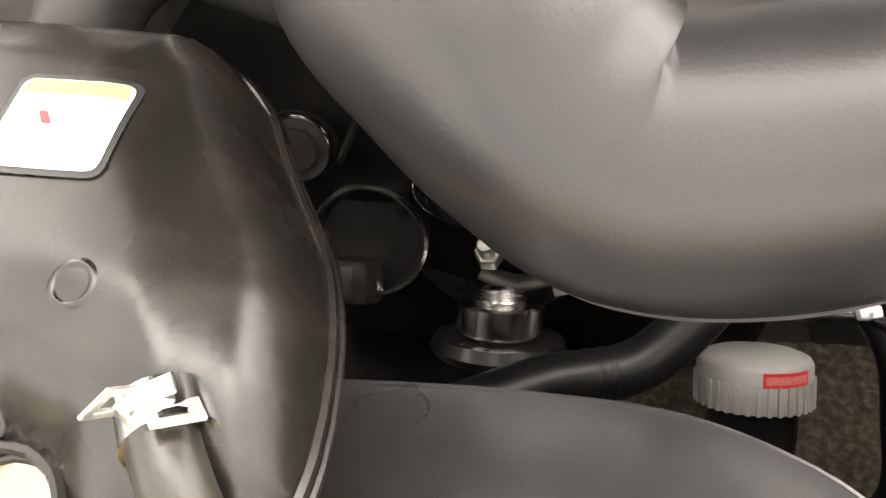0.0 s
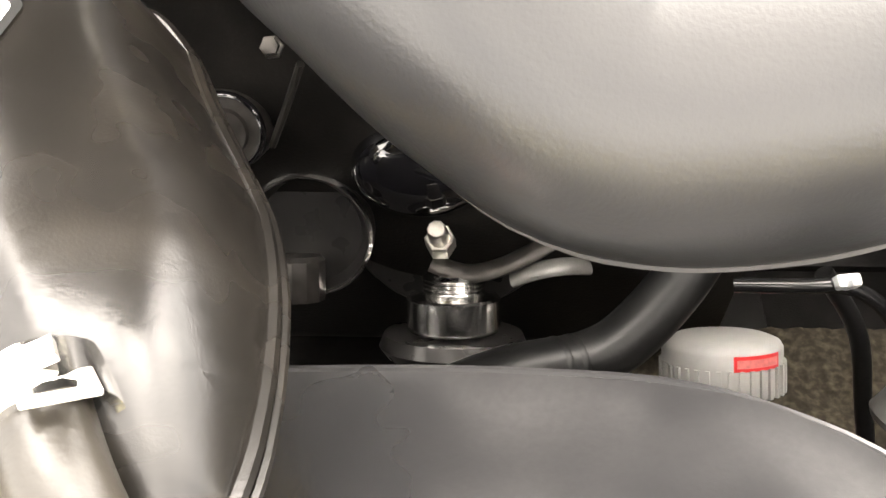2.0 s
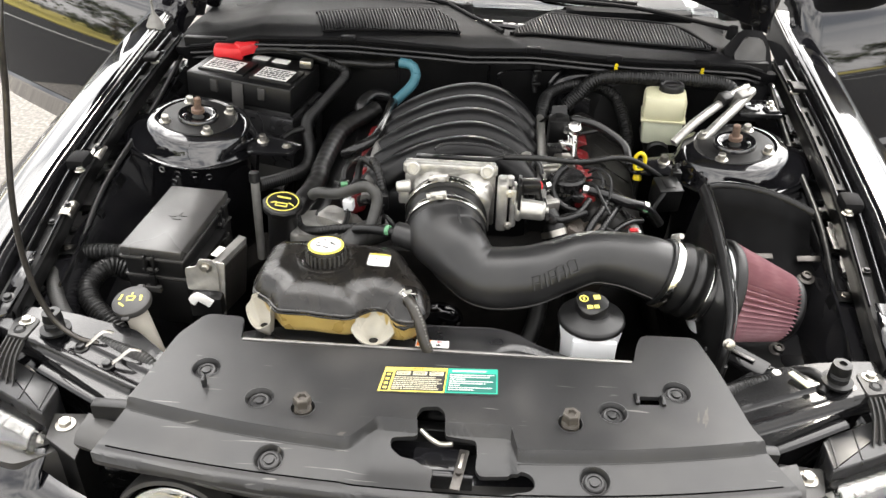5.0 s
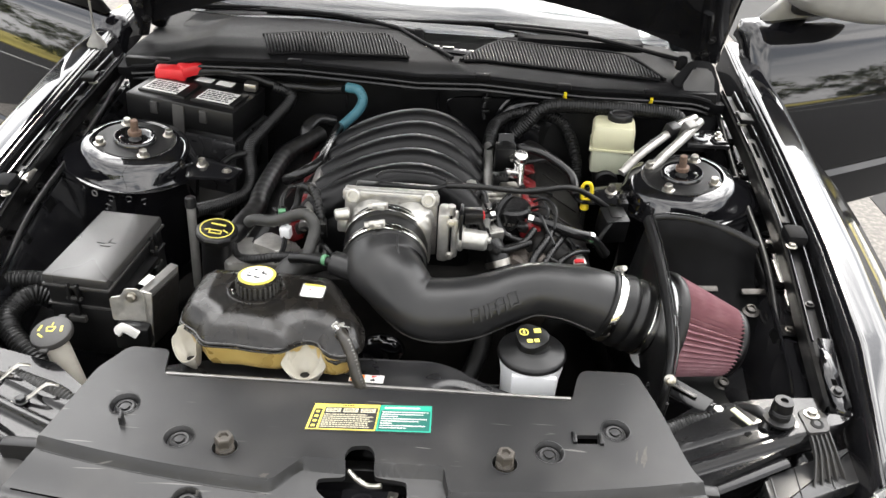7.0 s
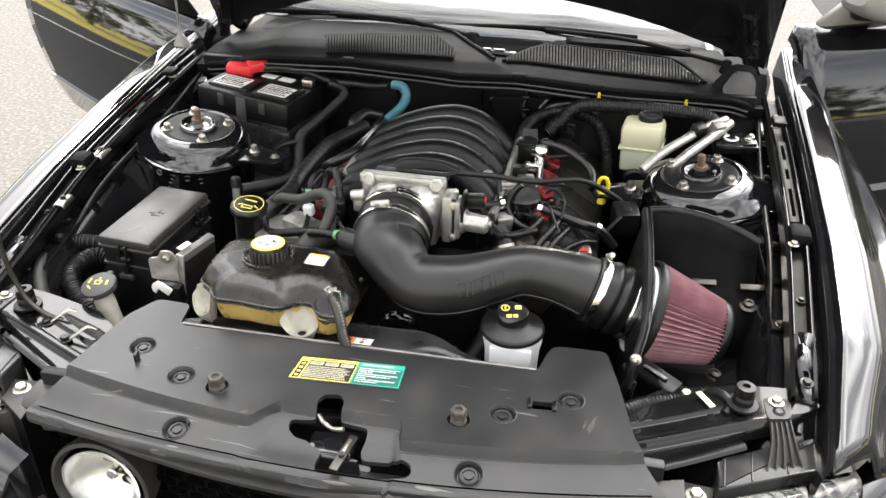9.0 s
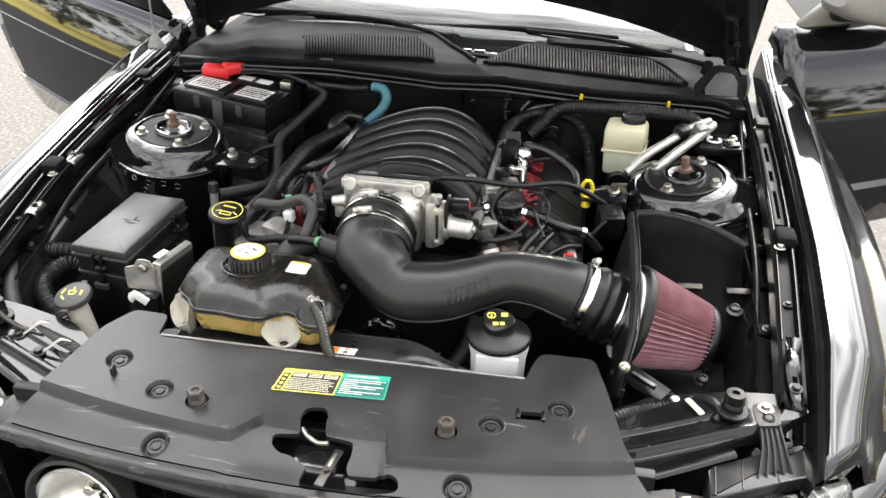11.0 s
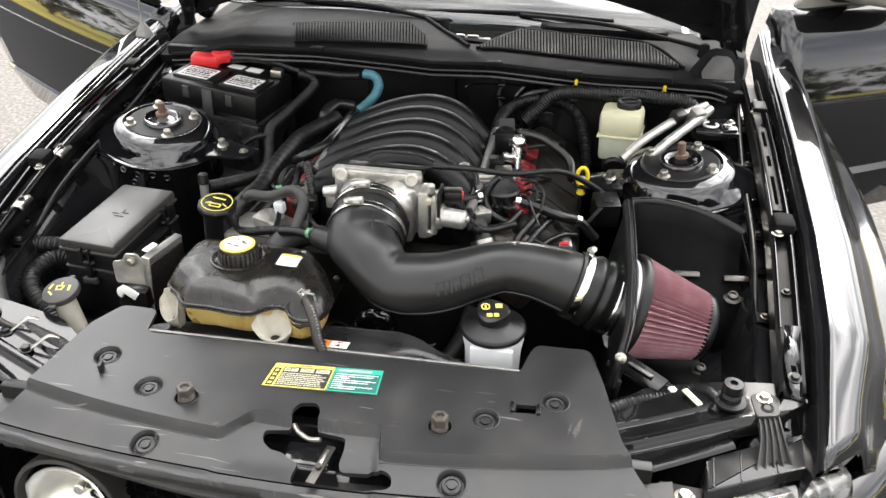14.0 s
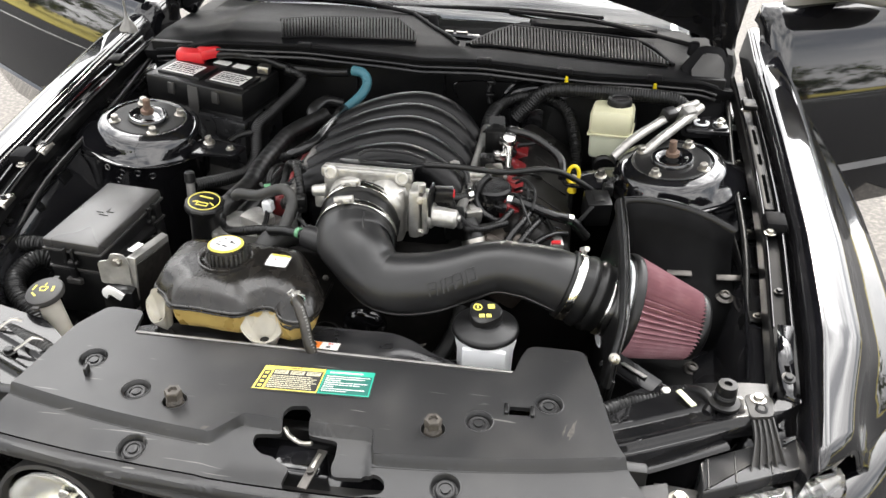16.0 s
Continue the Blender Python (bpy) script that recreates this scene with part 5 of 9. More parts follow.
def headlamp(side):
    t = thing("headlamp", (side * 0.66, -0.08, 0.70), "clear headlamp with chrome reflector and black housing", "headlamp", "headlamps")
    b = bmesh.new()
    rim = [(0.545, -0.155), (0.60, -0.19), (0.68, -0.175), (0.755, -0.10), (0.775, -0.01), (0.74, 0.0), (0.66, -0.035), (0.575, -0.09)]
    prism(b, round_outline([(side * x, y) for x, y in rim][::side], 0.012), 0.64, 0.730, bev=0.006)
    part("housing", b, M_PLASTIC, t)
    def skin(inset, drop):
        rows = []
        for k in range(17):
            a = k / 16
            p = V(side * (0.575 + 0.215 * a), -0.136 + 0.112 * a, 0)
            f = V(side * (0.15 + 0.35 * a), -0.95, 0).normalized()
            bulge = max(0.004, 0.022 + 0.030 * math.sin(math.pi * min(1, a * 0.8 + 0.15)) - inset)
            rows.append([p + V(0, 0, 0.756 - 0.002 * a - drop), p + f * (bulge * 0.5) + V(0, 0, 0.757 - 0.008 * a - drop), p + f * bulge * 0.9 + V(0, 0, 0.744 - 0.012 * a - drop),
                         p + f * bulge * 1.1 + V(0, 0, 0.718 - 0.010 * a - drop), p + f * bulge * 1.18 + V(0, 0, 0.66)])
        return rows
    b = bmesh.new()
    loft(b, skin(0.0, 0.0))
    part("lens", b, M_LENS, t, "clear moulded lens", 60).modifiers.new("solid", "SOLIDIFY").thickness = 0.003
    b = bmesh.new()
    loft(b, skin(0.018, 0.020))
    bowl = part("reflector", b, M_SILVERED, t, "silvered reflector shell", 60)
    for k in range(10):
        a = 0.10 + 0.085 * k
        p = V(side * (0.575 + 0.215 * a), -0.136 + 0.112 * a, 0.733)
        b = bmesh.new()
        box(b, tuple(p + V(side * 0.002, -0.010, 0)), (0.004, 0.022, 0.008), (0, 0, side * 20), 0.001)
        part("reflector_rib", b, M_SILVERED, bowl)
    b = bmesh.new()
    q = [V(0.582, -0.068, 0), V(0.752, 0.022, 0), V(0.744, -0.050, 0), V(0.576, -0.132, 0)]
    prism(b, round_outline([(side * p.x, p.y) for p in q][::-side], 0.006, 3), 0.715, 0.776, bev=0.004)
    cover = part("rear_cover", b, M_SHROUD, t, "dusty brown-black rear cover")
    for u in (0.06, 0.30, 0.62, 0.94):
        b = bmesh.new()
        a0, a1 = q[0].lerp(q[1], u), q[3].lerp(q[2], u)
        tube(b, [V(side * p.x, p.y, 0.7765) for p in (a0.lerp(a1, 0.06), a0.lerp(a1, 0.94))], 0.0014, 6)
        part("cover_rib", b, M_DARK, cover)
    return t


for s in (-1, 1):
    headlamp(s)


def lamp_bracket(side):
    t = thing("lamp_bracket", (side * 0.665, 0.02, 0.82), "ribbed black plastic headlamp bracket bolted down", "bracket", "headlamp brackets")
    b = bmesh.new()
    prism(b, round_outline([(side * x, y) for x, y in ((0.650, -0.018), (0.684, -0.010), (0.690, 0.030), (0.672, 0.040), (0.648, 0.030))][::side], 0.006), 0.818, 0.824, bev=0.0015)
    part("foot", b, M_PLASTIC, t)
    for k in range(5):
        a = k / 4
        top = V(side * 0.655, -0.014, 0.820).lerp(V(side * 0.684, -0.008, 0.820), a)
        mid = V(side * 0.657, -0.042, 0.806).lerp(V(side * 0.690, -0.034, 0.806), a)
        low = V(side * 0.650, -0.086, 0.770).lerp(V(side * 0.706, -0.064, 0.770), a)
        b = bmesh.new()
        w = V(side * 0.0011, 0.0004, 0)
        loft(b, [[q - w, q + w, q + w - V(0, 0.002, 0.010), q - w - V(0, 0.002, 0.010)] for q in smooth_path([top, mid, low], 0.012)], True)
        part("fin", b, M_PLASTIC, t)
    b = bmesh.new()
    loft(b, [[V(side * x0, y0, z0 - 0.007), V(side * x1, y1, z0 - 0.007), V(side * x1, y1, z0 - 0.010), V(side * x0, y0, z0 - 0.010)] for x0, y0, x1, y1, z0 in ((0.655, -0.014, 0.684, -0.008, 0.822), (0.657, -0.042, 0.690, -0.034, 0.806), (0.650, -0.086, 0.706, -0.064, 0.768))], True)
    part("web", b, M_PLASTIC, t)
    b = bmesh.new()
    tube(b, [(side * 0.646, -0.089, 0.768), (side * 0.710, -0.064, 0.768)], 0.0030, 6)
    part("cross_bar", b, M_PLASTIC, t)
    bolt("bolt", (side * 0.667, 0.023, 0.824), (0, 0.1, 1), 0.008, t)
    b = bmesh.new()
    lathe(b, [(0, 0), (0.0095, 0), (0.0095, 0.002), (0.006, 0.004), (0.005, 0.003), (0, 0.003)], pose(side * 0.668, 0.002, 0.824, 8), 18)
    part("rivet", b, M_DARK, t)


for s in (-1, 1):
    lamp_bracket(s)


def side_support(side):
    t = thing("upper_tie_bar", (side * 0.56, 0.0, 0.77), "glossy black stamped steel tie bar beside the radiator cover", "tie bar", "tie bars")
    out = [(side * x, y) for x, y in ((0.36, -0.11), (0.40, -0.02), (0.50, 0.05), (0.60, 0.060), (0.70, 0.062), (0.735, 0.03), (0.69, -0.005), (0.62, -0.03), (0.50, -0.09), (0.44, -0.14))]

    def shear(x):
        return -0.115 + 0.10 * (abs(x) - 0.40) / 0.3

    def z_row(x, v):
        a = (abs(x) - 0.40) / 0.3
        z = 0.775 + 0.035 * ease(a) + 0.014 * ease((v - 0.012) / 0.008)
        return z - 0.006 * ease((0.018 - abs(v - 0.045)) / 0.006) * ease((0.8 - a) / 0.1)

    def z_at(x, y):
        return z_row(x, y - shear(x))
    sheet_bm = plate([(x, y - shear(x)) for x, y in fine(round_outline(out, 0.01, 3), 0.02)], [], z_row, 0.015, 0.003, 0.02)
    for v in sheet_bm.verts:
        v.co.y += shear(v.co.x)
    part("panel", sheet_bm, M_TIE, t, smooth=50)
    b = bmesh.new()
    tube(b, [(side * 0.42, -0.125, 0.760), (side * 0.52, -0.085, 0.772), (side * 0.62, -0.04, 0.785)], 0.010, 8, flat=0.6)
    part("flange", b, M_TIE, t, "rolled lower flange")
    c = V(side * 0.617, 0.016, z_at(side * 0.613, 0.022))
    b = bmesh.new()
    lathe(b, [(0.024, 0), (0.024, 0.004), (0.016, 0.006), (0.0155, 0.012)] + [(0.0145 + 0.0012 * (k % 2), 0.012 + 0.002 * k) for k in range(6)] + [(0.015, 0.028), (0.014, 0.036), (0.006, 0.037), (0.005, 0.032), (0, 0.032)], pose(*c), 20)
    part("bump_stop", b, M_RUBBER, t, "rubber bonnet buffer post")
    # lower corner bracket of the lamp
    b = bmesh.new()
    prism(b, [(side * x, y) for x, y in ((0.506, -0.188), (0.518, -0.095), (0.580, -0.100), (0.569, -0.150))][::side], 0.742, 0.748, bev=0.002)
    part("corner_plate", b, M_PLASTIC, t)
    bolt("bolt", (side * 0.551, -0.122, 0.748), (0, 0, 1), 0.010, t)


for s in (-1, 1):
    side_support(s)
for s in (-1, 1):
    bm = bmesh.new()
    prism(bm, [(s * x, y) for x, y in ((0.509, -0.184), (0.521, -0.098), (0.577, -0.103), (0.566, -0.149))][::s], 0.50, 0.7415, bev=0.003)
    solo("corner_filler", bm, M_DARK, "black plastic filler between lamp and grille", "filler", "corner fillers")
    # painted corner of the nose below the lamp
    bm = bmesh.new()
    loft(bm, [[V(s * (x + dx), y + dy, z + dz) for dx, dy, dz in ((0, 0, 0), (0, -0.006, -0.002), (-0.004, -0.050, -0.026), (-0.008, -0.080, -0.075), (-0.012, -0.095, -0.20), (-0.012, -0.095, -0.34))]
              for x, y, z in ((0.566, -0.152, 0.736), (0.590, -0.160, 0.732), (0.625, -0.166, 0.726), (0.670, -0.166, 0.720), (0.720, -0.150, 0.716), (0.765, -0.115, 0.714))])
    solo("nose_corner", bm, M_PAINT, "glossy black painted nose corner below the headlamp", "bumper", "nose corners", smooth=50).modifiers.new("solid", "SOLIDIFY").thickness = 0.003

# fan shroud behind the cover
SHROUD = [(-0.32, -0.012), (0.30, -0.010), (0.315, 0.035), (0.24, 0.045), (0.20, 0.055), (0.16, 0.066), (0.13, 0.084), (0.09, 0.099), (0.04, 0.106), (-0.02, 0.106), (-0.12, 0.10), (-0.25, 0.07), (-0.32, 0.03)]


POCKET = (0.155, 0.008, 0.072, 0.042)


def shroud_z(x, y):
    return 0.826 - 0.022 * ease((y - 0.01) / 0.10) - 0.03 * ease((x - 0.10) / 0.2) + 0.008 * math.exp(-((x - 0.11) / 0.05) ** 2) - 0.008 * ease((1.0 - ((x - POCKET[0]) / POCKET[2]) ** 2 - ((y - POCKET[1]) / POCKET[3]) ** 2) / 0.55)


shroud = thing("fan_shroud", (0, 0.04, 0.78), "dull black plastic fan shroud behind the radiator", "fan shroud")
part("top", plate(round_outline(SHROUD, 0.01, 3), [], shroud_z, 0.005, 0.004, 0.05), M_SHROUD, shroud, smooth=50)
bm = bmesh.new()
tube(bm, [(x, y - 0.001, shroud_z(x, y)) for x, y in SHROUD[3:12]], 0.0012, 6)
part("rim", bm, M_SHROUD, shroud)
warn = thing("fan_warning_label", (0.0, 0.03, 0.832), "orange and white fan warning label on the shroud", "label")


def on_shroud(bm, x0, y0, x1, y1, up):
    loft(bm, [[V(x, y, shroud_z(x, y) + up) for y in (y0 + (y1 - y0) * j / 4 for j in range(5))] for x in (x0 + (x1 - x0) * i / 6 for i in range(7))])
    return bm


part("white_panel", on_shroud(bmesh.new(), -0.034, 0.023, 0.019, 0.048, 0.0009), M_WHITE, warn)
part("orange_panel", on_shroud(bmesh.new(), -0.032, 0.025, -0.011, 0.046, 0.0013), M_ORANGE, warn, "orange half with black symbol")
bm = bmesh.new()
on_shroud(bm, -0.025, 0.038, -0.020, 0.043, 0.0017)
on_shroud(bm, -0.028, 0.033, -0.017, 0.038, 0.0017)
on_shroud(bm, -0.001, 0.027, 0.006, 0.032, 0.0017)
on_shroud(bm, 0.002, 0.032, 0.004, 0.035, 0.0017)
part("black_symbol", bm, M_BLACKLAB, warn)
bm = bmesh.new()
on_shroud(bm, 0.000, 0.038, 0.003, 0.045, 0.0017)
on_shroud(bm, 0.003, 0.040, 0.008, 0.043, 0.0017)
part("red_symbol", bm, M_REDCAP, warn)

# ---- coolant tank ----
TANK = [(-0.300, 0.072), (-0.288, 0.060), (-0.268, 0.044), (-0.257, 0.027), (-0.246, 0.015), (-0.226, 0.015), (-0.204, 0.016), (-0.167, 0.010), (-0.138, 0.009), (-0.126, 0.016), (-0.116, 0.031), (-0.100, 0.043), (-0.082, 0.037), (-0.070, 0.016),
        (-0.057, 0.006), (-0.041, 0.003), (-0.025, 0.012), (-0.0165, 0.034), (-0.0165, 0.058), (-0.020, 0.084), (-0.027, 0.108), (-0.038, 0.128), (-0.053, 0.154), (-0.062, 0.174), (-0.080, 0.196), (-0.130, 0.200), (-0.210, 0.202), (-0.284, 0.200),
        (-0.304, 0.172), (-0.307, 0.110)]


def seam_z(y):
    """The welded seam falls towards the engine."""
    return 0.8885 - 0.13 * max(0.0, min(y, 0.13))


tank_depth = inside_depth(TANK)


def tank_z(x, y):
    d = tank_depth(x, y)
    z0 = seam_z(y)
    z = z0 + (0.906 - z0) * math.sin(min(1.0, d / 0.022) * math.pi / 2) ** 0.8 + 0.008 * ease((d - 0.010) / 0.035)
    z -= 0.022 * math.exp(-(((x + 0.050) / 0.020) ** 2 + ((y - 0.020) / 0.022) ** 2))
    z += 0.006 * math.exp(-(((x + 0.185) / 0.06) ** 2 + ((y - 0.12) / 0.06) ** 2))
    z -= 0.005 * ease((0.030 - abs(x + 0.135)) / 0.03) * ease((0.09 - y) / 0.06)
    return z


tank = thing("coolant_tank", (-0.16, 0.10, 0.80), "smoked coolant tank with amber lower half and round cap", "coolant tank")
part("upper_shell", plate(round_outline(TANK, 0.010, 2), [], tank_z, 0.0032, 0.0032, 0.004), M_TANK, tank, smooth=70)
bm = bmesh.new()
_gx = (tank_z(-0.070, 0.074) - tank_z(-0.090, 0.074)) / 0.02
_gy = (tank_z(-0.080, 0.084) - tank_z(-0.080, 0.064)) / 0.02
lathe(bm, [(0.0078, -0.0016), (0.0066, -0.0008), (0.0056, -0.0006), (0.0048, -0.0010), (0.0040, -0.0018), (0.0024, -0.0014), (0.0, -0.0012)], axis_frame((-0.080, 0.074, tank_z(-0.080, 0.074) + 0.0010), (-_gx, -_gy, 1)), 36)
part("moulded_ring", bm, M_TANK, tank, "moulded ring mark", 60)
bm = bmesh.new()
rim = [V(x, y, seam_z(y)) for x, y in round_outline(TANK, 0.010, 2)]
tube(bm, rim + [rim[0]], 0.0026, 8, 0.02)
part("seam", bm, M_TANK, tank, "welded seam flange")
bm = bmesh.new()
_mid = V(-0.16, 0.10, 0)
rim2 = [p + (V(p.x, p.y, 0) - _mid).normalized() * 0.0022 - V(0, 0, 0.0042) for p in rim]
tube(bm, rim2 + [rim2[0]], 0.0017, 8, 0.02)
part("seam", bm, M_TANK, tank, "lower lip of the welded seam")
bm = bmesh.new()
cx, cy = -0.16, 0.10
secs = [[V(cx + (x - cx) * k, cy + (y - cy) * k, seam_z(y) - drop) for x, y in TANK] for drop, k in ((0.002, 0.968), (0.014, 0.962), (0.032, 0.95), (0.042, 0.92), (0.048, 0.84))]
loft(bm, secs, True)
bm.faces.new([bm.verts.new(p) for p in secs[-1]])
part("lower_shell", bm, M_AMBER, tank, "stained amber translucent lower half with coolant", 60)
for ex, ey, turn, size in ((-0.099, 0.020, 0, 1.0), (-0.280, 0.040, -38, 0.92)):
    place = pose(ex, ey, 0, 0, 0, turn) @ Matrix.Diagonal((size, size, 1, 1))
    lip, hole = [], []
    for q in range(48):
        a = 2 * math.pi * q / 48
        s_ = max(0.0, -math.sin(a))
        wide = 0.025 + 0.013 * ease(s_ / 0.55)
        lip.append(V(wide * math.cos(a), (0.024 if s_ == 0 else 0.019) * math.sin(a), 0.8835 - 0.036 * s_ ** 0.7 - 0.006 * s_ ** 6))
        hole.append(V(-0.001 + 0.0075 * math.cos(a), 0.002 + 0.0075 * math.sin(a), 0.834))
    low = [V(0.55 * p.x, 0.55 * p.y + 0.004, 0.824) for p in lip]
    rows = [low, [p.lerp(l, 0.30) + V(0, 0, -0.004) for p, l in zip(lip, low)], [V(1.03 * p.x, 1.04 * p.y, p.z - 0.0015) for p in lip], lip]
    rows += [[V(p.x + (h.x - p.x) * t_, p.y + (h.y - p.y) * t_, p.z + (h.z - p.z) * t_ ** 0.42) for p, h in zip(lip, hole)] for t_ in (0.06, 0.12, 0.22, 0.36, 0.55, 0.78, 1.0)]
    rows.append([h - V(0, 0, 0.006) for h in hole])
    bm = bmesh.new()
    loft(bm, [[place @ p for p in row] for row in rows], True)
    ear = part("mounting_ear", bm, M_MILK, tank, "milky white hollow mounting ear", 50)
    bm = bmesh.new()
    lathe(bm, [(0.0, 0.0), (0.0078, 0.0), (0.0078, -0.004)], pose(*(place @ V(-0.001, 0.002, 0.8325))), 20)
    part("bolt_hole", bm, M_DARK, ear)
CAP = pose(-0.189, 0.0705, -0.006, -3, 0, 0)
bm = bmesh.new()
lathe(bm, [(0.0480, 0.900), (0.0465, 0.918), (0.0475, 0.9225), (0.0470, 0.9265), (0.0440, 0.9275), (0.0400, 0.9265), (0.0360, 0.9235)], CAP, 48)
part("neck", bm, M_TANK, tank, "round filler neck", 50)
bm = bmesh.new()
prof = [(0.0310, 0.918), (0.0318, 0.922), (0.0318, 0.943), (0.0302, 0.948), (0.027, 0.949), (0.0, 0.949)]
lathe(bm, prof, CAP, 40)
cap = part("cap", bm, M_TANK, tank, "ribbed dark cap")
for k in range(26):
    a = 2 * math.pi * k / 26
    bm = bmesh.new()
    bmesh.ops.create_cube(bm, size=1.0, matrix=CAP @ pose(0.0322 * math.cos(a), 0.0322 * math.sin(a), 0.933, 0, 0, math.degrees(a)) @ Matrix.Diagonal((0.0026, 0.0034, 0.021, 1)))
    part("grip_rib", bm, M_GREYHOSE, cap)
bm = bmesh.new()
lathe(bm, [(0.0290, 0.949), (0.0290, 0.9505), (0.0, 0.9512)], CAP, 40)
part("cap_label", bm, M_LABYEL, cap, "yellow rim of the cap label")
bm = bmesh.new()
lathe(bm, [(0.0245, 0.9510), (0.0245, 0.9516), (0.0, 0.9520)], CAP, 40)
part("cap_field", bm, M_WHITE, cap, "pale cap label field")
bm = bmesh.new()
for (bx, by, bw, bh) in ((-0.011, -0.006, 0.009, 0.0030), (0.002, -0.010, 0.010, 0.0030), (0.012, 0.002, 0.008, 0.003), (0.008, 0.006, 0.003, 0.006), (-0.012, 0.003, 0.006, 0.0018), (-0.004, 0.013, 0.004, 0.003)):
    box(bm, tuple(CAP @ V(bx, by, 0.9522)), (bw, bh, 0.0006), (-3, 0, -18))
part("cap_print", bm, M_BLACKLAB, cap)


def on_tank(bm, pts, up):
    a, b, c, d = (Vector((*p, 0)) for p in pts)
    rows = []
    for i in range(6):
        p, q = a.lerp(b, i / 5), d.lerp(c, i / 5)
        rows.append([V(r.x, r.y, tank_z(r.x, r.y) + up) for r in (p.lerp(q, j / 5) for j in range(6))])
    return loft(bm, rows)


sticker = thing("tank_label", (-0.09, 0.12, 0.916), "small white and yellow sticker on the coolant tank", "label")


def rounded_on_tank(cx, cy, w, h, r, up):
    """A thin sticker with rounded corners, laid on the shell."""
    loop = round_outline([(cx - w / 2, cy - h / 2), (cx + w / 2, cy - h / 2), (cx + w / 2, cy + h / 2), (cx - w / 2, cy + h / 2)], r, 4)
    return plate(loop, [], lambda x, y: tank_z(x, y) + up, 0.006, 0.006, 0.0)


# flat black rim for the shade in the recess round the sticker
part("recess_shade", rounded_on_tank(-0.1040, 0.1272, 0.0395, 0.0400, 0.005, 0.0007), M_BLACKLAB, sticker)
part("white_panel", rounded_on_tank(-0.1040, 0.1272, 0.0355, 0.0355, 0.004, 0.0010), M_WHITE, sticker)
part("yellow_band", on_tank(bmesh.new(), [(-0.1195, 0.1445), (-0.0885, 0.1445), (-0.0868, 0.1385), (-0.1212, 0.1385)], 0.0013), M_LABYEL, sticker)
part("red_mark", on_tank(bmesh.new(), [(-0.112, 0.131), (-0.109, 0.131), (-0.106, 0.126), (-0.109, 0.126)], 0.0016), M_REDCAP, sticker)

# overflow hose with its spring clamp
over = thing("overflow_hose", (-0.03, 0.01, 0.83), "weathered brown-grey overflow hose from the coolant tank", "hose")
OVER = [(-0.052, 0.050, 0.900), (-0.047, 0.040, 0.905), (-0.036, 0.022, 0.900), (-0.024, 0.006, 0.880), (-0.018, -0.004, 0.862), (-0.012, -0.009, 0.848), (-0.008, -0.011, 0.830)]
part("tube", tube(bmesh.new(), OVER, 0.0088, 18, 0.004), M_BROWNHOSE, over, smooth=60)
bm = bmesh.new()
_run = smooth_path(OVER, 0.0022)
for k in range(14, len(_run) - 6, 2):
    d = (_run[k + 1] - _run[k - 1]).normalized()
    out = (V(0.55, -0.35, 0.75) - d * d.dot(V(0.55, -0.35, 0.75))).normalized()
    c = _run[k] + out * 0.00885
    w = d.cross(out) * (0.0010 + 0.0006 * (k % 3))
    bm.faces.new([bm.verts.new(q) for q in (c - w - d * 0.0008, c + w - d * 0.0008, c + w + d * 0.0008, c - w + d * 0.0008)])
part("printed_line", bm, M_ALUDARK, over, "faded pale printing")

clampo = thing("spring_clamp", (-0.046, 0.042, 0.90), "bright spring clamp on the overflow hose", "hose clamp")
bm = bmesh.new()
cm = axis_frame((-0.047, 0.043, 0.9035), (0.012, -0.020, 0.002))
lathe(bm, [(0.0100, -0.006), (0.0118, -0.006), (0.0118, 0.006), (0.0100, 0.006)], cm, 24)
part("band", bm, M_STEEL, clampo)
def pierced_ear(m, w, h, bar, name, parent):
    """A flat ear with a window in it."""
    b = bmesh.new()
    for x, y, sx, sy in ((-w / 2, h / 2, bar, h + bar), (w / 2, h / 2, bar, h + bar), (0, 0, w, bar), (0, h, w, bar)):
        vs = bmesh.ops.create_cube(b, size=1.0, matrix=m @ pose(x, y, 0) @ Matrix.Diagonal((sx, sy, 0.0014, 1)))["verts"]
        bmesh.ops.bevel(b, geom=list({e for v in vs for e in v.link_edges}), offset=0.0003, offset_type="OFFSET", segments=1, profile=0.5, affect="EDGES")
    return part(name, b, M_ALU, parent)


for a, w_, h_, lift in ((-0.55, 0.0085, 0.0085, -0.0040), (0.42, 0.0100, 0.0065, 0.0030)):
    pierced_ear(cm @ pose(0, 0, lift, 0, 0, -math.degrees(a)) @ pose(0, 0.0108, 0, 68 if a > 0 else 22, 0, 0), w_, h_, 0.0026, "ear", clampo)
bm = bmesh.new()
q = cm @ pose(0, 0.0125, -0.001)
bmesh.ops.create_cube(bm, size=1.0, matrix=q @ Matrix.Diagonal((0.013, 0.0022, 0.0045, 1)))
part("bridge", bm, M_ALU, clampo)


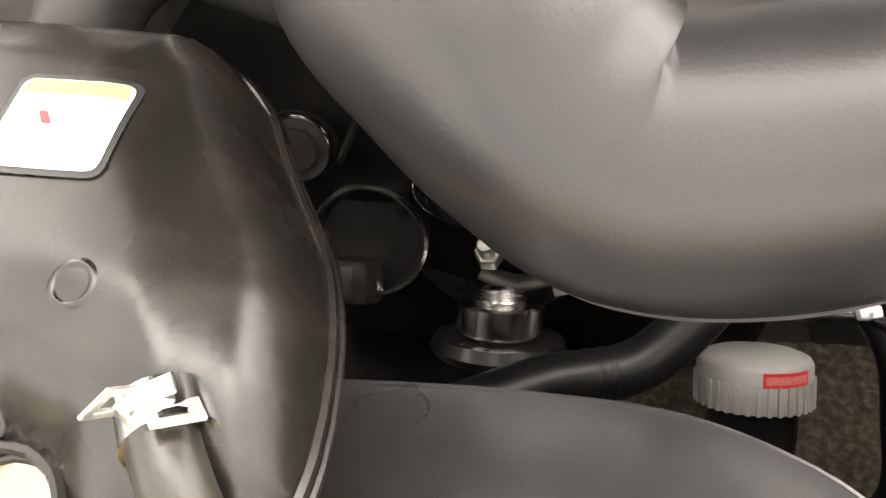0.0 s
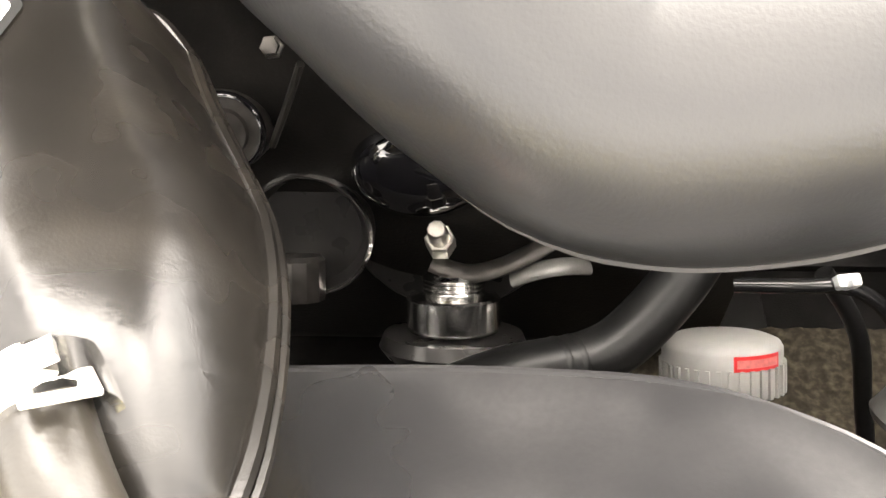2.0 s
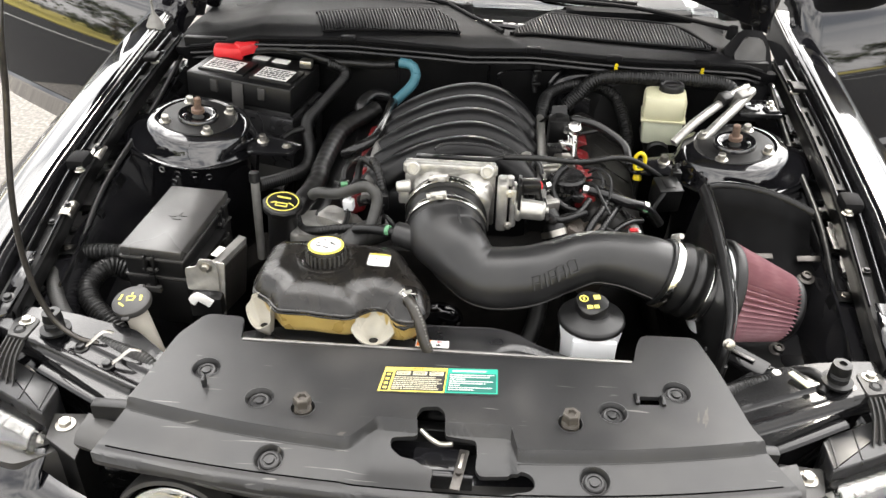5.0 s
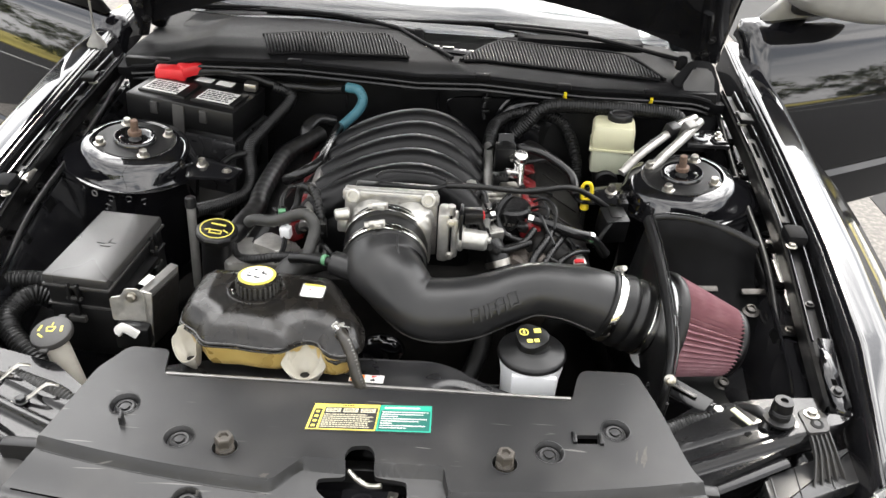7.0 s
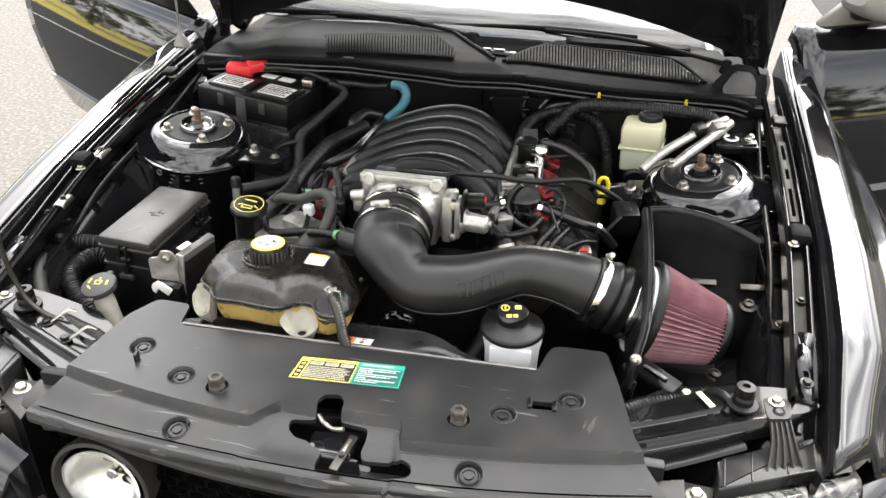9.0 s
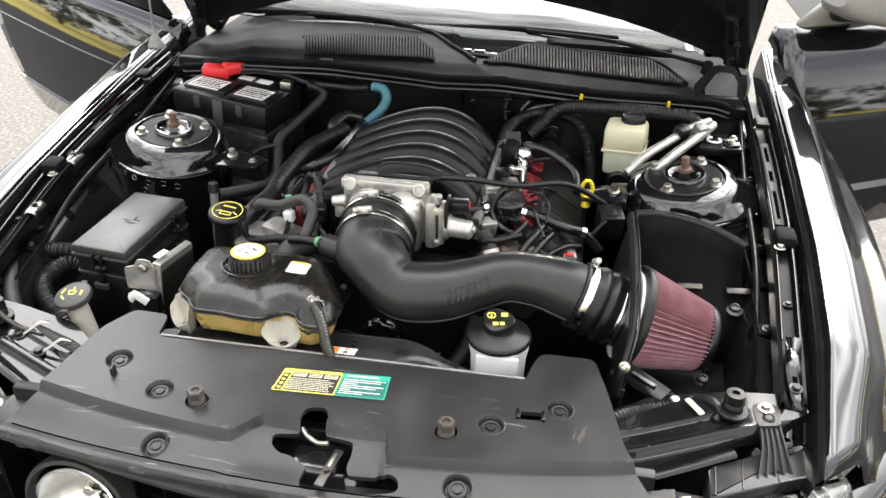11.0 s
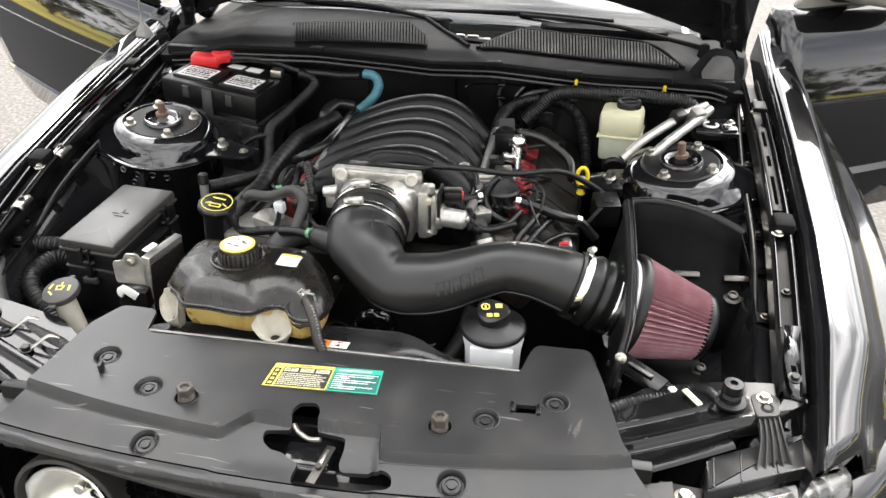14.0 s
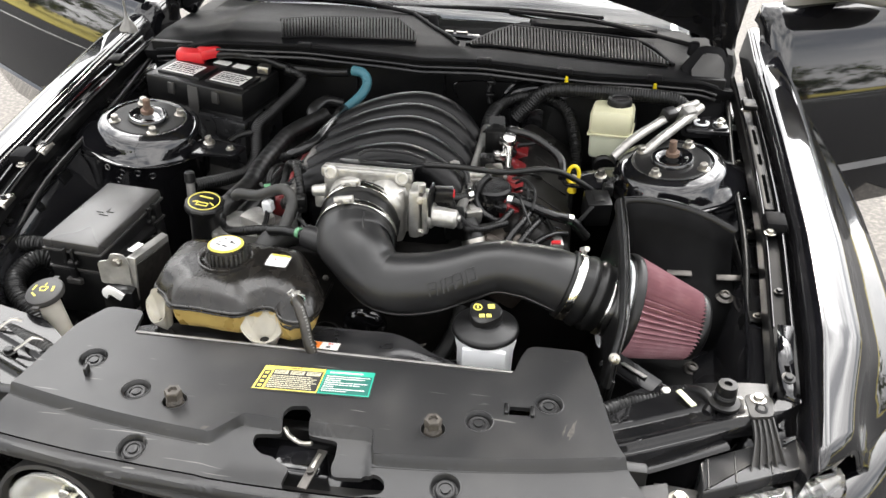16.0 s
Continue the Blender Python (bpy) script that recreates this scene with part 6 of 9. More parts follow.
# ---- engine ----
# intake tube with its couplers
intake = thing("intake_tube", (0.2, 0.19, 0.82), "matt black moulded plastic air intake tube with raised lettering", "intake tube")
LINE = [V(-0.004, 0.246, 0.897), V(0.001, 0.220, 0.893), V(0.016, 0.198, 0.888), V(0.040, 0.177, 0.872), V(0.069, 0.169, 0.862), V(0.135, 0.175, 0.867), V(0.190, 0.196, 0.876), V(0.245, 0.215, 0.887), V(0.300, 0.222, 0.882), V(0.345, 0.223, 0.872), V(0.385, 0.222, 0.858)]
LINE_R = (0.070, 0.0675, 0.0625, 0.058, 0.056, 0.053, 0.048, 0.0455, 0.048, 0.053, 0.0555)
LINE_S = [0.0]
for _a, _b in zip(LINE, LINE[1:]):
    LINE_S.append(LINE_S[-1] + (_b - _a).length)


def tube_r(s):
    return float(np.interp(s * LINE_S[-1], LINE_S, LINE_R))


def on_tube(s, deg, up=0.0):
    """A point on the tube's skin at share s of its length; deg from the front (0) to the top (90); with its axes."""
    i = min(len(path) - 2, max(1, int(s * (len(path) - 1))))
    d = (path[i + 1] - path[i - 1]).normalized()
    flat = V(0, 0, 1).cross(d)
    front = -flat.normalized() if flat.length > 0.05 else V(0, -1, 0)
    top = d.cross(front).normalized()
    top = top if top.z > 0 else -top
    n = (front * math.cos(radians(deg)) + top * math.sin(radians(deg))).normalized()
    return path[i] + n * (tube_r(s) + up), d, n


path = smooth_path(LINE, 0.004)
bm = bmesh.new()
tube(bm, LINE, 1.0, 48, 0.004, taper=tube_r)
_line = np.array([tuple(p) for p in path])


def under_cut(p):
    """The elbow's underside is flatter towards the front than a round tube."""
    i = int(np.argmin(((_line - np.array(tuple(p))) ** 2).sum(1)))
    v = p - path[i]
    if v.length < 1e-6:
        return p
    w = max(0.0, v.normalized().dot(V(-0.45, -0.50, -0.74).normalized())) ** 3
    fade = 1.0 - ease((i / len(path) - 0.14) / 0.24)
    return p - v * (0.30 * w * fade)


for vert in bm.verts:
    vert.co = under_cut(vert.co)
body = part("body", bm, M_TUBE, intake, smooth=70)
bm = bmesh.new()
tube(bm, [under_cut(on_tube(0.10 + 0.88 * k / 40, -33)[0]) for k in range(41)], 0.0015, 6)
part("mould_seam", bm, M_LID, body, "thin mould parting line")
for x0, x1 in ((-0.022, -0.006), (0.018, 0.034)):
    bm = bmesh.new()
    pts = []
    for k in range(9):
        y = 0.236 - 0.062 * k / 8
        x = x0 + (x1 - x0) * (k / 8) ** 2
        j = min(range(len(path)), key=lambda q: abs(path[q].y - y) + (1 if path[q].x > 0.05 else 0))
        r = tube_r(j / (len(path) - 1))
        pts.append(V(x, y, path[j].z + math.sqrt(max(1e-6, r * r - (x - path[j].x) ** 2)) + 0.0002))
    tube(bm, pts, 0.0019, 6)
    part("rib", bm, M_TUBE, body, "raised moulding line")
bm = bmesh.new()
cyl(bm, (-0.030, 0.215, 0.898), (-0.092, 0.232, 0.904), 0.023, 0.021, 24, 0.003)
part("breather_port", bm, M_TUBE, intake, "round breather port")
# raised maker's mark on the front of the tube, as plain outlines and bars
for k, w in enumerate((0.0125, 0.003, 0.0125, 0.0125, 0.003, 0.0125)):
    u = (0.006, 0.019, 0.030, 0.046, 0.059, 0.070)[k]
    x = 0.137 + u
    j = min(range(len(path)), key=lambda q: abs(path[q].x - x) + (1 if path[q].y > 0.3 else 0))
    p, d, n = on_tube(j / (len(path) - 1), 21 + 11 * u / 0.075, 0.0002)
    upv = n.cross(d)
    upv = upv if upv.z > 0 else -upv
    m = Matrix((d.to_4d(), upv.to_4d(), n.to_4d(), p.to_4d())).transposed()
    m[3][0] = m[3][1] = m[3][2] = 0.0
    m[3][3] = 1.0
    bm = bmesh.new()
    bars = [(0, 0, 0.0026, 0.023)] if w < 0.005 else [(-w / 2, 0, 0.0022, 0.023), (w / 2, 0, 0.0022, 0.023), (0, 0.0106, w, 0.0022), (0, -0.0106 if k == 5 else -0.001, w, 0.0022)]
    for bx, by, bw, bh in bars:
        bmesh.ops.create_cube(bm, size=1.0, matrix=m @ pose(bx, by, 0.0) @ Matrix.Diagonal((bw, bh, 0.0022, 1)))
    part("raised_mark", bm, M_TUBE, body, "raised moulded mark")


def band_clamp(c, d, r, group, screw=(0, 0.6, 0.8), wide=0.013):
    t = thing("hose_clamp", c, "bright stainless worm-drive hose clamp", "hose clamp", group)
    b = bmesh.new()
    h = wide / 2
    lathe(b, [(r, -h), (r + 0.0016, -h), (r + 0.0022, -h * 0.7), (r + 0.0022, h * 0.7), (r + 0.0016, h), (r, h)], axis_frame(c, d), 44)
    part("band", b, M_STEEL, t, smooth=60)
    d, s = Vector(d).normalized(), Vector(screw)
    s = (s - d * s.dot(d)).normalized()
    p, q = Vector(c) + s * (r + 0.007), s.cross(d)
    b = bmesh.new()
    cyl(b, p - q * 0.015, p + q * 0.012, 0.0055, 0.0055, 14, 0.001)
    box(b, tuple(Vector(c) + s * (r + 0.004)), (0.012, 0.018, 0.006), (0, 0, 0), 0.001)
    part("screw_housing", b, M_ALU, t)
    b = bmesh.new()
    cyl(b, p - q * 0.022, p - q * 0.015, 0.0050, None, 6)
    part("screw", b, M_ZINC, t)
    return t


ax0 = (LINE[-1] - LINE[-2]).normalized()
E1 = LINE[-1]
bm = bmesh.new()
m = axis_frame(E1, ax0)
lathe(bm, [(0.0565, -0.020), (0.0600, -0.018), (0.0600, 0.006), (0.064, 0.014), (0.064, 0.020), (0.058, 0.027), (0.064, 0.034), (0.064, 0.040), (0.0600, 0.046), (0.0600, 0.080), (0.058, 0.082)], m, 44)
solo("rubber_coupler", bm, M_RUBBER, "ribbed black rubber coupler on the intake tube", "coupler", "intake couplers", smooth=50)
band_clamp(E1 - ax0 * 0.006, ax0, 0.0602, "intake clamps")
band_clamp(E1 + ax0 * 0.060, ax0, 0.0602, "intake clamps")

# throttle body
throttle = thing("throttle_unit", (0, 0.34, 0.86), "cast aluminium throttle unit with electric motor", "throttle")
bm = bmesh.new()
box(bm, (-0.005, 0.358, 0.922), (0.166, 0.014, 0.124), (-4, 0, 0), 0.004)
box(bm, (-0.005, 0.354, 0.972), (0.172, 0.012, 0.020), (-4, 0, 0), 0.004)
flange = part("flange", bm, M_ALU, throttle, "wide cast mounting flange")
for x in (-0.072, 0.062):
    bm = bmesh.new()
    lathe(bm, [(0, 0), (0.013, 0), (0.013, 0.010), (0.011, 0.012), (0.008, 0.012), (0.007, 0.009), (0, 0.009)], axis_frame((x, 0.352, 0.972), (0, -1, 0.25)), 20)
    part("bolt_boss", bm, M_ALU, flange)
bm = bmesh.new()
box(bm, (0.0, 0.336, 0.905), (0.140, 0.048, 0.100), (0, 0, 0), 0.010)
for x in (-0.034, 0.034):
    cyl(bm, (x, 0.304, 0.922), (x, 0.356, 0.930), 0.037, 0.041, 30, 0.006)
box(bm, (0.0, 0.337, 0.955), (0.020, 0.040, 0.016), (0, 0, 0), 0.005)
part("bore", bm, M_ALU, throttle, "twin-bore cast housing", 50)
bm = bmesh.new()
box(bm, (0.092, 0.322, 0.925), (0.020, 0.046, 0.096), (0, 0, 0), 0.006)
box(bm, (0.112, 0.318, 0.926), (0.012, 0.040, 0.078), (0, 0, 0), 0.005)
cyl(bm, (0.104, 0.316, 0.965), (0.104, 0.316, 0.984), 0.007, None, 12, 0.002)
case = part("gear_case", bm, M_ALU, throttle)
for z in (0.892, 0.958):
    bolt("bolt", (0.104, 0.298, z), (0, -1, 0.2), 0.005, case)
bm = bmesh.new()
box(bm, (0.122, 0.312, 0.948), (0.006, 0.044, 0.062), (0, 0, 0), 0.002)
part("gasket", bm, M_DARK, case, "black gear cover edge")
bm = bmesh.new()
cyl(bm, (-0.074, 0.322, 0.950), (-0.100, 0.318, 0.948), 0.012, 0.010, 16, 0.002)
box(bm, (-0.086, 0.326, 0.930), (0.020, 0.022, 0.030), (0, 0, 0), 0.004)
part("shaft_end", bm, M_ALU, throttle)
bm = bmesh.new()
cyl(bm, (0.124, 0.312, 0.922), (0.170, 0.307, 0.921), 0.0185, 0.0175, 28, 0.004)
cyl(bm, (0.118, 0.313, 0.922), (0.128, 0.312, 0.922), 0.024, None, 28, 0.003)
cyl(bm, (0.170, 0.307, 0.924), (0.176, 0.306, 0.924), 0.006, None, 12, 0.001)
part("motor", bm, M_ALU, throttle, "pale cylindrical motor can")
bm = bmesh.new()
box(bm, (0.142, 0.330, 0.958), (0.034, 0.028, 0.022), (0, 0, 8), 0.003)
plug = part("plug", bm, M_DARK, throttle, "black electric plug")
bm = bmesh.new()
box(bm, (0.160, 0.328, 0.962), (0.003, 0.016, 0.008), (0, 0, 8), 0.0005)
part("plug_latch", bm, M_REDCAP, plug, "red latch")
bm = bmesh.new()
m = axis_frame((-0.0092, 0.325, 0.907), (0.071, -1, -0.12))
lathe(bm, [(0.060, -0.004), (0.071, 0.0), (0.0712, 0.030), (0.0735, 0.036), (0.0712, 0.042), (0.0712, 0.072), (0.068, 0.082)], m, 48)
solo("rubber_coupler", bm, M_RUBBER, "smooth black rubber coupler at the throttle body", "coupler", "intake couplers", smooth=50)
band_clamp((-0.0086, 0.3101, 0.9053), (0.071, -1, -0.12), 0.0716, "intake clamps", (-0.12, 0, 1), 0.012)
band_clamp((-0.0050, 0.2588, 0.8991), (0.071, -1, -0.12), 0.0716, "intake clamps", (-0.16, 0, 1), 0.013)

# intake manifold
mani = thing("intake_manifold", (0, 0.65, 0.85), "black plastic intake manifold with arched runners", "intake manifold")
for i in range(5):
    y = 0.480 + 0.066 * i
    r = 0.033
    rise = 0.002 * i
    bm = bmesh.new()
    tube(bm, [(-0.205, y - 0.045, 0.810), (-0.165, y - 0.035, 0.872), (-0.115, y - 0.018, 0.904 + rise), (-0.045, y + 0.004, 0.930 + rise), (0.03, y + 0.02, 0.937 + rise), (0.095, y + 0.018, 0.915 + rise), (0.148, y + 0.0, 0.866), (0.180, y - 0.015, 0.80)],
         r, 18, 0.012)
    part("runner", bm, M_MANI, mani, smooth=60)
for i in range(4):
    y = 0.513 + 0.066 * i
    bm = bmesh.new()
    tube(bm, [(-0.175, y - 0.02, 0.83), (-0.13, y - 0.01, 0.885), (-0.05, y + 0.0, 0.920), (0.04, y + 0.0, 0.922), (0.115, y - 0.01, 0.890), (0.165, y - 0.03, 0.82)], 0.032, 16, 0.012)
    part("lower_runner", bm, M_MANI, mani, smooth=60)
bm = bmesh.new()
box(bm, (0, 0.62, 0.83), (0.30, 0.42, 0.12), bev=0.03)
box(bm, (0, 0.405, 0.90), (0.14, 0.09, 0.11), (8, 0, 0), 0.02)
box(bm, (0.0, 0.405, 0.962), (0.15, 0.035, 0.012), (0, 0, 0), 0.004)
part("plenum", bm, M_MANI, mani)
bm = bmesh.new()
tube(bm, [(-0.03, 0.41, 0.968), (0.0, 0.395, 0.975), (0.04, 0.39, 0.976), (0.07, 0.40, 0.972), (0.095, 0.42, 0.971)], 0.004, 8)
tube(bm, [(-0.04, 0.43, 0.972), (-0.02, 0.445, 0.978), (0.05, 0.445, 0.978), (0.09, 0.43, 0.974)], 0.003, 8)
part("harness_wire", bm, M_DARK, mani)

# engine block, valve covers, coils
block = thing("engine_block", (0, 0.6, 0.3), "grimy dark V8 engine block with aluminium timing cover", "engine")
bm = bmesh.new()
box(bm, (0, 0.62, 0.60), (0.46, 0.56, 0.40), bev=0.03)
part("block", bm, M_GRIME, block)
for s in (-1, 1):
    bm = bmesh.new()
    if s > 0:
        box(bm, (0.300, 0.645, 0.800), (0.150, 0.50, 0.110), (0, 32, 0), 0.03, 4)
    else:
        box(bm, (-0.265, 0.62, 0.795), (0.13, 0.56, 0.10), (0, -32, 0), 0.02)
    cover_v = part("valve_cover", bm, M_GRIME if s > 0 else M_DARK, block, "black valve cover")
    if s > 0:
        for k in range(5):
            bm = bmesh.new()
            box(bm, (0.330, 0.45 + 0.085 * k, 0.846), (0.085, 0.006, 0.006), (0, 32, 0), 0.002)
            part("cover_rib", bm, M_GRIME, cover_v)
    bm = bmesh.new()
    box(bm, (s * 0.250, 0.365, 0.780), (0.14, 0.030, 0.12), (0, s * 30, 0), 0.015)
    part("timing_cover", bm, M_CASTING, block, "bare cast timing cover")
bm = bmesh.new()
prism(bm, round_outline([(-0.30, 0.285), (-0.175, 0.285), (-0.165, 0.36), (-0.22, 0.385), (-0.30, 0.37)], 0.02), 0.80, 0.855, bev=0.008)
part("front_casting", bm, M_ALUDARK, block, "flat aluminium casting behind the coolant tank")
for k in range(4):
    for s in (-1, 1):
        y = 0.40 + 0.10 * k if s < 0 else 0.46 + 0.085 * k
        x = -0.190 if s < 0 else 0.256
        coil = thing("ignition_coil", (x, y, 0.85), "dark red ignition coil with black plug", "ignition coil", "ignition coils")
        bm = bmesh.new()
        box(bm, (x, y, 0.868), (0.034, 0.050, 0.034), (0, s * 24, 0), 0.007)
        box(bm, (x - s * 0.006, y, 0.886), (0.020, 0.026, 0.012), (0, s * 24, 0), 0.004)
        part("body", bm, M_RED, coil)
        bm = bmesh.new()
        box(bm, (x - s * 0.016, y - 0.026, 0.884), (0.018, 0.022, 0.016), (0, s * 18, 10), 0.003)
        plug_ = part("plug", bm, M_DARK, coil)
        bm = bmesh.new()
        tube(bm, [(x - s * 0.016, y - 0.036, 0.886), (x - s * 0.028, y - 0.045, 0.896), (x - s * 0.040, y - 0.040, 0.884)], 0.003, 6)
        part("wire", bm, M_RUBBER, plug_)
for s in (-1, 1):
    hose("fuel_rail", [(s * 0.165, 0.36, 0.895), (s * 0.172, 0.55, 0.900), (s * 0.172, 0.80, 0.895)], 0.010, M_ALUDARK, "dull metal fuel rail beside the manifold", "fuel rail", group="fuel rails")

# oil filler
oil = thing("oil_filler", (-0.309, 0.311, 0.80), "black oil filler cap with yellow oil can symbol", "oil cap")
OC = pose(-0.309, 0.308, 0.908, 5, 6, 0)
bm = bmesh.new()
lathe(bm, [(0.026, -0.11), (0.027, -0.03), (0.030, -0.018)], OC, 26)
part("neck", bm, M_DARK, oil)
bm = bmesh.new()
lathe(bm, [(0.030, -0.018), (0.036, -0.014), (0.038, -0.004), (0.036, 0.0), (0.031, 0.002), (0.0, 0.002)], OC, 10)
part("cap", bm, M_DARK, oil, smooth=25)
bm = bmesh.new()
lathe(bm, [(0.0295, 0.0022), (0.0295, 0.0030), (0.0278, 0.0030), (0.0278, 0.0022)], OC, 36)
for (bx, by, bw, bh, rz) in ((0.0, 0.012, 0.026, 0.003, -4), (0.0, -0.006, 0.020, 0.002, 0), (-0.010, -0.011, 0.002, 0.010, 0), (0.010, -0.011, 0.002, 0.010, 0), (0.0, -0.015, 0.020, 0.002, 0), (-0.015, -0.006, 0.010, 0.002, 30), (0.017, -0.006, 0.012, 0.002, -35)):
    bmesh.ops.create_cube(bm, size=1.0, matrix=OC @ pose(bx, by, 0.0026, 0, 0, rz) @ Matrix.Diagonal((bw, bh, 0.0012, 1)))
part("symbol", bm, M_INK, oil, "yellow printed ring and symbol")

# ---- left side of the bay: battery, fuse box, control unit ----
batt = thing("battery", (-0.505, 0.885, 0.74), "black car battery with white labels and red terminal cover", "battery")
BT = pose(-0.518, 0.869, 0.850, 0, 3.5, -10.5)


def bbox(c, s, rot=(0, 0, 0), bev=0.003, base=BT):
    b = bmesh.new()
    vs = bmesh.ops.create_cube(b, size=1.0, matrix=base @ pose(*c, *rot) @ Matrix.Diagonal((*s, 1)))["verts"]
    if bev:
        bmesh.ops.bevel(b, geom=list(b.edges), offset=bev, offset_type="OFFSET", segments=2, profile=0.5, affect="EDGES")
    return b


part("case", bbox((0, 0, -0.03), (0.258, 0.172, 0.14), bev=0.006), M_DARK, batt)
part("lid", bbox((0, 0, 0.070), (0.264, 0.178, 0.060), bev=0.006), M_DARK, batt)
part("vent_cover", bbox((-0.055, -0.025, 0.101), (0.115, 0.085, 0.010)), M_DARK, batt)
part("vent_cover", bbox((0.070, -0.025, 0.101), (0.105, 0.085, 0.010)), M_DARK, batt)
part("label", bbox((-0.062, -0.030, 0.1064), (0.085, 0.062, 0.001), bev=0), M_WHITE, batt, "printed white label")
part("label", bbox((0.068, -0.030, 0.1064), (0.080, 0.062, 0.001), bev=0), M_WHITE, batt, "printed white label")
part("label", bbox((-0.010, 0.060, 0.1012), (0.040, 0.026, 0.001), bev=0), M_WHITE, batt, "small white label")
part("label", bbox((0.042, 0.060, 0.1012), (0.040, 0.026, 0.001), bev=0), M_WHITE, batt, "small white label")
_rb = random.Random(9)
bm = bmesh.new()
for lx in (-0.062, 0.068):
    for r in range(5):
        x0 = lx - 0.036
        while x0 < lx + 0.030:
            w = 0.004 + 0.010 * _rb.random()
            bmesh.ops.create_cube(bm, size=1.0, matrix=BT @ pose(x0 + w / 2, -0.052 + 0.011 * r, 0.1072) @ Matrix.Diagonal((w, 0.005 if r != 2 else 0.008, 0.0006, 1)))
            x0 += w + 0.003
tagged(part("label_print", bm, M_BLACKLAB, batt), kind="stuff")
for fx in (-0.06, 0.06):
    part("grip", bbox((fx, -0.091, 0.078), (0.018, 0.008, 0.030)), M_PLASTIC, batt)
part("terminal_cover", bbox((-0.085, 0.036, 0.112), (0.070, 0.042, 0.034), (0, 0, 22), 0.008), M_REDCAP, batt, "red plastic terminal cover")
part("terminal_cover", bbox((-0.045, 0.062, 0.124), (0.062, 0.044, 0.028), (0, -8, 48), 0.008), M_REDCAP, batt, "red plastic terminal cover")
part("terminal_clamp", bbox((0.112, 0.050, 0.112), (0.030, 0.026, 0.020), (0, 0, 10), 0.004), M_ZINC, batt, "metal terminal clamp")
part("strap", bbox((0.0, -0.092, 0.02), (0.028, 0.004, 0.15), bev=0.001), M_PLASTIC, batt, "hold-down strap")
tray = thing("battery_tray", (-0.50, 0.87, 0.62), "dark plastic battery tray and side wall", "battery tray")
part("wall", bbox((0.006, -0.004, -0.105), (0.268, 0.186, 0.27), bev=0.008), M_SHROUD, tray, "dusty grey-black side wall")
part("ledge", bbox((0.02, -0.13, -0.110), (0.25, 0.09, 0.012), (6, 0, 0), 0.004), M_PLASTIC, tray)

fuse = thing("fuse_box", (-0.508, 0.285, 0.70), "black fuse box with a clipped flat lid", "fuse box")
FB = pose(-0.508, 0.292, 0.80, 2, 0, -5)
part("lid", bbox((0, 0, 0.065), (0.116, 0.216, 0.020), bev=0.005, base=FB), M_LID, fuse, "black lid lightened for its sheen")
part("lid_lip", bbox((0, 0, 0.054), (0.120, 0.220, 0.006), bev=0.002, base=FB), M_PLASTIC, fuse)
part("upper_case", bbox((0, 0, 0.034), (0.110, 0.210, 0.040), bev=0.004, base=FB), M_DARK, fuse)
part("case_rib", bbox((0, 0, 0.014), (0.116, 0.216, 0.005), bev=0.002, base=FB), M_PLASTIC, fuse, "rib round the case")
part("case", bbox((0, 0, -0.04), (0.112, 0.212, 0.10), bev=0.005, base=FB), M_DARK, fuse)
part("side_step", bbox((0.062, -0.02, 0.022), (0.026, 0.130, 0.012), bev=0.003, base=FB), M_DARK, fuse, "stepped side ledge")
for cx, cy, rz in ((-0.004, -0.111, 0), (0.060, 0.060, 90)):
    clip = part("clip", bbox((cx, cy, 0.034), (0.028, 0.008, 0.006), (0, 0, rz), 0.002, FB), M_PLASTIC, fuse, "moulded lid clip")
    for off in (-0.008, 0.008):
        o = (off, 0) if rz == 0 else (0, off)
        part("clip_bar", bbox((cx + o[0], cy + o[1], 0.046), (0.005, 0.010, 0.034), (0, 0, rz), 0.0015, FB), M_DARK, clip)
    part("tongue", bbox((cx, cy - (0.003 if rz == 0 else 0), -0.006), (0.030, 0.010, 0.012), (0, 0, rz), 0.002, FB), M_PLASTIC, clip)
    part("tongue_stem", bbox((cx, cy, 0.010), (0.012, 0.008, 0.026), (0, 0, rz), 0.002, FB), M_DARK, clip)
bm = bmesh.new()
for q in ((-0.012, 0.02, 0.014, 0.002), (0.0, 0.030, 0.002, 0.014), (0.008, 0.024, 0.012, 0.002), (0.0, 0.012, 0.018, 0.002)):
    bmesh.ops.create_cube(bm, size=1.0, matrix=FB @ pose(q[0] + 0.006, q[1] - 0.02, 0.0754) @ Matrix.Diagonal((q[2], q[3], 0.0016, 1)))
part("raised_symbol", bm, M_PLASTIC, fuse)

ecu = thing("control_unit", (-0.39, 0.20, 0.73), "flat aluminium control unit on a zinc bracket", "control unit")
EC = pose(-0.414, 0.215, 0.800, 0, 8, -14)
part("case", bbox((0.012, 0.010, -0.010), (0.016, 0.108, 0.130), bev=0.002, base=EC), M_ALUDARK, ecu)
# this side is coloured dark for the shade it stands in
part("dark_side", bbox((0.0215, 0.012, -0.014), (0.003, 0.098, 0.112), bev=0.001, base=EC), M_LEVER, ecu, "side face darkened for its shade")
bm = bmesh.new()
prism(bm, round_outline([(-0.034, 0.008), (0.020, 0.006), (0.022, 0.056), (0.014, 0.070), (-0.008, 0.070), (-0.014, 0.056), (-0.034, 0.052)], 0.006), -0.0015, 0.0015, pose(-0.405, 0.139, 0.817, 90, 0, 4))
part("bracket", bm, M_ALU, ecu, "flat zinc mounting plate")
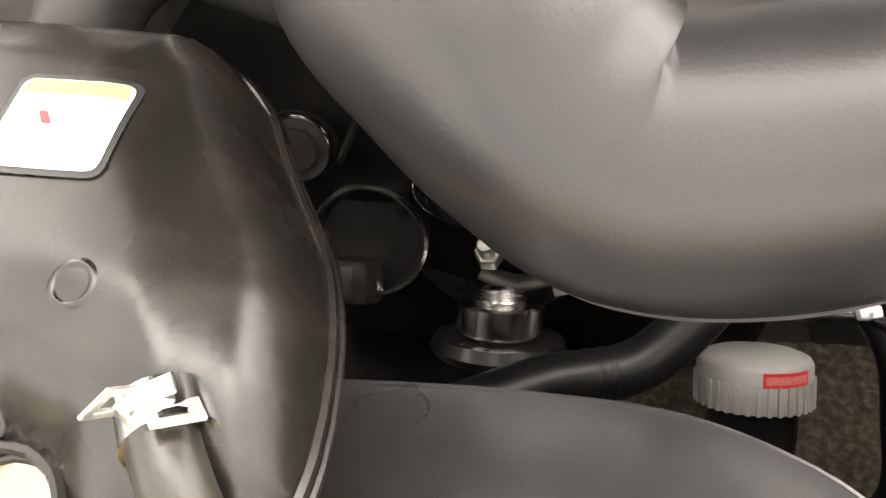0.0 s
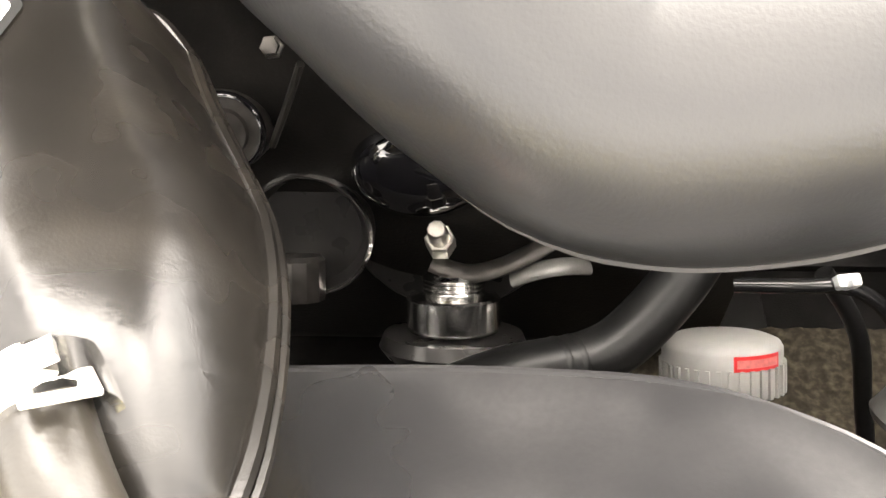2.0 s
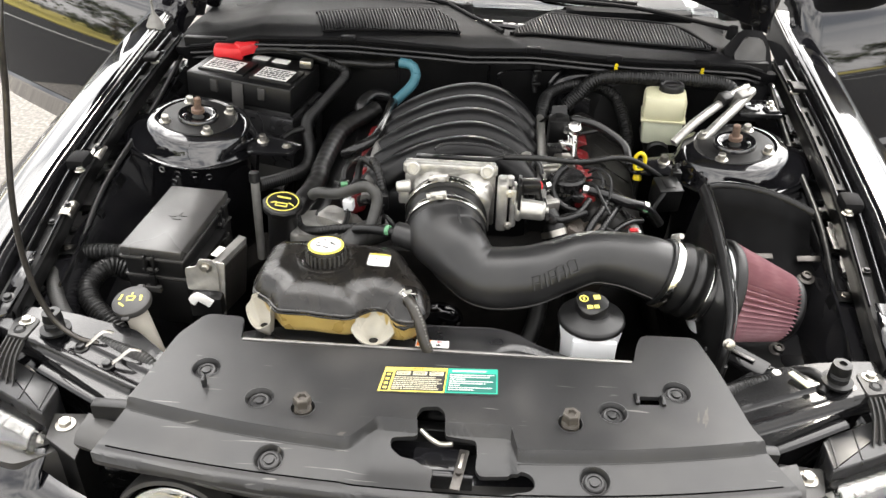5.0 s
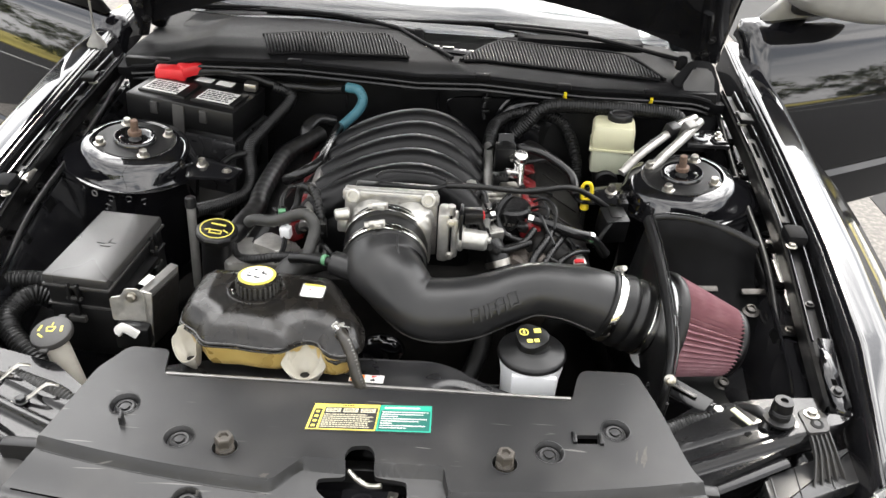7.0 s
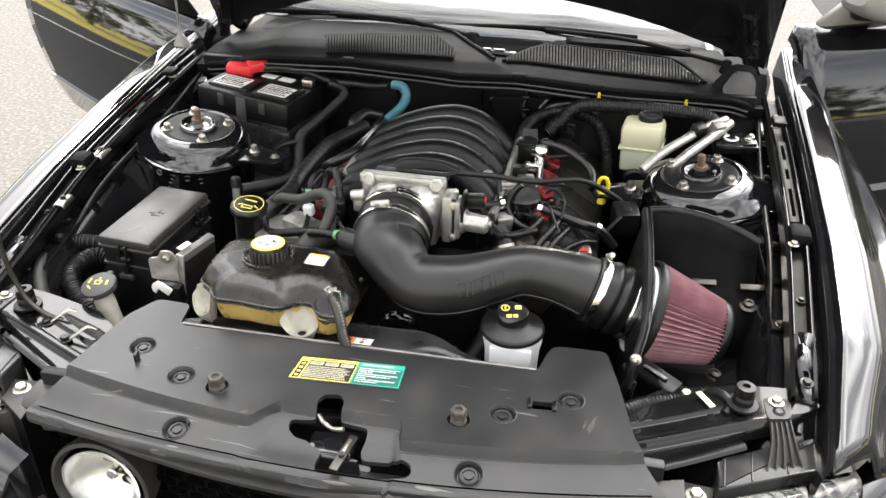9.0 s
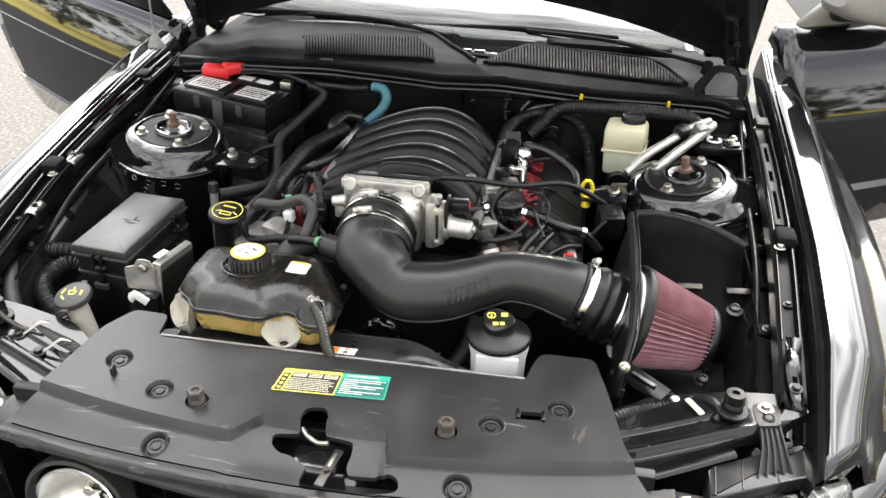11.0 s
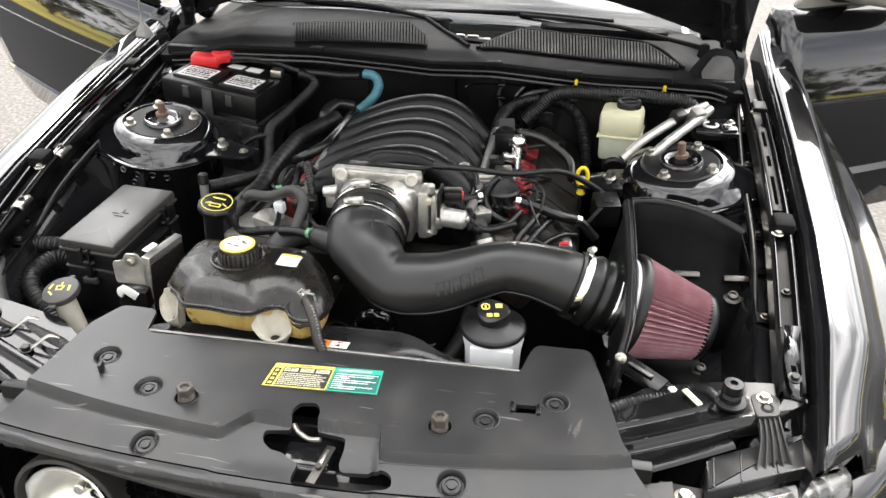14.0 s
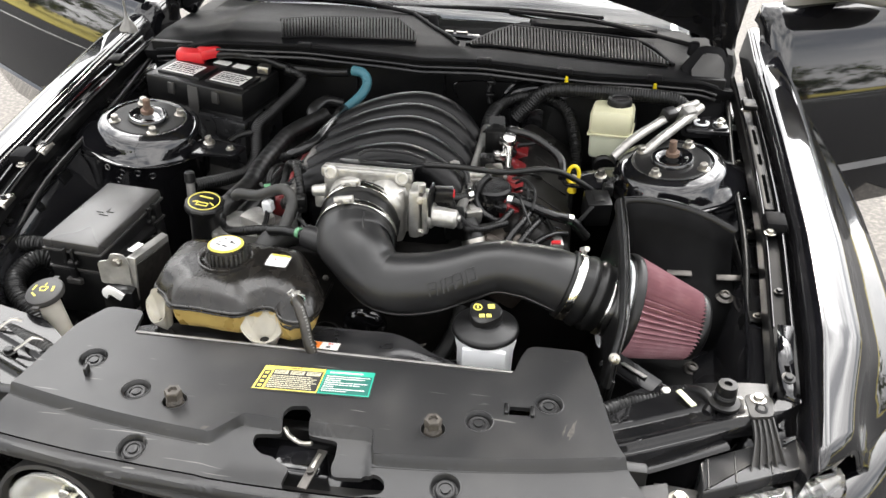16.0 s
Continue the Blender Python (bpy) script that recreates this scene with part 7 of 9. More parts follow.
bolt("bolt", (-0.402, 0.136, 0.873), (0, -1, 0), 0.007, ecu)
bm = bmesh.new()
box(bm, (-0.386, 0.148, 0.815), (0.016, 0.004, 0.125), (0, 6, -10), 0.001)
part("front_flange", bm, M_ALU, ecu, "bright upright flange")
bm = bmesh.new()
box(bm, (-0.408, 0.138, 0.796), (0.055, 0.030, 0.040), (0, 0, 4), 0.004)
part("connector", bm, M_DARK, ecu, "black connector")
bm = bmesh.new()
tube(bm, [(-0.430, 0.124, 0.808), (-0.417, 0.118, 0.824), (-0.394, 0.118, 0.810)], 0.0045, 6, flat=2.0)
part("tape", bm, M_WHITE, ecu, "strip of white tape")
bm = bmesh.new()
box(bm, (-0.4035, 0.205, 0.8605), (0.012, 0.030, 0.001), (0, 8, -14))
part("label", bm, M_WHITE, ecu, "small white label")

wash = thing("washer_filler", (-0.50, 0.08, 0.70), "cream washer filler neck with a black yellow-printed cap", "washer filler")
WC = pose(-0.519, 0.088, 0.828, 12, -6, 0)
bm = bmesh.new()
tube(bm, [(-0.488, 0.075, 0.70), (-0.497, 0.078, 0.74), (-0.510, 0.084, 0.79), (-0.517, 0.087, 0.818)], 0.0185, 20, taper=lambda s: 1.08 - 0.08 * s)
part("neck", bm, M_MILK, wash, "cream translucent neck")
bm = bmesh.new()
lathe(bm, [(0.022, -0.012), (0.032, -0.008), (0.0335, -0.002), (0.032, 0.003), (0.026, 0.0055), (0.0, 0.006)], WC, 32)
box(bm, tuple(WC @ V(0.0, -0.034, -0.004)), (0.014, 0.010, 0.006), (12, -6, 0), 0.002)
box(bm, tuple(WC @ V(0.004, 0.034, -0.002)), (0.012, 0.010, 0.006), (12, -6, 0), 0.002)
part("cap", bm, M_PLASTIC, wash, smooth=50)
bm = bmesh.new()
for (bx, by, bw, bh, rz) in ((0, 0.006, 0.014, 0.002, 0), (0, -0.003, 0.012, 0.002, 0), (-0.006, 0.0015, 0.002, 0.008, 20), (0.006, 0.0015, 0.002, 0.008, -20), (0, 0.012, 0.002, 0.006, 0), (0.018, 0.002, 0.004, 0.012, 10), (-0.018, 0.004, 0.003, 0.012, -10), (-0.012, -0.012, 0.012, 0.003, -35)):
    bmesh.ops.create_cube(bm, size=1.0, matrix=WC @ pose(bx, by, 0.0060, 0, 0, rz) @ Matrix.Diagonal((bw, bh, 0.0016, 1)))
part("symbol", bm, M_INK, wash, "yellow printed symbol")

# ---- right side of the bay: filter, heat shield, fluid tanks ----
hs = thing("heat_shield", (0.57, 0.25, 0.69), "black steel heat shield box with rubber edge trim", "heat shield")


def sheet(pts, thick, mat, name, parent, label=""):
    b = bmesh.new()
    b.faces.new([b.verts.new(p) for p in pts])
    ob = part(name, b, mat, parent, label)
    ob.modifiers.new("solid", "SOLIDIFY").thickness = thick
    return ob


bm = bmesh.new()
side_top = [V(0.452, 0.038, 0.815), V(0.456, 0.048, 0.860), V(0.466, 0.090, 0.886), V(0.469, 0.15, 0.907), V(0.468, 0.22, 0.928), V(0.465, 0.30, 0.948), V(0.461, 0.367, 0.962)]
loft(bm, [[p, V(p.x - 0.004, p.y, p.z - 0.02), V(p.x - 0.022, p.y - 0.004, (p.z + 0.72) / 2), V(p.x - 0.034, p.y, 0.68)] for p in side_top])
part("side_panel", bm, M_DARK, hs).modifiers.new("solid", "SOLIDIFY").thickness = 0.003
back_top = [V(0.461, 0.367, 0.962), V(0.50, 0.384, 0.958), V(0.56, 0.400, 0.944), V(0.62, 0.405, 0.924), V(0.672, 0.400, 0.902)]
bm = bmesh.new()
loft(bm, [[p, V(p.x, p.y - 0.012, p.z - 0.04), V(p.x, p.y - 0.035, 0.835), V(p.x + 0.005, 0.345, 0.815), V(p.x + 0.01, 0.315, 0.795), V(p.x + 0.01, 0.27, 0.715)] for p in back_top])
part("back_panel", bm, M_BOX, hs, smooth=30).modifiers.new("solid", "SOLIDIFY").thickness = 0.003
bm = bmesh.new()
tube(bm, [p + V(-0.007, 0, -0.010) for p in side_top], 0.012, 12, flat=0.55, up=(1, 0, 0.3))
tube(bm, [p + V(0, -0.003, -0.008) for p in back_top], 0.009, 10, flat=0.35, up=(0, 1, 0))
tube(bm, [V(0.452, 0.038, 0.815), V(0.447, 0.034, 0.76), V(0.447, 0.03, 0.70)], 0.0055, 8)
part("edge_trim", bm, M_DARK, hs, "wide black rubber edge trim")
bm = bmesh.new()
tube(bm, [p + V(0.002, 0, 0.002) for p in side_top], 0.0016, 6)
tube(bm, [p + V(0, 0, 0.002) for p in back_top], 0.0016, 6)
part("trim_bead", bm, M_GLOSSRUB, hs, "shiny bead of the edge trim")
bm = bmesh.new()
lathe(bm, [(0, 0), (0.009, 0), (0.009, 0.003), (0.005, 0.005), (0.004, 0.010), (0, 0.011)], axis_frame((0.451, 0.040, 0.858), (-0.3, -1, 0.4)), 16)
part("trim_bolt", bm, M_ZINC, hs, "small zinc bolt")
bm = bmesh.new()
prism(bm, round_outline([(0.45, 0.04), (0.56, 0.10), (0.66, 0.20), (0.705, 0.30), (0.69, 0.40), (0.46, 0.38)], 0.02), 0.688, 0.694)
part("tray", bm, M_BOX, hs)
bm = bmesh.new()
loft(bm, [[V(0.655, 0.20, 0.69), V(0.668, 0.205, 0.76), V(0.672, 0.235, 0.80)], [V(0.700, 0.30, 0.69), V(0.710, 0.30, 0.77), V(0.708, 0.31, 0.81)], [V(0.690, 0.42, 0.69), V(0.695, 0.43, 0.80), V(0.676, 0.434, 0.886)]])
part("outer_panel", bm, M_BOX, hs, smooth=30).modifiers.new("solid", "SOLIDIFY").thickness = 0.003
for p in ((0.662, 0.322, 0.802), (0.615, 0.238, 0.695), (0.590, 0.13, 0.695)):
    bm = bmesh.new()
    lathe(bm, [(0, 0), (0.016, 0), (0.016, 0.002), (0.010, 0.004), (0.009, 0.010), (0.005, 0.011), (0.004, 0.008), (0, 0.008)], pose(*p, 15, 0, 0), 20)
    part("fastener", bm, M_LEVER, hs, "round metal fastener")
for x in (0.580, 0.668):
    bm = bmesh.new()
    box(bm, (x, 0.346, 0.829), (0.045, 0.012, 0.003), (25, 0, 6), 0.001)
    part("tab", bm, M_LEVER, hs, "bright folded tab")
bm = bmesh.new()
box(bm, (0.630, 0.385, 0.818), (0.005, 0.010, 0.058), (-36, 0, 12), 0.001)
part("stay", bm, M_ALUDARK, hs, "thin metal stay")

flt = thing("air_filter", (0.54, 0.21, 0.72), "pink pleated cone air filter with black rubber ends", "air filter")
FA = axis_frame((0.467, 0.214, 0.836), (0.125, 0.010, -0.035)) @ Matrix.Diagonal((1, 1, 1.09, 1))
bm = bmesh.new()
rows = []
for z, r in ((0.004, 0.085), (0.118, 0.055)):
    rows.append([FA @ V((r + (0.0062 if k % 2 else -0.0062)) * math.cos(2 * math.pi * k / 104), (r + (0.0062 if k % 2 else -0.0062)) * math.sin(2 * math.pi * k / 104), z) for k in range(104)])
loft(bm, rows, True)
part("pleats", bm, M_PINK, flt, "pink pleated cotton gauze", 5)
bm = bmesh.new()
lathe(bm, [(0.058, -0.008), (0.089, -0.007), (0.092, -0.003), (0.092, 0.004), (0.090, 0.008), (0.082, 0.008)], FA, 48)
part("base_ring", bm, M_RUBBER, flt, "black rubber base ring", 50)
bm = bmesh.new()
lathe(bm, [(0.053, 0.115), (0.059, 0.116), (0.0605, 0.120), (0.058, 0.128), (0.053, 0.131), (0.0, 0.131)], FA, 48)
part("end_cap", bm, M_RUBBER, flt, "black rubber end cap", 50)
bm = bmesh.new()
lathe(bm, [(0.056, -0.012), (0.080, -0.012), (0.080, -0.007), (0.056, -0.007)], FA, 48)
part("flange", bm, M_WHITEPL, flt, "pale flange ring")

ps = thing("steering_reservoir", (0.25, 0.10, 0.72), "white power steering reservoir with black lid and cap", "fluid reservoir")
bm = bmesh.new()
lathe(bm, [(0.0, 0.70), (0.038, 0.70), (0.044, 0.71), (0.047, 0.80), (0.0505, 0.820), (0.0505, 0.840)], pose(0.248, 0.105, 0), 32)
part("body", bm, M_WHITEPL, ps, smooth=50)
bm = bmesh.new()
box(bm, (0.250, 0.058, 0.780), (0.070, 0.010, 0.105), (0, 0, 0), 0.003)
front = part("front_plate", bm, M_WHITEPL, ps, "flat white front face")
bm = bmesh.new()
lathe(bm, [(0, 0), (0.013, 0), (0.012, 0.0015), (0, 0.0015)], pose(0.250, 0.0525, 0.765, 90, 0, 0) @ Matrix.Diagonal((1.0, 0.8, 1, 1)), 24)
part("round_mark", bm, M_CREAM, front)
bm = bmesh.new()
lathe(bm, [(0.050, 0.836), (0.0540, 0.837), (0.0550, 0.841), (0.0540, 0.845), (0.050, 0.848), (0.030, 0.851), (0.026, 0.856), (0.0, 0.856)], pose(0.247, 0.105, 0), 40)
part("lid", bm, M_DARK, ps, "black lid", 50)
PC = pose(0.244, 0.110, 0.854, 8, 0, 12)
bm = bmesh.new()
prism(bm, [(0.0265 * (1 + 0.09 * math.cos(3 * a)) * math.cos(a), 0.0265 * (1 + 0.09 * math.cos(3 * a)) * math.sin(a)) for a in (2 * math.pi * k / 48 for k in range(48))], 0.0, 0.018, PC, 0.003)
pcap = part("cap", bm, M_DARK, ps, "three-lobed black cap")
bm = bmesh.new()
lathe(bm, [(0.0075, 0.0182), (0.0075, 0.0190), (0.0056, 0.0190), (0.0056, 0.0182)], PC @ pose(-0.011, 0.009, 0), 22)
for (bx, by, bw, bh) in ((0.011, 0.010, 0.011, 0.009), (-0.006, -0.011, 0.009, 0.007), (0.005, -0.011, 0.008, 0.007), (-0.011, 0.009, 0.003, 0.006)):
    bmesh.ops.create_cube(bm, size=1.0, matrix=PC @ pose(bx, by, 0.0184) @ Matrix.Diagonal((bw, bh, 0.0016, 1)))
part("symbol", bm, M_INK, pcap, "yellow printed symbols")

brk = thing("brake_reservoir", (0.452, 0.83, 0.84), "cream translucent brake fluid reservoir with a black cap", "fluid reservoir")
BR = pose(0.458, 0.828, 0.898, 0, -2, -8)
part("upper_half", bbox((0, 0, 0.026), (0.096, 0.084, 0.062), bev=0.014, base=BR), M_CREAM, brk)
part("lower_half", bbox((0, 0, -0.030), (0.090, 0.080, 0.060), bev=0.008, base=BR), M_CREAMLOW, brk, "lower half darkened by fluid")
part("seam", bbox((0, 0, -0.001), (0.100, 0.088, 0.005), bev=0.001, base=BR), M_CREAM, brk)
bm = bmesh.new()
lathe(bm, [(0.026, 0.048), (0.028, 0.052), (0.028, 0.068), (0.026, 0.072), (0.020, 0.073), (0.018, 0.070), (0, 0.070)], BR @ pose(0.012, 0.012, 0), 16)
part("cap", bm, M_DARK, brk, "knurled black cap", 30)
bm = bmesh.new()
cyl(bm, (0.40, 0.95, 0.86), (0.40, 0.90, 0.86), 0.125, 0.11, 36, 0.02)
cyl(bm, (0.45, 0.92, 0.83), (0.45, 0.78, 0.82), 0.028, None, 20, 0.004)
solo("brake_booster", bm, M_DARK, "round black brake booster on the bulkhead", "brake booster")

# air conditioning pipes
pipes = thing("cooling_pipes", (0.55, 0.75, 0.93), "bare aluminium pipes with square joint blocks", "pipes")
bm = bmesh.new()
tube(bm, [(0.458, 0.67, 0.900), (0.497, 0.70, 0.932), (0.557, 0.76, 0.953), (0.600, 0.81, 0.962), (0.640, 0.85, 0.965)], 0.0098, 14)
part("pipe", bm, M_ALU, pipes)
bm = bmesh.new()
tube(bm, [(0.518, 0.67, 0.912), (0.548, 0.70, 0.932), (0.590, 0.75, 0.948), (0.647, 0.83, 0.965)], 0.0105, 14)
part("pipe", bm, M_ALU, pipes)
for c, mat_ in (((0.572, 0.777, 0.958), M_DARK), ((0.614, 0.797, 0.957), M_ALUDARK)):
    bm = bmesh.new()
    box(bm, c, (0.032, 0.024, 0.040), (20, 0, 40), 0.003)
    part("joint_block", bm, mat_, pipes)
bm = bmesh.new()
box(bm, (0.665, 0.825, 0.925), (0.095, 0.085, 0.012), (0, 0, 0), 0.003)
box(bm, (0.690, 0.800, 0.933), (0.030, 0.030, 0.010), (0, 0, 12), 0.003)
valve = thing("valve_block", (0.665, 0.825, 0.919), "black steel plate with bolts and a pale ring clip", "plate")
part("plate", bm, M_BAY, valve)
bm = bmesh.new()
tube(bm, [(0.652 + 0.015 * math.cos(radians(a)), 0.812 + 0.015 * math.sin(radians(a)), 0.936) for a in range(100, 401, 15)], 0.0028, 8)
part("ring_clip", bm, M_WHITEPL, valve, "open pale ring clip")
for q in ((0.690, 0.800, 0.938), (0.700, 0.845, 0.931), (0.640, 0.852, 0.931)):
    bolt("bolt", q, (0, 0, 1), 0.006, valve)

# dipstick and oil separator
dip = thing("dipstick", (0.376, 0.588, 0.80), "yellow ring-handled oil dipstick", "dipstick")
bm = bmesh.new()
ring = [(0.376 + 0.011 * math.cos(a), 0.586, 0.892 + 0.020 * math.sin(a)) for a in (2 * math.pi * k / 16 for k in range(17))]
tube(bm, ring, 0.0042, 8)
cyl(bm, (0.376, 0.586, 0.852), (0.376, 0.586, 0.874), 0.010, 0.006, 12, 0.001)
part("ring", bm, M_YELLOW, dip)
bm = bmesh.new()
tube(bm, [(0.376, 0.586, 0.855), (0.374, 0.58, 0.78), (0.36, 0.55, 0.66)], 0.0055, 8)
part("tube", bm, M_DARK, dip)
sep = thing("oil_separator", (0.218, 0.48, 0.82), "black oil separator can with pale lettering", "oil separator")
bm = bmesh.new()
lathe(bm, [(0.0, 0.800), (0.036, 0.800), (0.038, 0.806), (0.038, 0.852), (0.0365, 0.855), (0.038, 0.858), (0.038, 0.905), (0.034, 0.910), (0.0, 0.910)], pose(0.218, 0.475, 0), 36)
part("can", bm, M_GLOSSRUB, sep, smooth=30)
bm = bmesh.new()
for (bx, bw) in ((-0.012, 0.004), (-0.004, 0.006), (0.004, 0.006), (0.013, 0.004)):
    box(bm, (0.218 + bx, 0.4372 + 14 * bx * bx, 0.884), (bw, 0.001, 0.006), (0, 0, 0))
part("mark", bm, M_ZINC, sep, "small pale mark")

# bright fuel line and sensors beside the right bank
fl = thing("fuel_crossover", (0.23, 0.6, 0.88), "bright metal fuel line fitting beside the manifold", "fuel line")
bm = bmesh.new()
tube(bm, [(0.235, 0.60, 0.885), (0.232, 0.61, 0.915), (0.226, 0.63, 0.938), (0.215, 0.66, 0.936)], 0.007, 10)
lathe(bm, [(0, -0.012), (0.012, -0.008), (0.014, 0), (0.012, 0.008), (0, 0.012)], pose(0.226, 0.628, 0.940), 16)
part("line", bm, M_STEEL, fl)
bm = bmesh.new()
lathe(bm, [(0, -0.016), (0.013, -0.014), (0.0165, -0.004), (0.0165, 0.006), (0.012, 0.012), (0, 0.014)], axis_frame((0.236, 0.618, 0.944), (0.1, -0.6, 0.8)), 20)
cyl(bm, (0.236, 0.612, 0.935), (0.238, 0.596, 0.890), 0.0095, 0.008, 16, 0.002)
box(bm, (0.218, 0.600, 0.915), (0.030, 0.020, 0.018), (0, 20, 12), 0.004)
part("cast_elbow", bm, M_STEEL, fl, "cast aluminium elbow")
bm = bmesh.new()
box(bm, (0.212, 0.560, 0.888), (0.058, 0.026, 0.016), (0, 10, 6), 0.004)
cyl(bm, (0.196, 0.556, 0.890), (0.196, 0.550, 0.906), 0.007, 0.006, 12, 0.001)
part("rail_bracket", bm, M_ALUDARK, fl, "grey cast rail bracket")
bm = bmesh.new()
box(bm, (0.196, 0.575, 0.915), (0.030, 0.024, 0.022), (0, 0, 8), 0.003)
for k in range(4):
    box(bm, (0.186 + 0.007 * k, 0.562, 0.9265), (0.003, 0.012, 0.003), (0, 0, 8), 0.0006)
part("plug", bm, M_DARK, fl, "black ribbed plug")
bm = bmesh.new()
prism(bm, [(-0.02, -0.02), (0.02, -0.014), (0.018, 0.03), (-0.014, 0.03)], 0, 0.004, pose(0.205, 0.66, 0.945, 68, 0, 10), 0.001)
part("shield_plate", bm, M_DARK, fl, "dark upright shield plate")
bm = bmesh.new()
for c, s in (((0.185, 0.50, 0.905), (0.05, 0.025, 0.02)), ((0.215, 0.545, 0.905), (0.035, 0.035, 0.022)), ((0.20, 0.455, 0.885), (0.045, 0.02, 0.02))):
    box(bm, c, s, (0, 0, 15), 0.004)
part("bracket", bm, M_ZINC, fl, "small zinc bracket pieces")


# ---- hoses and cables ----
hose("battery_loom", [(-0.345, 0.92, 0.949), (-0.309, 0.92, 0.936), (-0.304, 0.9, 0.919), (-0.346, 0.82, 0.883), (-0.362, 0.74, 0.871), (-0.339, 0.66, 0.844), (-0.336, 0.6, 0.83), (-0.358, 0.54, 0.837), (-0.403, 0.46, 0.855)], 0.0135, M_RUBBER, "black corrugated cable loom from the battery", "cable", ribs=0.0008)
hose("battery_cable", [(-0.54, 0.935, 0.968), (-0.464, 0.93, 0.976), (-0.405, 0.93, 0.969), (-0.348, 0.93, 0.952), (-0.27, 0.92, 0.952), (-0.222, 0.9, 0.957), (-0.168, 0.87, 0.972)], 0.010, M_RUBBER, "thick black battery cable along the bulkhead", "cable")
hose("blue_sleeve_hose", [(-0.160, 0.872, 0.977), (-0.134, 0.862, 0.976), (-0.122, 0.853, 0.958), (-0.130, 0.845, 0.935), (-0.150, 0.835, 0.914), (-0.172, 0.820, 0.896)], 0.0115, M_BLUE, "blue sleeved heater hose bend", ribs=0.0006, pitch=0.005)
hose("heater_hose", [(-0.172, 0.822, 0.898), (-0.170, 0.78, 0.908), (-0.170, 0.72, 0.911), (-0.174, 0.65, 0.912), (-0.182, 0.598, 0.909), (-0.214, 0.566, 0.898), (-0.245, 0.580, 0.876)], 0.0115, M_GLOSSRUB, "black hose running on from the blue sleeve")
hose("wiring_harness", [(-0.206, 0.78, 0.896), (-0.265, 0.7, 0.882), (-0.279, 0.62, 0.875), (-0.283, 0.52, 0.872), (-0.279, 0.46, 0.871), (-0.298, 0.38, 0.862), (-0.315, 0.34, 0.83)], 0.019, M_RUBBER, "thick taped black engine wiring harness", "cable", ribs=0.0005, pitch=0.021, seg=16)
hose("breather_hose", [(-0.262, 0.345, 0.905), (-0.25, 0.34, 0.915), (-0.209, 0.33, 0.921), (-0.160, 0.312, 0.948), (-0.140, 0.30, 0.950), (-0.131, 0.29, 0.930), (-0.140, 0.265, 0.895)], 0.0105, M_GREYHOSE, "grey rubber breather hose")
hose("breather_pipe", [(-0.170, 0.268, 0.884), (-0.135, 0.252, 0.896), (-0.088, 0.232, 0.904)], 0.0085, M_DARK, "black plastic breather pipe to the intake tube", "pipe")
bm = bmesh.new()
cyl(bm, (-0.108, 0.240, 0.903), (-0.101, 0.237, 0.904), 0.0098, None, 16, 0.001)
solo("breather_clip", bm, M_GREEN, "green quick-release clip on the breather pipe", "clip")
hose("front_loom", [(-0.300, 0.355, 0.855), (-0.280, 0.315, 0.850), (-0.245, 0.290, 0.862), (-0.205, 0.285, 0.872), (-0.17, 0.29, 0.875)], 0.0085, M_RUBBER, "black cable loom bending behind the coolant tank", "cable", ribs=0.0006)
hose("upper_radiator_hose", [(-0.20, 0.215, 0.78), (-0.185, 0.25, 0.835), (-0.165, 0.28, 0.86), (-0.12, 0.31, 0.865)], 0.024, M_GREYHOSE, "thick grey-black radiator hose behind the coolant tank", seg=18)
hose("sensor_loom", [(-0.150, 0.42, 0.935), (-0.155, 0.40, 0.955), (-0.145, 0.37, 0.965), (-0.130, 0.34, 0.940), (-0.125, 0.32, 0.905)], 0.0075, M_RUBBER, "short corrugated sensor loom", "cable", ribs=0.0006)
hose("vacuum_line", [(0.09, 0.415, 0.971), (0.154, 0.43, 0.965), (0.239, 0.46, 0.947), (0.324, 0.5, 0.941), (0.383, 0.54, 0.902), (0.427, 0.56, 0.863), (0.45, 0.57, 0.82)], 0.0058, M_RUBBER, "black vacuum line across the engine")
hose("brake_vacuum_hose", [(0.230, 0.66, 0.945), (0.245, 0.64, 0.956), (0.294, 0.64, 0.941), (0.345, 0.62, 0.911), (0.354, 0.58, 0.885)], 0.009, M_GLOSSRUB, "curved black vacuum hose")
hose("bulkhead_loom", [(0.170, 0.76, 0.86), (0.176, 0.8, 0.905), (0.194, 0.88, 0.912), (0.252, 0.9, 0.932), (0.32, 0.9, 0.926), (0.36, 0.88, 0.901), (0.384, 0.82, 0.835), (0.38, 0.78, 0.76)], 0.014, M_RUBBER, "black corrugated loom looping by the bulkhead", "cable", ribs=0.0009)
hose("cowl_loom", [(0.235, 0.86, 0.895), (0.262, 0.862, 0.925), (0.290, 0.866, 0.955), (0.330, 0.872, 0.966), (0.435, 0.875, 0.967), (0.545, 0.882, 0.963), (0.600, 0.888, 0.955), (0.622, 0.885, 0.935), (0.630, 0.875, 0.900)], 0.0165, M_RUBBER, "thick corrugated loom below the cowl", "cable", ribs=0.0009, seg=16)
hose("separator_hose", [(0.250, 0.455, 0.893), (0.29, 0.445, 0.888), (0.339, 0.44, 0.874), (0.378, 0.45, 0.858), (0.41, 0.46, 0.82)], 0.0105, M_GLOSSRUB, "shiny black hose from the oil separator")
hose("separator_inlet", [(0.190, 0.45, 0.90), (0.16, 0.42, 0.905), (0.13, 0.40, 0.91)], 0.0085, M_RUBBER, "braided black hose into the oil separator", ribs=0.0004)
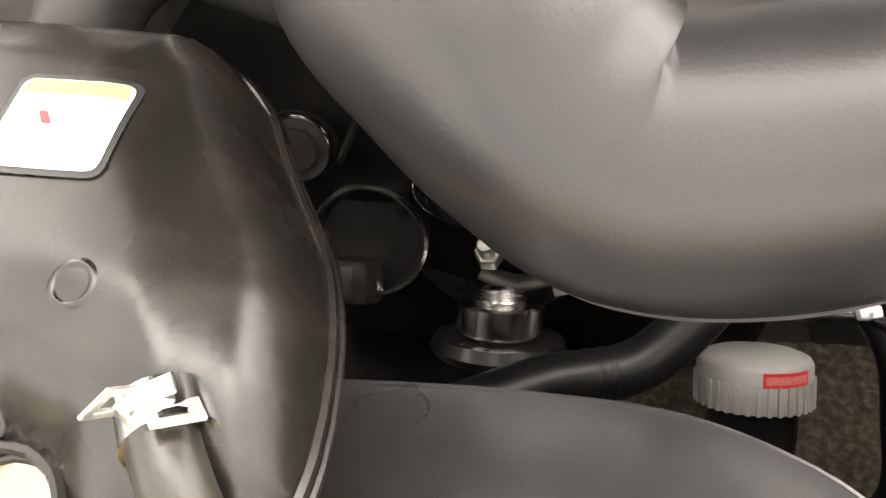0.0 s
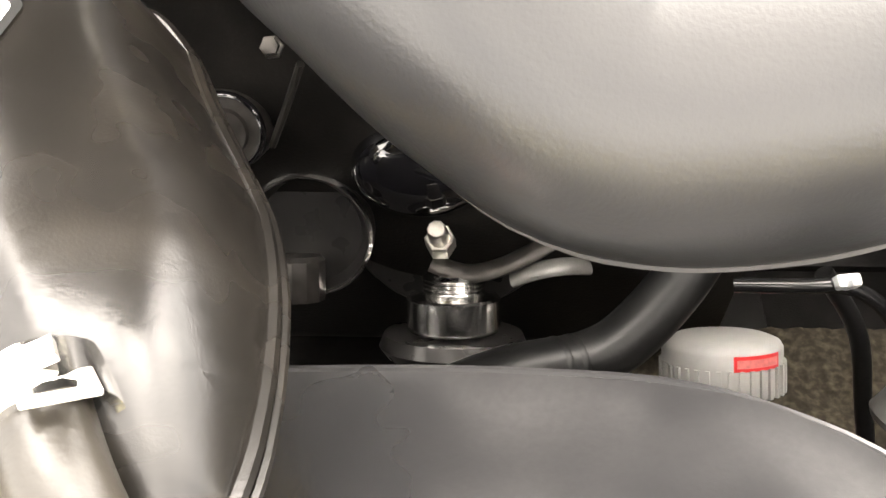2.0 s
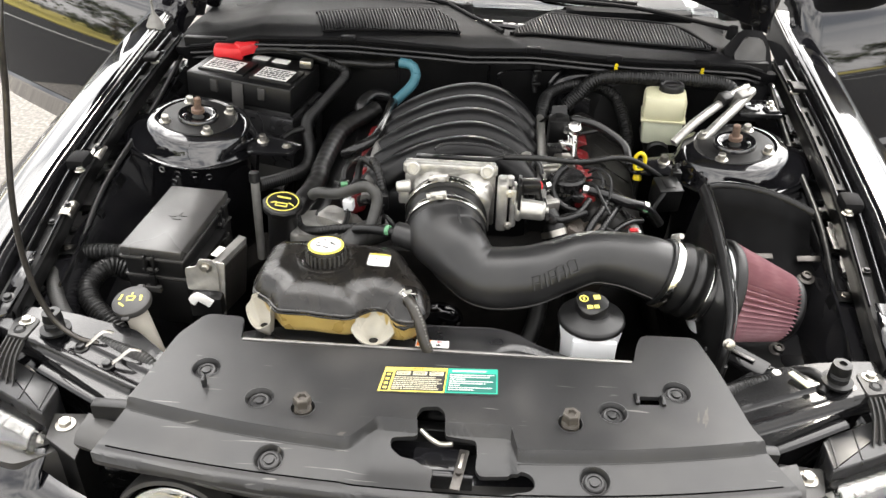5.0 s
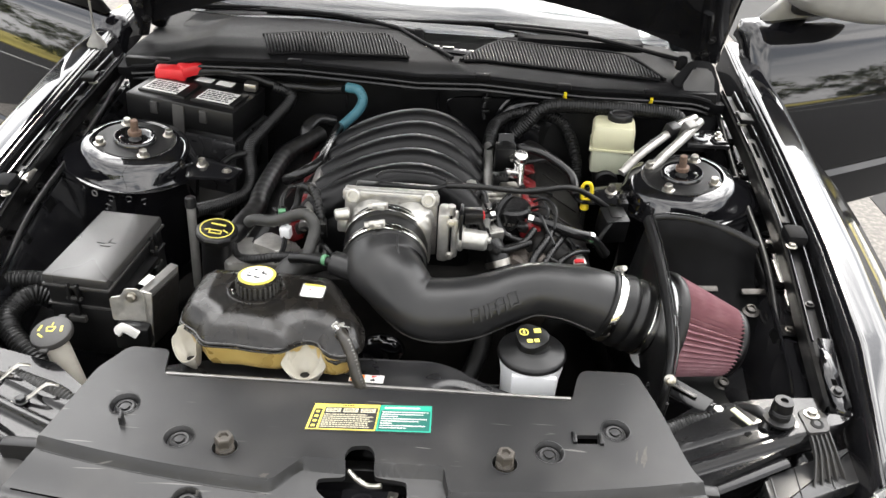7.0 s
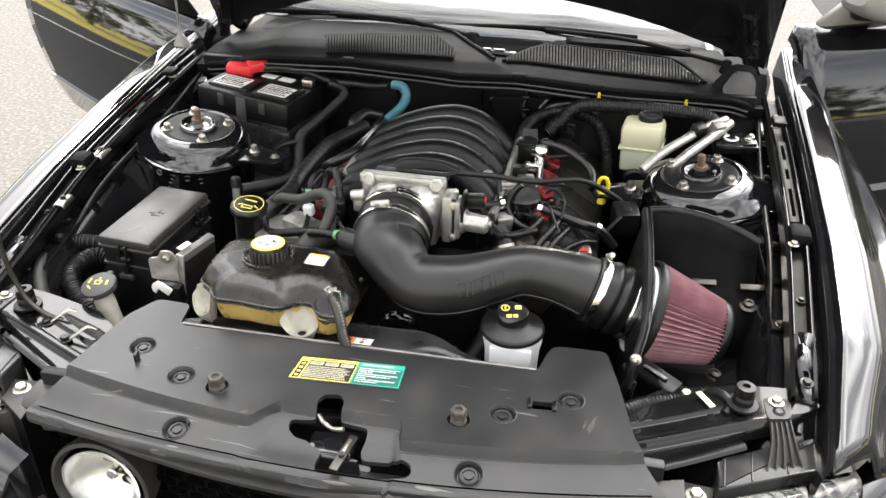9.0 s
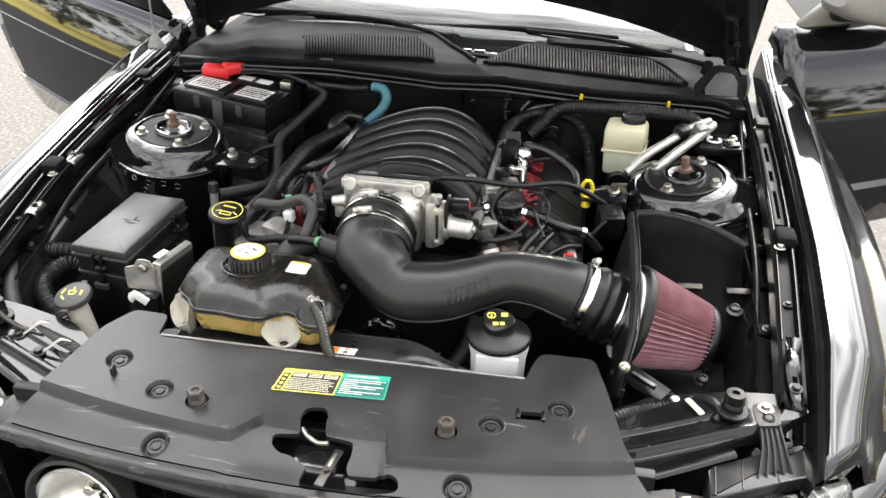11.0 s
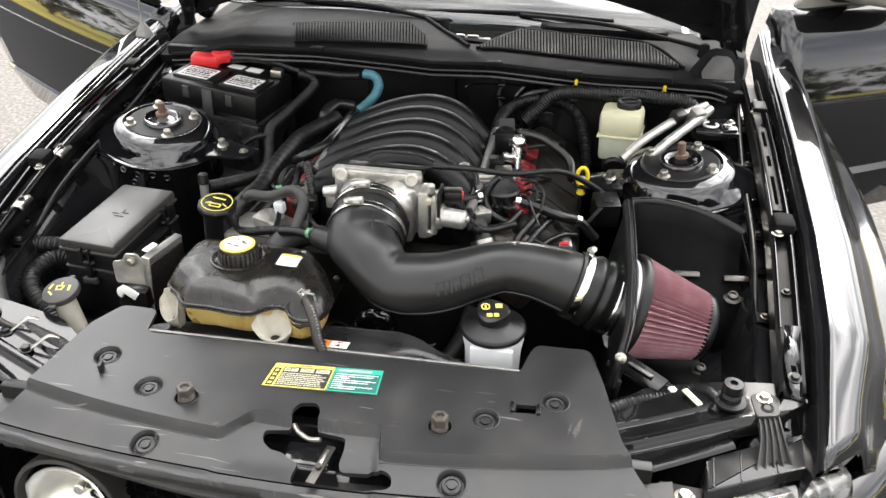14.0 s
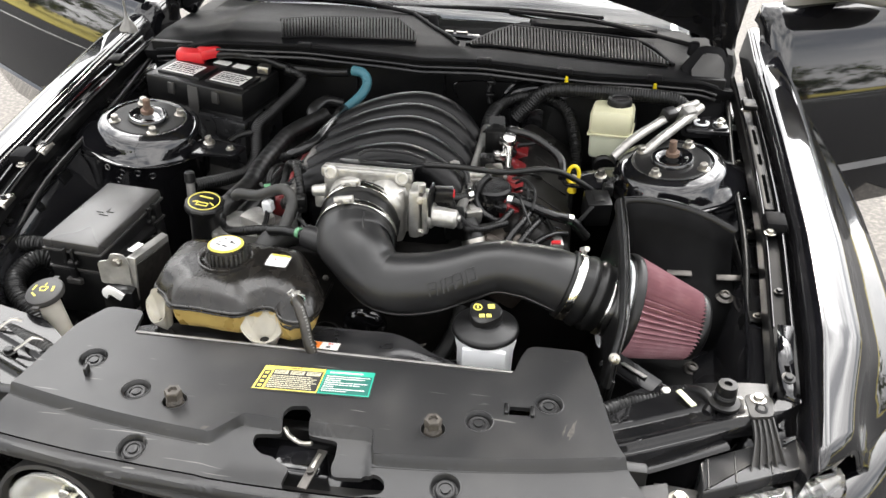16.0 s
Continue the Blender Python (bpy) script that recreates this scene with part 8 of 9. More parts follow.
for c, d in (((0.256, 0.453, 0.892), (1, -0.2, -0.1)), ((0.372, 0.449, 0.862), (0.9, 0.2, -0.4)), ((0.176, 0.437, 0.903), (1, 0.7, 0))):
    bm = bmesh.new()
    lathe(bm, [(0.0112, -0.005), (0.0125, -0.005), (0.0125, 0.005), (0.0112, 0.005)], axis_frame(c, d), 20)
    solo("crimp_ring", bm, M_STEEL, "bright crimp ring on a hose end", "hose clamp", "crimp rings")
hose("throttle_loom", [(0.148, 0.325, 0.964), (0.158, 0.33, 0.935), (0.168, 0.34, 0.907), (0.199, 0.36, 0.873), (0.254, 0.4, 0.869)], 0.007, M_RUBBER, "black throttle cable loom", "cable", ribs=0.0005)
hose("coolant_bypass", [(0.215, 0.455, 0.940), (0.200, 0.45, 0.925), (0.190, 0.44, 0.896), (0.205, 0.43, 0.870), (0.245, 0.425, 0.855)], 0.0075, M_GLOSSRUB, "thin black hose looping round the oil separator")
hose("wing_loom", [(-0.735, 0.20, 0.765), (-0.71, 0.24, 0.790), (-0.68, 0.26, 0.802), (-0.60, 0.27, 0.800), (-0.56, 0.27, 0.79)], 0.016, M_RUBBER, "black cable loom into the fuse box", "cable", ribs=0.0009, seg=16)
hose("washer_loom", [(-0.57, 0.25, 0.760), (-0.627, 0.24, 0.788), (-0.650, 0.20, 0.780), (-0.635, 0.16, 0.766), (-0.578, 0.12, 0.740), (-0.54, 0.10, 0.71)], 0.018, M_RUBBER, "thick corrugated loom under the fuse box", "cable", ribs=0.0012, pitch=0.007, seg=16)
hose("headlamp_loom", [(-0.725, 0.25, 0.79), (-0.70, 0.17, 0.800), (-0.651, 0.095, 0.798), (-0.59, 0.037, 0.797), (-0.522, 0.008, 0.793), (-0.471, -0.008, 0.788), (-0.42, -0.03, 0.77)], 0.0125, M_GREYHOSE, "dusty corrugated loom along the tie bar", "cable", ribs=0.0008)
hose("headlamp_loom", [(0.42, -0.02, 0.77), (0.443, -0.004, 0.79), (0.483, 0.022, 0.79), (0.535, 0.038, 0.792), (0.573, 0.053, 0.80)], 0.0115, M_RUBBER, "black corrugated loom along the tie bar", "cable", ribs=0.0008)


# retaining clips on the tie bars
def loop_clip(p, rz):
    t = thing("cable_clip", p, "bright metal cable clip bolted to the tie bar", "clip", "cable clips")
    b = bmesh.new()
    q = pose(*p, 0, 0, rz)
    tube(b, [q @ V(-0.022, 0, 0.002), q @ V(-0.006, 0, 0.003), q @ V(0.010, 0.002, 0.010), q @ V(0.030, 0.006, 0.020), q @ V(0.044, 0.008, 0.012)], 0.004, 8, flat=0.5)
    part("strap", b, M_ZINC, t)
    bolt("bolt", q @ V(-0.008, 0, 0.003), (0, 0, 1), 0.008, t, M_DARK)


loop_clip((-0.560, -0.005, 0.800), 30)
loop_clip((-0.505, -0.035, 0.794), 25)
for p in ((-0.582, 0.015, 0.801), (-0.664, 0.060, 0.812)):
    bm = bmesh.new()
    lathe(bm, [(0, 0), (0.013, 0), (0.013, 0.002), (0.009, 0.003), (0.008, 0.008), (0, 0.009)], pose(*p), 18)
    solo("tie_bar_bolt", bm, M_ZINC, "round-headed zinc bolt in the tie bar", "bolt", "tie bar bolts")

# steel arm and strap beside the heat shield
arm = thing("steel_arm", (0.49, 0.07, 0.79), "glossy black steel arm with a bright patch for its highlight", "bracket")
bm = bmesh.new()
prism(bm, round_outline([(0.434, 0.100), (0.458, 0.130), (0.500, 0.088), (0.552, 0.056), (0.552, 0.034), (0.530, 0.026)], 0.006), 0.790, 0.797, bev=0.002)
part("arm", bm, M_TIE, arm)
bm = bmesh.new()
loft(bm, [[V(0.444, 0.098, 0.799), V(0.448, 0.102, 0.803), V(0.461, 0.119, 0.812), V(0.463, 0.122, 0.806)], [V(0.514, 0.040, 0.799), V(0.517, 0.043, 0.802), V(0.531, 0.058, 0.809), V(0.533, 0.061, 0.804)]], True)
part("top_face", bm, M_TIE, arm)
# bright plate laid on for the highlight of the glossy arm
bm = bmesh.new()
box(bm, (0.4895, 0.0800, 0.8075), (0.046, 0.016, 0.003), (-24, 0, -40), 0.0012)
part("highlight_patch", bm, M_ALUDARK, arm, "bright patch for the highlight")
bolt("bolt", (0.537, 0.044, 0.797), (0, 0, 1), 0.0085, arm)
bm = bmesh.new()
box(bm, (0.5625, 0.017, 0.816), (0.010, 0.038, 0.003), (0, 0, 33), 0.001)
solo("cream_strap", bm, M_CREAM, "short cream plastic strap", "strap")
hose("hook_hose", [(0.565, 0.055, 0.80), (0.590, 0.035, 0.815), (0.600, 0.015, 0.812), (0.592, 0.0, 0.806)], 0.008, M_RUBBER, "short hooked rubber hose")


# ---- low in the bay: pulleys, hose, cap ----
pul = thing("water_pump_hub", (0.0, 0.30, 0.48), "bright steel hub with threads in front of a dark pulley", "pulley")
bm = bmesh.new()
lathe(bm, [(0.0, 0.0), (0.070, 0.0), (0.074, 0.004), (0.074, 0.022), (0.070, 0.026), (0.05, 0.020), (0.0, 0.02)], axis_frame((0.000, 0.370, 0.555), (0, -1, 0.25)), 40)
part("wheel", bm, M_PULLEY, pul)
HUB = axis_frame((0.003, 0.290, 0.522), (0.0, 0.72, 0.70)) @ Matrix.Scale(0.90, 4)
bm = bmesh.new()
lathe(bm, [(0.0, 0.0), (0.036, 0.0), (0.038, 0.002), (0.038, 0.026), (0.036, 0.028), (0.026, 0.030)] + [(0.0240 + 0.0012 * (q % 2), 0.031 + 0.0016 * q) for q in range(9)] + [(0.022, 0.046), (0.0, 0.046)], HUB, 40)
part("hub", bm, M_STEEL, pul, "bright machined hub", 30)
bm = bmesh.new()
lathe(bm, [(0.0, -0.002), (0.056, -0.002), (0.060, -0.012), (0.054, -0.020), (0.0, -0.020)], HUB, 40)
part("seat", bm, M_PULLEY, pul, "dark seat below the hub")
bm = bmesh.new()
tube(bm, [(-0.012, 0.318, 0.566), (0.010, 0.312, 0.562), (0.035, 0.314, 0.566), (0.070, 0.326, 0.580), (0.105, 0.345, 0.600), (0.14, 0.37, 0.62)], 0.008, 10, flat=0.5)
part("band", bm, M_LEVER, pul, "curved dull steel band")
bm = bmesh.new()
cyl(bm, (-0.003, 0.30, 0.615), (-0.004, 0.290, 0.640), 0.0075, 0.006, 10, 0.001)
cyl(bm, (-0.003, 0.303, 0.605), (-0.003, 0.297, 0.622), 0.010, 0.010, 6, 0.001)
part("stud", bm, M_ZINC, pul, "steel stud with a nut")
bm = bmesh.new()
lathe(bm, [(0.0405, 0.020), (0.0425, 0.0225), (0.0445, 0.020)], axis_frame((-0.095, 0.335, 0.585), (0, -0.8, 0.5)), 40)
_rim = bm
idl = thing("idler_pulley", (-0.105, 0.31, 0.55), "dark idler pulley with a dull grey bolt head", "pulley")
bm = bmesh.new()
lathe(bm, [(0.0, 0.0), (0.040, 0.0), (0.044, 0.003), (0.044, 0.018), (0.041, 0.021), (0.036, 0.012), (0.0, 0.012)], axis_frame((-0.095, 0.335, 0.585), (0, -0.8, 0.5)), 36)
part("wheel", bm, M_PULLEY, idl)
# bright steel stands for the shine along the black rim
part("rim", _rim, M_STEEL, idl, "black rim in bright steel for its shine")
bm = bmesh.new()
lathe(bm, [(0.0, 0.0), (0.018, 0.0), (0.019, 0.003), (0.019, 0.028), (0.016, 0.031), (0.0, 0.031)], axis_frame((-0.103, 0.288, 0.562), (0, 0.7, 0.7)), 12)
part("bolt_head", bm, M_LEVER, idl, "dull brown-grey bolt head", 25)
bm = bmesh.new()
lathe(bm, [(0.0, 0.0), (0.040, 0.0), (0.043, 0.003), (0.043, 0.018), (0.040, 0.021), (0.034, 0.014), (0.0, 0.014)], axis_frame((-0.172, 0.392, 0.622), (0, -0.8, 0.5)) @ Matrix.Scale(1.2, 4), 36)
solo("alternator_pulley", bm, M_PULLEY, "dark ribbed pulley behind the coolant tank", "pulley")
alt = thing("alternator", (-0.130, 0.34, 0.64), "dark alternator end with a shiny ring", "alternator")
AF = axis_frame((-0.130, 0.322, 0.690), (0.1, -0.8, 0.5)) @ Matrix.Scale(0.62, 4)
bm = bmesh.new()
lathe(bm, [(0.0, 0.006), (0.022, 0.006), (0.024, 0.0), (0.036, 0.0), (0.040, -0.004), (0.042, -0.020), (0.044, -0.05), (0.0, -0.05)], AF, 40)
part("end_cap", bm, M_LEVER, alt, smooth=40)
bm = bmesh.new()
lathe(bm, [(0.034, 0.0), (0.0355, 0.003), (0.0385, 0.002), (0.040, -0.003)], AF, 40)
part("ring", bm, M_PAINT, alt, "shiny black ring", 60)
bm = bmesh.new()
tube(bm, [(-0.075, 0.325, 0.740), (-0.089, 0.326, 0.708), (-0.104, 0.325, 0.676)], 0.0024, 8)
solo("tensioner_stay", bm, M_LEVER, "thin grey steel stay among the pulleys", "stay")
bm = bmesh.new()
lathe(bm, [(0, 0), (0.0065, 0), (0.0065, 0.003), (0.0048, 0.004), (0.0048, 0.010), (0, 0.011)], axis_frame((-0.090, 0.330, 0.747), (0.1, -0.6, 0.6)), 6)
solo("bracket_nut", bm, M_LEVER, "stained brown nut on the engine front", "nut")
bm = bmesh.new()
tube(bm, [(0.045, 0.312, 0.556), (0.062, 0.312, 0.566), (0.080, 0.316, 0.566), (0.098, 0.322, 0.558)], 0.0075, 10, flat=0.6)
solo("beige_casting", bm, M_ALUDARK, "pale curved casting beside the pump hub", "casting")
bm = bmesh.new()
box(bm, (0.228, 0.250, 0.647), (0.014, 0.008, 0.010), (20, 0, 8), 0.002)
box(bm, (0.228, 0.246, 0.650), (0.003, 0.004, 0.012), (20, 0, 8), 0.0008)
solo("white_clip", bm, M_WHITEPL, "small white cable clip low in the bay", "clip")
hose("pump_cable", [(0.170, 0.255, 0.635), (0.200, 0.250, 0.642), (0.235, 0.250, 0.640), (0.262, 0.240, 0.620), (0.275, 0.225, 0.585)], 0.0045, M_GLOSSRUB, "thin shiny black cable over the white cap", "cable")
bm = bmesh.new()
bmesh.ops.create_uvsphere(bm, u_segments=28, v_segments=16, radius=1.0, matrix=pose(-0.016, 0.340, 0.640) @ Matrix.Diagonal((0.046, 0.026, 0.040, 1)))
solo("tensioner_cover", bm, M_TOWER, "glossy dark domed tensioner cover", "tensioner", smooth=70)
hose("drive_belt", [(-0.175, 0.350, 0.68), (-0.140, 0.330, 0.60), (-0.075, 0.345, 0.575), (-0.06, 0.36, 0.52), (0.0, 0.35, 0.47), (0.07, 0.35, 0.53), (0.11, 0.35, 0.62)], 0.010, M_RUBBER, "black ribbed drive belt", "belt", flat=0.3)
lower = thing("lower_radiator_hose", (0.08, 0.22, 0.585), "dull black lower radiator hose", "hose")
LOWER = [(-0.03, 0.15, 0.655), (0.038, 0.2, 0.620), (0.087, 0.222, 0.603), (0.116, 0.24, 0.607), (0.150, 0.275, 0.628), (0.172, 0.315, 0.66), (0.18, 0.35, 0.70)]
part("tube", tube(bmesh.new(), LOWER, 0.0175, 20), M_RUBBER, lower, smooth=60)
_run = smooth_path(LOWER, 0.004)
for k in (int(len(_run) * 0.36), int(len(_run) * 0.40)):
    bm = bmesh.new()
    lathe(bm, [(0.0172, -0.003), (0.0180, -0.001), (0.0180, 0.001), (0.0172, 0.003)], axis_frame(_run[k], _run[k + 1] - _run[k - 1]), 24)
    part("moulded_band", bm, M_RUBBER, lower, smooth=50)
# gritty sheet added in place of the ground showing below the engine
bm = plate(round_outline([(0.08, 0.02), (0.42, 0.02), (0.42, 0.38), (0.08, 0.38)], 0.02, 3), [], lambda x, y: 0.385 + 0.010 * noise.noise(V(26 * x, 26 * y, 3)) + 0.004 * noise.noise(V(90 * x, 90 * y, 7)), 0.006, 0.006, 0.01)
solo("raised_ground_sheet", bm, M_GRIT, "gritty brown sheet in place of the ground below", "tray", smooth=30)
wcap = thing("low_reservoir", (0.200, 0.29, 0.45), "low reservoir with a white ribbed cap and red label", "reservoir")
WP = pose(0.203, 0.262, 0.466, -48, 0, 4)
bm = bmesh.new()
lathe(bm, [(0.0, 0.014), (0.042, 0.014), (0.043, 0.016), (0.043, 0.046), (0.041, 0.050), (0.034, 0.053), (0.0, 0.054)], WP, 40)
cap2 = part("body", bm, M_CAPGREY, wcap, smooth=50)
for k in range(36):
    a = 2 * math.pi * k / 36
    bm = bmesh.new()
    bmesh.ops.create_cube(bm, size=1.0, matrix=WP @ pose(0.0435 * math.cos(a), 0.0435 * math.sin(a), 0.025, 0, 0, math.degrees(a)) @ Matrix.Diagonal((0.003, 0.003, 0.022, 1)))
    part("rib", bm, M_CAPGREY, cap2)
for nm_, rad, h_, a0, a1, mat_ in (("red_label", 0.0436, 0.0055, -97, -47, M_REDCAP), ("label_field", 0.0440, 0.0030, -94, -50, M_PALERED)):
    bm = bmesh.new()
    loft(bm, [[WP @ V(rad * math.cos(a), rad * math.sin(a), z) for z in (0.041 - h_, 0.041 + h_)] for a in (radians(a0 + (a1 - a0) * k / 10) for k in range(11))])
    part(nm_, bm, mat_, wcap, "red label" if rad < 0.0438 else "pale red label field")
bm = bmesh.new()
cyl(bm, WP @ V(0, 0, -0.06), WP @ V(0, 0, 0.012), 0.030, 0.034, 24, 0.003)
part("neck", bm, M_GRIME, wcap, "dark neck below the cap")
hose("low_cable", [(0.24, 0.29, 0.60), (0.27, 0.27, 0.56), (0.29, 0.25, 0.50), (0.30, 0.22, 0.45), (0.29, 0.20, 0.38)], 0.006, M_RUBBER, "thin black cable low in the bay", "cable")
bm = bmesh.new()
cyl(bm, (0.262, 0.19, 0.585), (0.285, 0.21, 0.62), 0.020, 0.017, 20, 0.004)
solo("grey_fitting", bm, M_ALUDARK, "dull grey pipe fitting low in the bay", "fitting")
port = thing("service_port", (0.407, 0.39, 0.70), "grey pipe with a small green service port cap", "service port")
bm = bmesh.new()
tube(bm, [(0.395, 0.43, 0.68), (0.400, 0.42, 0.74), (0.405, 0.403, 0.80)], 0.009, 12)
part("pipe", bm, M_ALUDARK, port)
bm = bmesh.new()
cyl(bm, (0.406, 0.402, 0.80), (0.408, 0.386, 0.814), 0.012, 0.010, 18, 0.002)
part("cap", bm, M_GREEN, port, "green plastic cap")
purge = thing("purge_pipe", (-0.404, 0.44, 0.70), "upright grey pipe with a black cap behind the fuse box", "pipe")
bm = bmesh.new()
cyl(bm, (-0.400, 0.425, 0.70), (-0.405, 0.452, 0.868), 0.0085, 0.009, 18, 0.002)
part("pipe", bm, M_ALUDARK, purge)
bm = bmesh.new()
cyl(bm, (-0.405, 0.452, 0.866), (-0.406, 0.456, 0.890), 0.0115, 0.0105, 18, 0.003)
part("cap", bm, M_DARK, purge)


# ---- small things round the engine ----
# ribs and cap of the right valve cover
for k in range(5):
    bm = bmesh.new()
    tube(bm, [(0.285, 0.38 + 0.075 * k, 0.852), (0.318, 0.382 + 0.075 * k, 0.832), (0.345, 0.384 + 0.075 * k, 0.800)], 0.006, 8)
    part("cover_rib", bm, M_GRIME, block)
bm = bmesh.new()
lathe(bm, [(0.0, 0.0)] + [(0.018 + 0.002 * (k % 2), 0.002 + 0.004 * k) for k in range(6)] + [(0.016, 0.028), (0.0, 0.029)], axis_frame((0.338, 0.455, 0.812), (0.5, -0.5, 0.7)), 20)
solo("ribbed_cap", bm, M_GLOSSRUB, "small black ribbed cap beside the valve cover", "cap")


def connector(c, size, rz, mat_, label, tail, latch=None, r=0.003):
    t = thing("wire_connector", c, label, "connector", "engine wire connectors")
    b = bmesh.new()
    box(b, c, size, (10, 0, rz), 0.003)
    box(b, tuple(Vector(c) + V(0, 0, size[2] * 0.5)), (size[0] * 0.4, size[1] * 0.7, 0.004), (10, 0, rz), 0.001)
    part("shell", b, mat_, t)
    for k in range(2):
        b = bmesh.new()
        o = V(0.004 * (k - 0.5), 0.003 * (k - 0.5), 0)
        tube(b, [Vector(p) + o * (1 if i else 0.5) for i, p in enumerate([c] + tail)], r, 6)
        part("wire", b, M_RUBBER, t)
    if latch:
        b = bmesh.new()
        box(b, tuple(Vector(c) + V(0.0, -size[1] * 0.35, size[2] * 0.42)), (size[0] * 0.7, size[1] * 0.35, size[2] * 0.35), (10, 0, rz), 0.001)
        part("latch", b, latch, t, "coloured latch")


connector((0.205, 0.645, 0.928), (0.042, 0.030, 0.062), 4, M_DARK, "tall black sensor housing behind the fuel line", [(0.20, 0.67, 0.945), (0.19, 0.71, 0.93), (0.17, 0.74, 0.90)])
connector((0.138, 0.507, 0.926), (0.020, 0.020, 0.018), 15, M_ALU, "small pale sensor on the manifold", [(0.15, 0.50, 0.93), (0.165, 0.49, 0.92), (0.17, 0.47, 0.90)])
connector((0.321, 0.425, 0.826), (0.024, 0.020, 0.018), 20, M_ALUDARK, "grey wire connector with an orange latch", [(0.30, 0.42, 0.84), (0.285, 0.44, 0.86), (0.27, 0.46, 0.88)], M_ORANGE)
connector((-0.189, 0.321, 0.905), (0.020, 0.016, 0.022), -8, M_WHITEPL, "small white wire connector", [(-0.192, 0.31, 0.88), (-0.200, 0.30, 0.86), (-0.21, 0.29, 0.84)])
connector((-0.205, 0.375, 0.895), (0.018, 0.026, 0.050), 20, M_DARK, "black wire connector beside the red coils", [(-0.212, 0.40, 0.925), (-0.205, 0.43, 0.935), (-0.19, 0.46, 0.92)], M_GREEN)
connector((-0.128, 0.325, 0.915), (0.024, 0.022, 0.034), 10, M_DARK, "black wire connector beside the throttle body", [(-0.13, 0.315, 0.89), (-0.14, 0.30, 0.87), (-0.15, 0.29, 0.86)])
connector((0.427, 0.525, 0.852), (0.050, 0.050, 0.055), 12, M_DARK, "black valve block with moulded connectors", [(0.42, 0.50, 0.87), (0.40, 0.47, 0.86), (0.385, 0.45, 0.84)])
connector((0.447, 0.556, 0.880), (0.020, 0.018, 0.026), 5, M_DARK, "small black plug on the valve block", [(0.452, 0.575, 0.895), (0.455, 0.60, 0.88), (0.45, 0.63, 0.86)])
connector((0.185, 0.425, 0.868), (0.034, 0.026, 0.030), 25, M_ALU, "cast fitting below the throttle motor", [(0.19, 0.44, 0.87), (0.20, 0.45, 0.86), (0.21, 0.47, 0.85)])
for pts, r, mat_ in (
        ([(0.262, 0.52, 0.880), (0.275, 0.50, 0.895), (0.295, 0.50, 0.890), (0.300, 0.52, 0.872)], 0.0032, M_RUBBER),
        ([(0.258, 0.50, 0.880), (0.272, 0.475, 0.888), (0.292, 0.478, 0.884), (0.305, 0.50, 0.862), (0.318, 0.53, 0.845)], 0.0036, M_GLOSSRUB),
        ([(0.262, 0.575, 0.885), (0.285, 0.565, 0.896), (0.300, 0.590, 0.880), (0.310, 0.62, 0.862)], 0.0032, M_RUBBER),
        ([(0.250, 0.70, 0.895), (0.290, 0.71, 0.900), (0.320, 0.75, 0.890), (0.330, 0.79, 0.87)], 0.005, M_RUBBER),
        ([(0.262, 0.435, 0.842), (0.285, 0.415, 0.850), (0.305, 0.41, 0.842), (0.315, 0.42, 0.83)], 0.006, M_GLOSSRUB),
        ([(-0.215, 0.40, 0.90), (-0.225, 0.385, 0.915), (-0.215, 0.37, 0.918), (-0.205, 0.372, 0.905)], 0.0035, M_RUBBER),
        ([(-0.150, 0.415, 0.93), (-0.175, 0.425, 0.945), (-0.185, 0.43, 0.93), (-0.190, 0.42, 0.905), (-0.200, 0.40, 0.890)], 0.007, M_RUBBER),
        ([(-0.085, 0.262, 0.880), (-0.105, 0.270, 0.905), (-0.118, 0.285, 0.905), (-0.122, 0.295, 0.885)], 0.004, M_RUBBER),
        ([(-0.225, 0.78, 0.86), (-0.245, 0.80, 0.890), (-0.225, 0.84, 0.905), (-0.190, 0.86, 0.895)], 0.016, M_GLOSSRUB),
        ([(-0.40, 0.655, 0.868), (-0.385, 0.68, 0.873), (-0.362, 0.70, 0.874)], 0.007, M_RUBBER)):
    hose("small_wire" if r < 0.005 else "small_hose", pts, r, mat_, "thin black wire among the engine parts" if r < 0.005 else "short black hose among the engine parts", "cable" if r < 0.005 else "hose", group="loose wires" if r < 0.005 else "short hoses")
bm = bmesh.new()
prism(bm, round_outline([(-0.255, 0.330), (-0.200, 0.305), (-0.185, 0.345), (-0.235, 0.375)], 0.008), 0.855, 0.872, bev=0.004)
solo("cast_plate", bm, M_ALU, "pale cast plate behind the coolant tank", "casting")


# thermostat hose with its clamp, and castings below the throttle body
hose("thermostat_hose", [(0.215, 0.335, 0.780), (0.205, 0.345, 0.820), (0.195, 0.362, 0.852), (0.180, 0.385, 0.870)], 0.021, M_RUBBER, "thick black thermostat hose", seg=18)
tc = thing("spring_clamp", (0.196, 0.360, 0.849), "dull silver spring clamp on the thermostat hose", "hose clamp")
bm = bmesh.new()
cm = axis_frame((0.197, 0.358, 0.846), (-0.012, 0.018, 0.030))
lathe(bm, [(0.0212, -0.006), (0.0228, -0.006), (0.0228, 0.006), (0.0212, 0.006)], cm, 28)
part("band", bm, M_ZINC, tc)
for a in (-1.9, -1.3):
    bm = bmesh.new()
    bmesh.ops.create_cube(bm, size=1.0, matrix=cm @ pose(0.028 * math.cos(a), 0.028 * math.sin(a), 0, 0, 0, math.degrees(a)) @ Matrix.Diagonal((0.014, 0.003, 0.011, 1)))
    part("ear", bm, M_ZINC, tc)
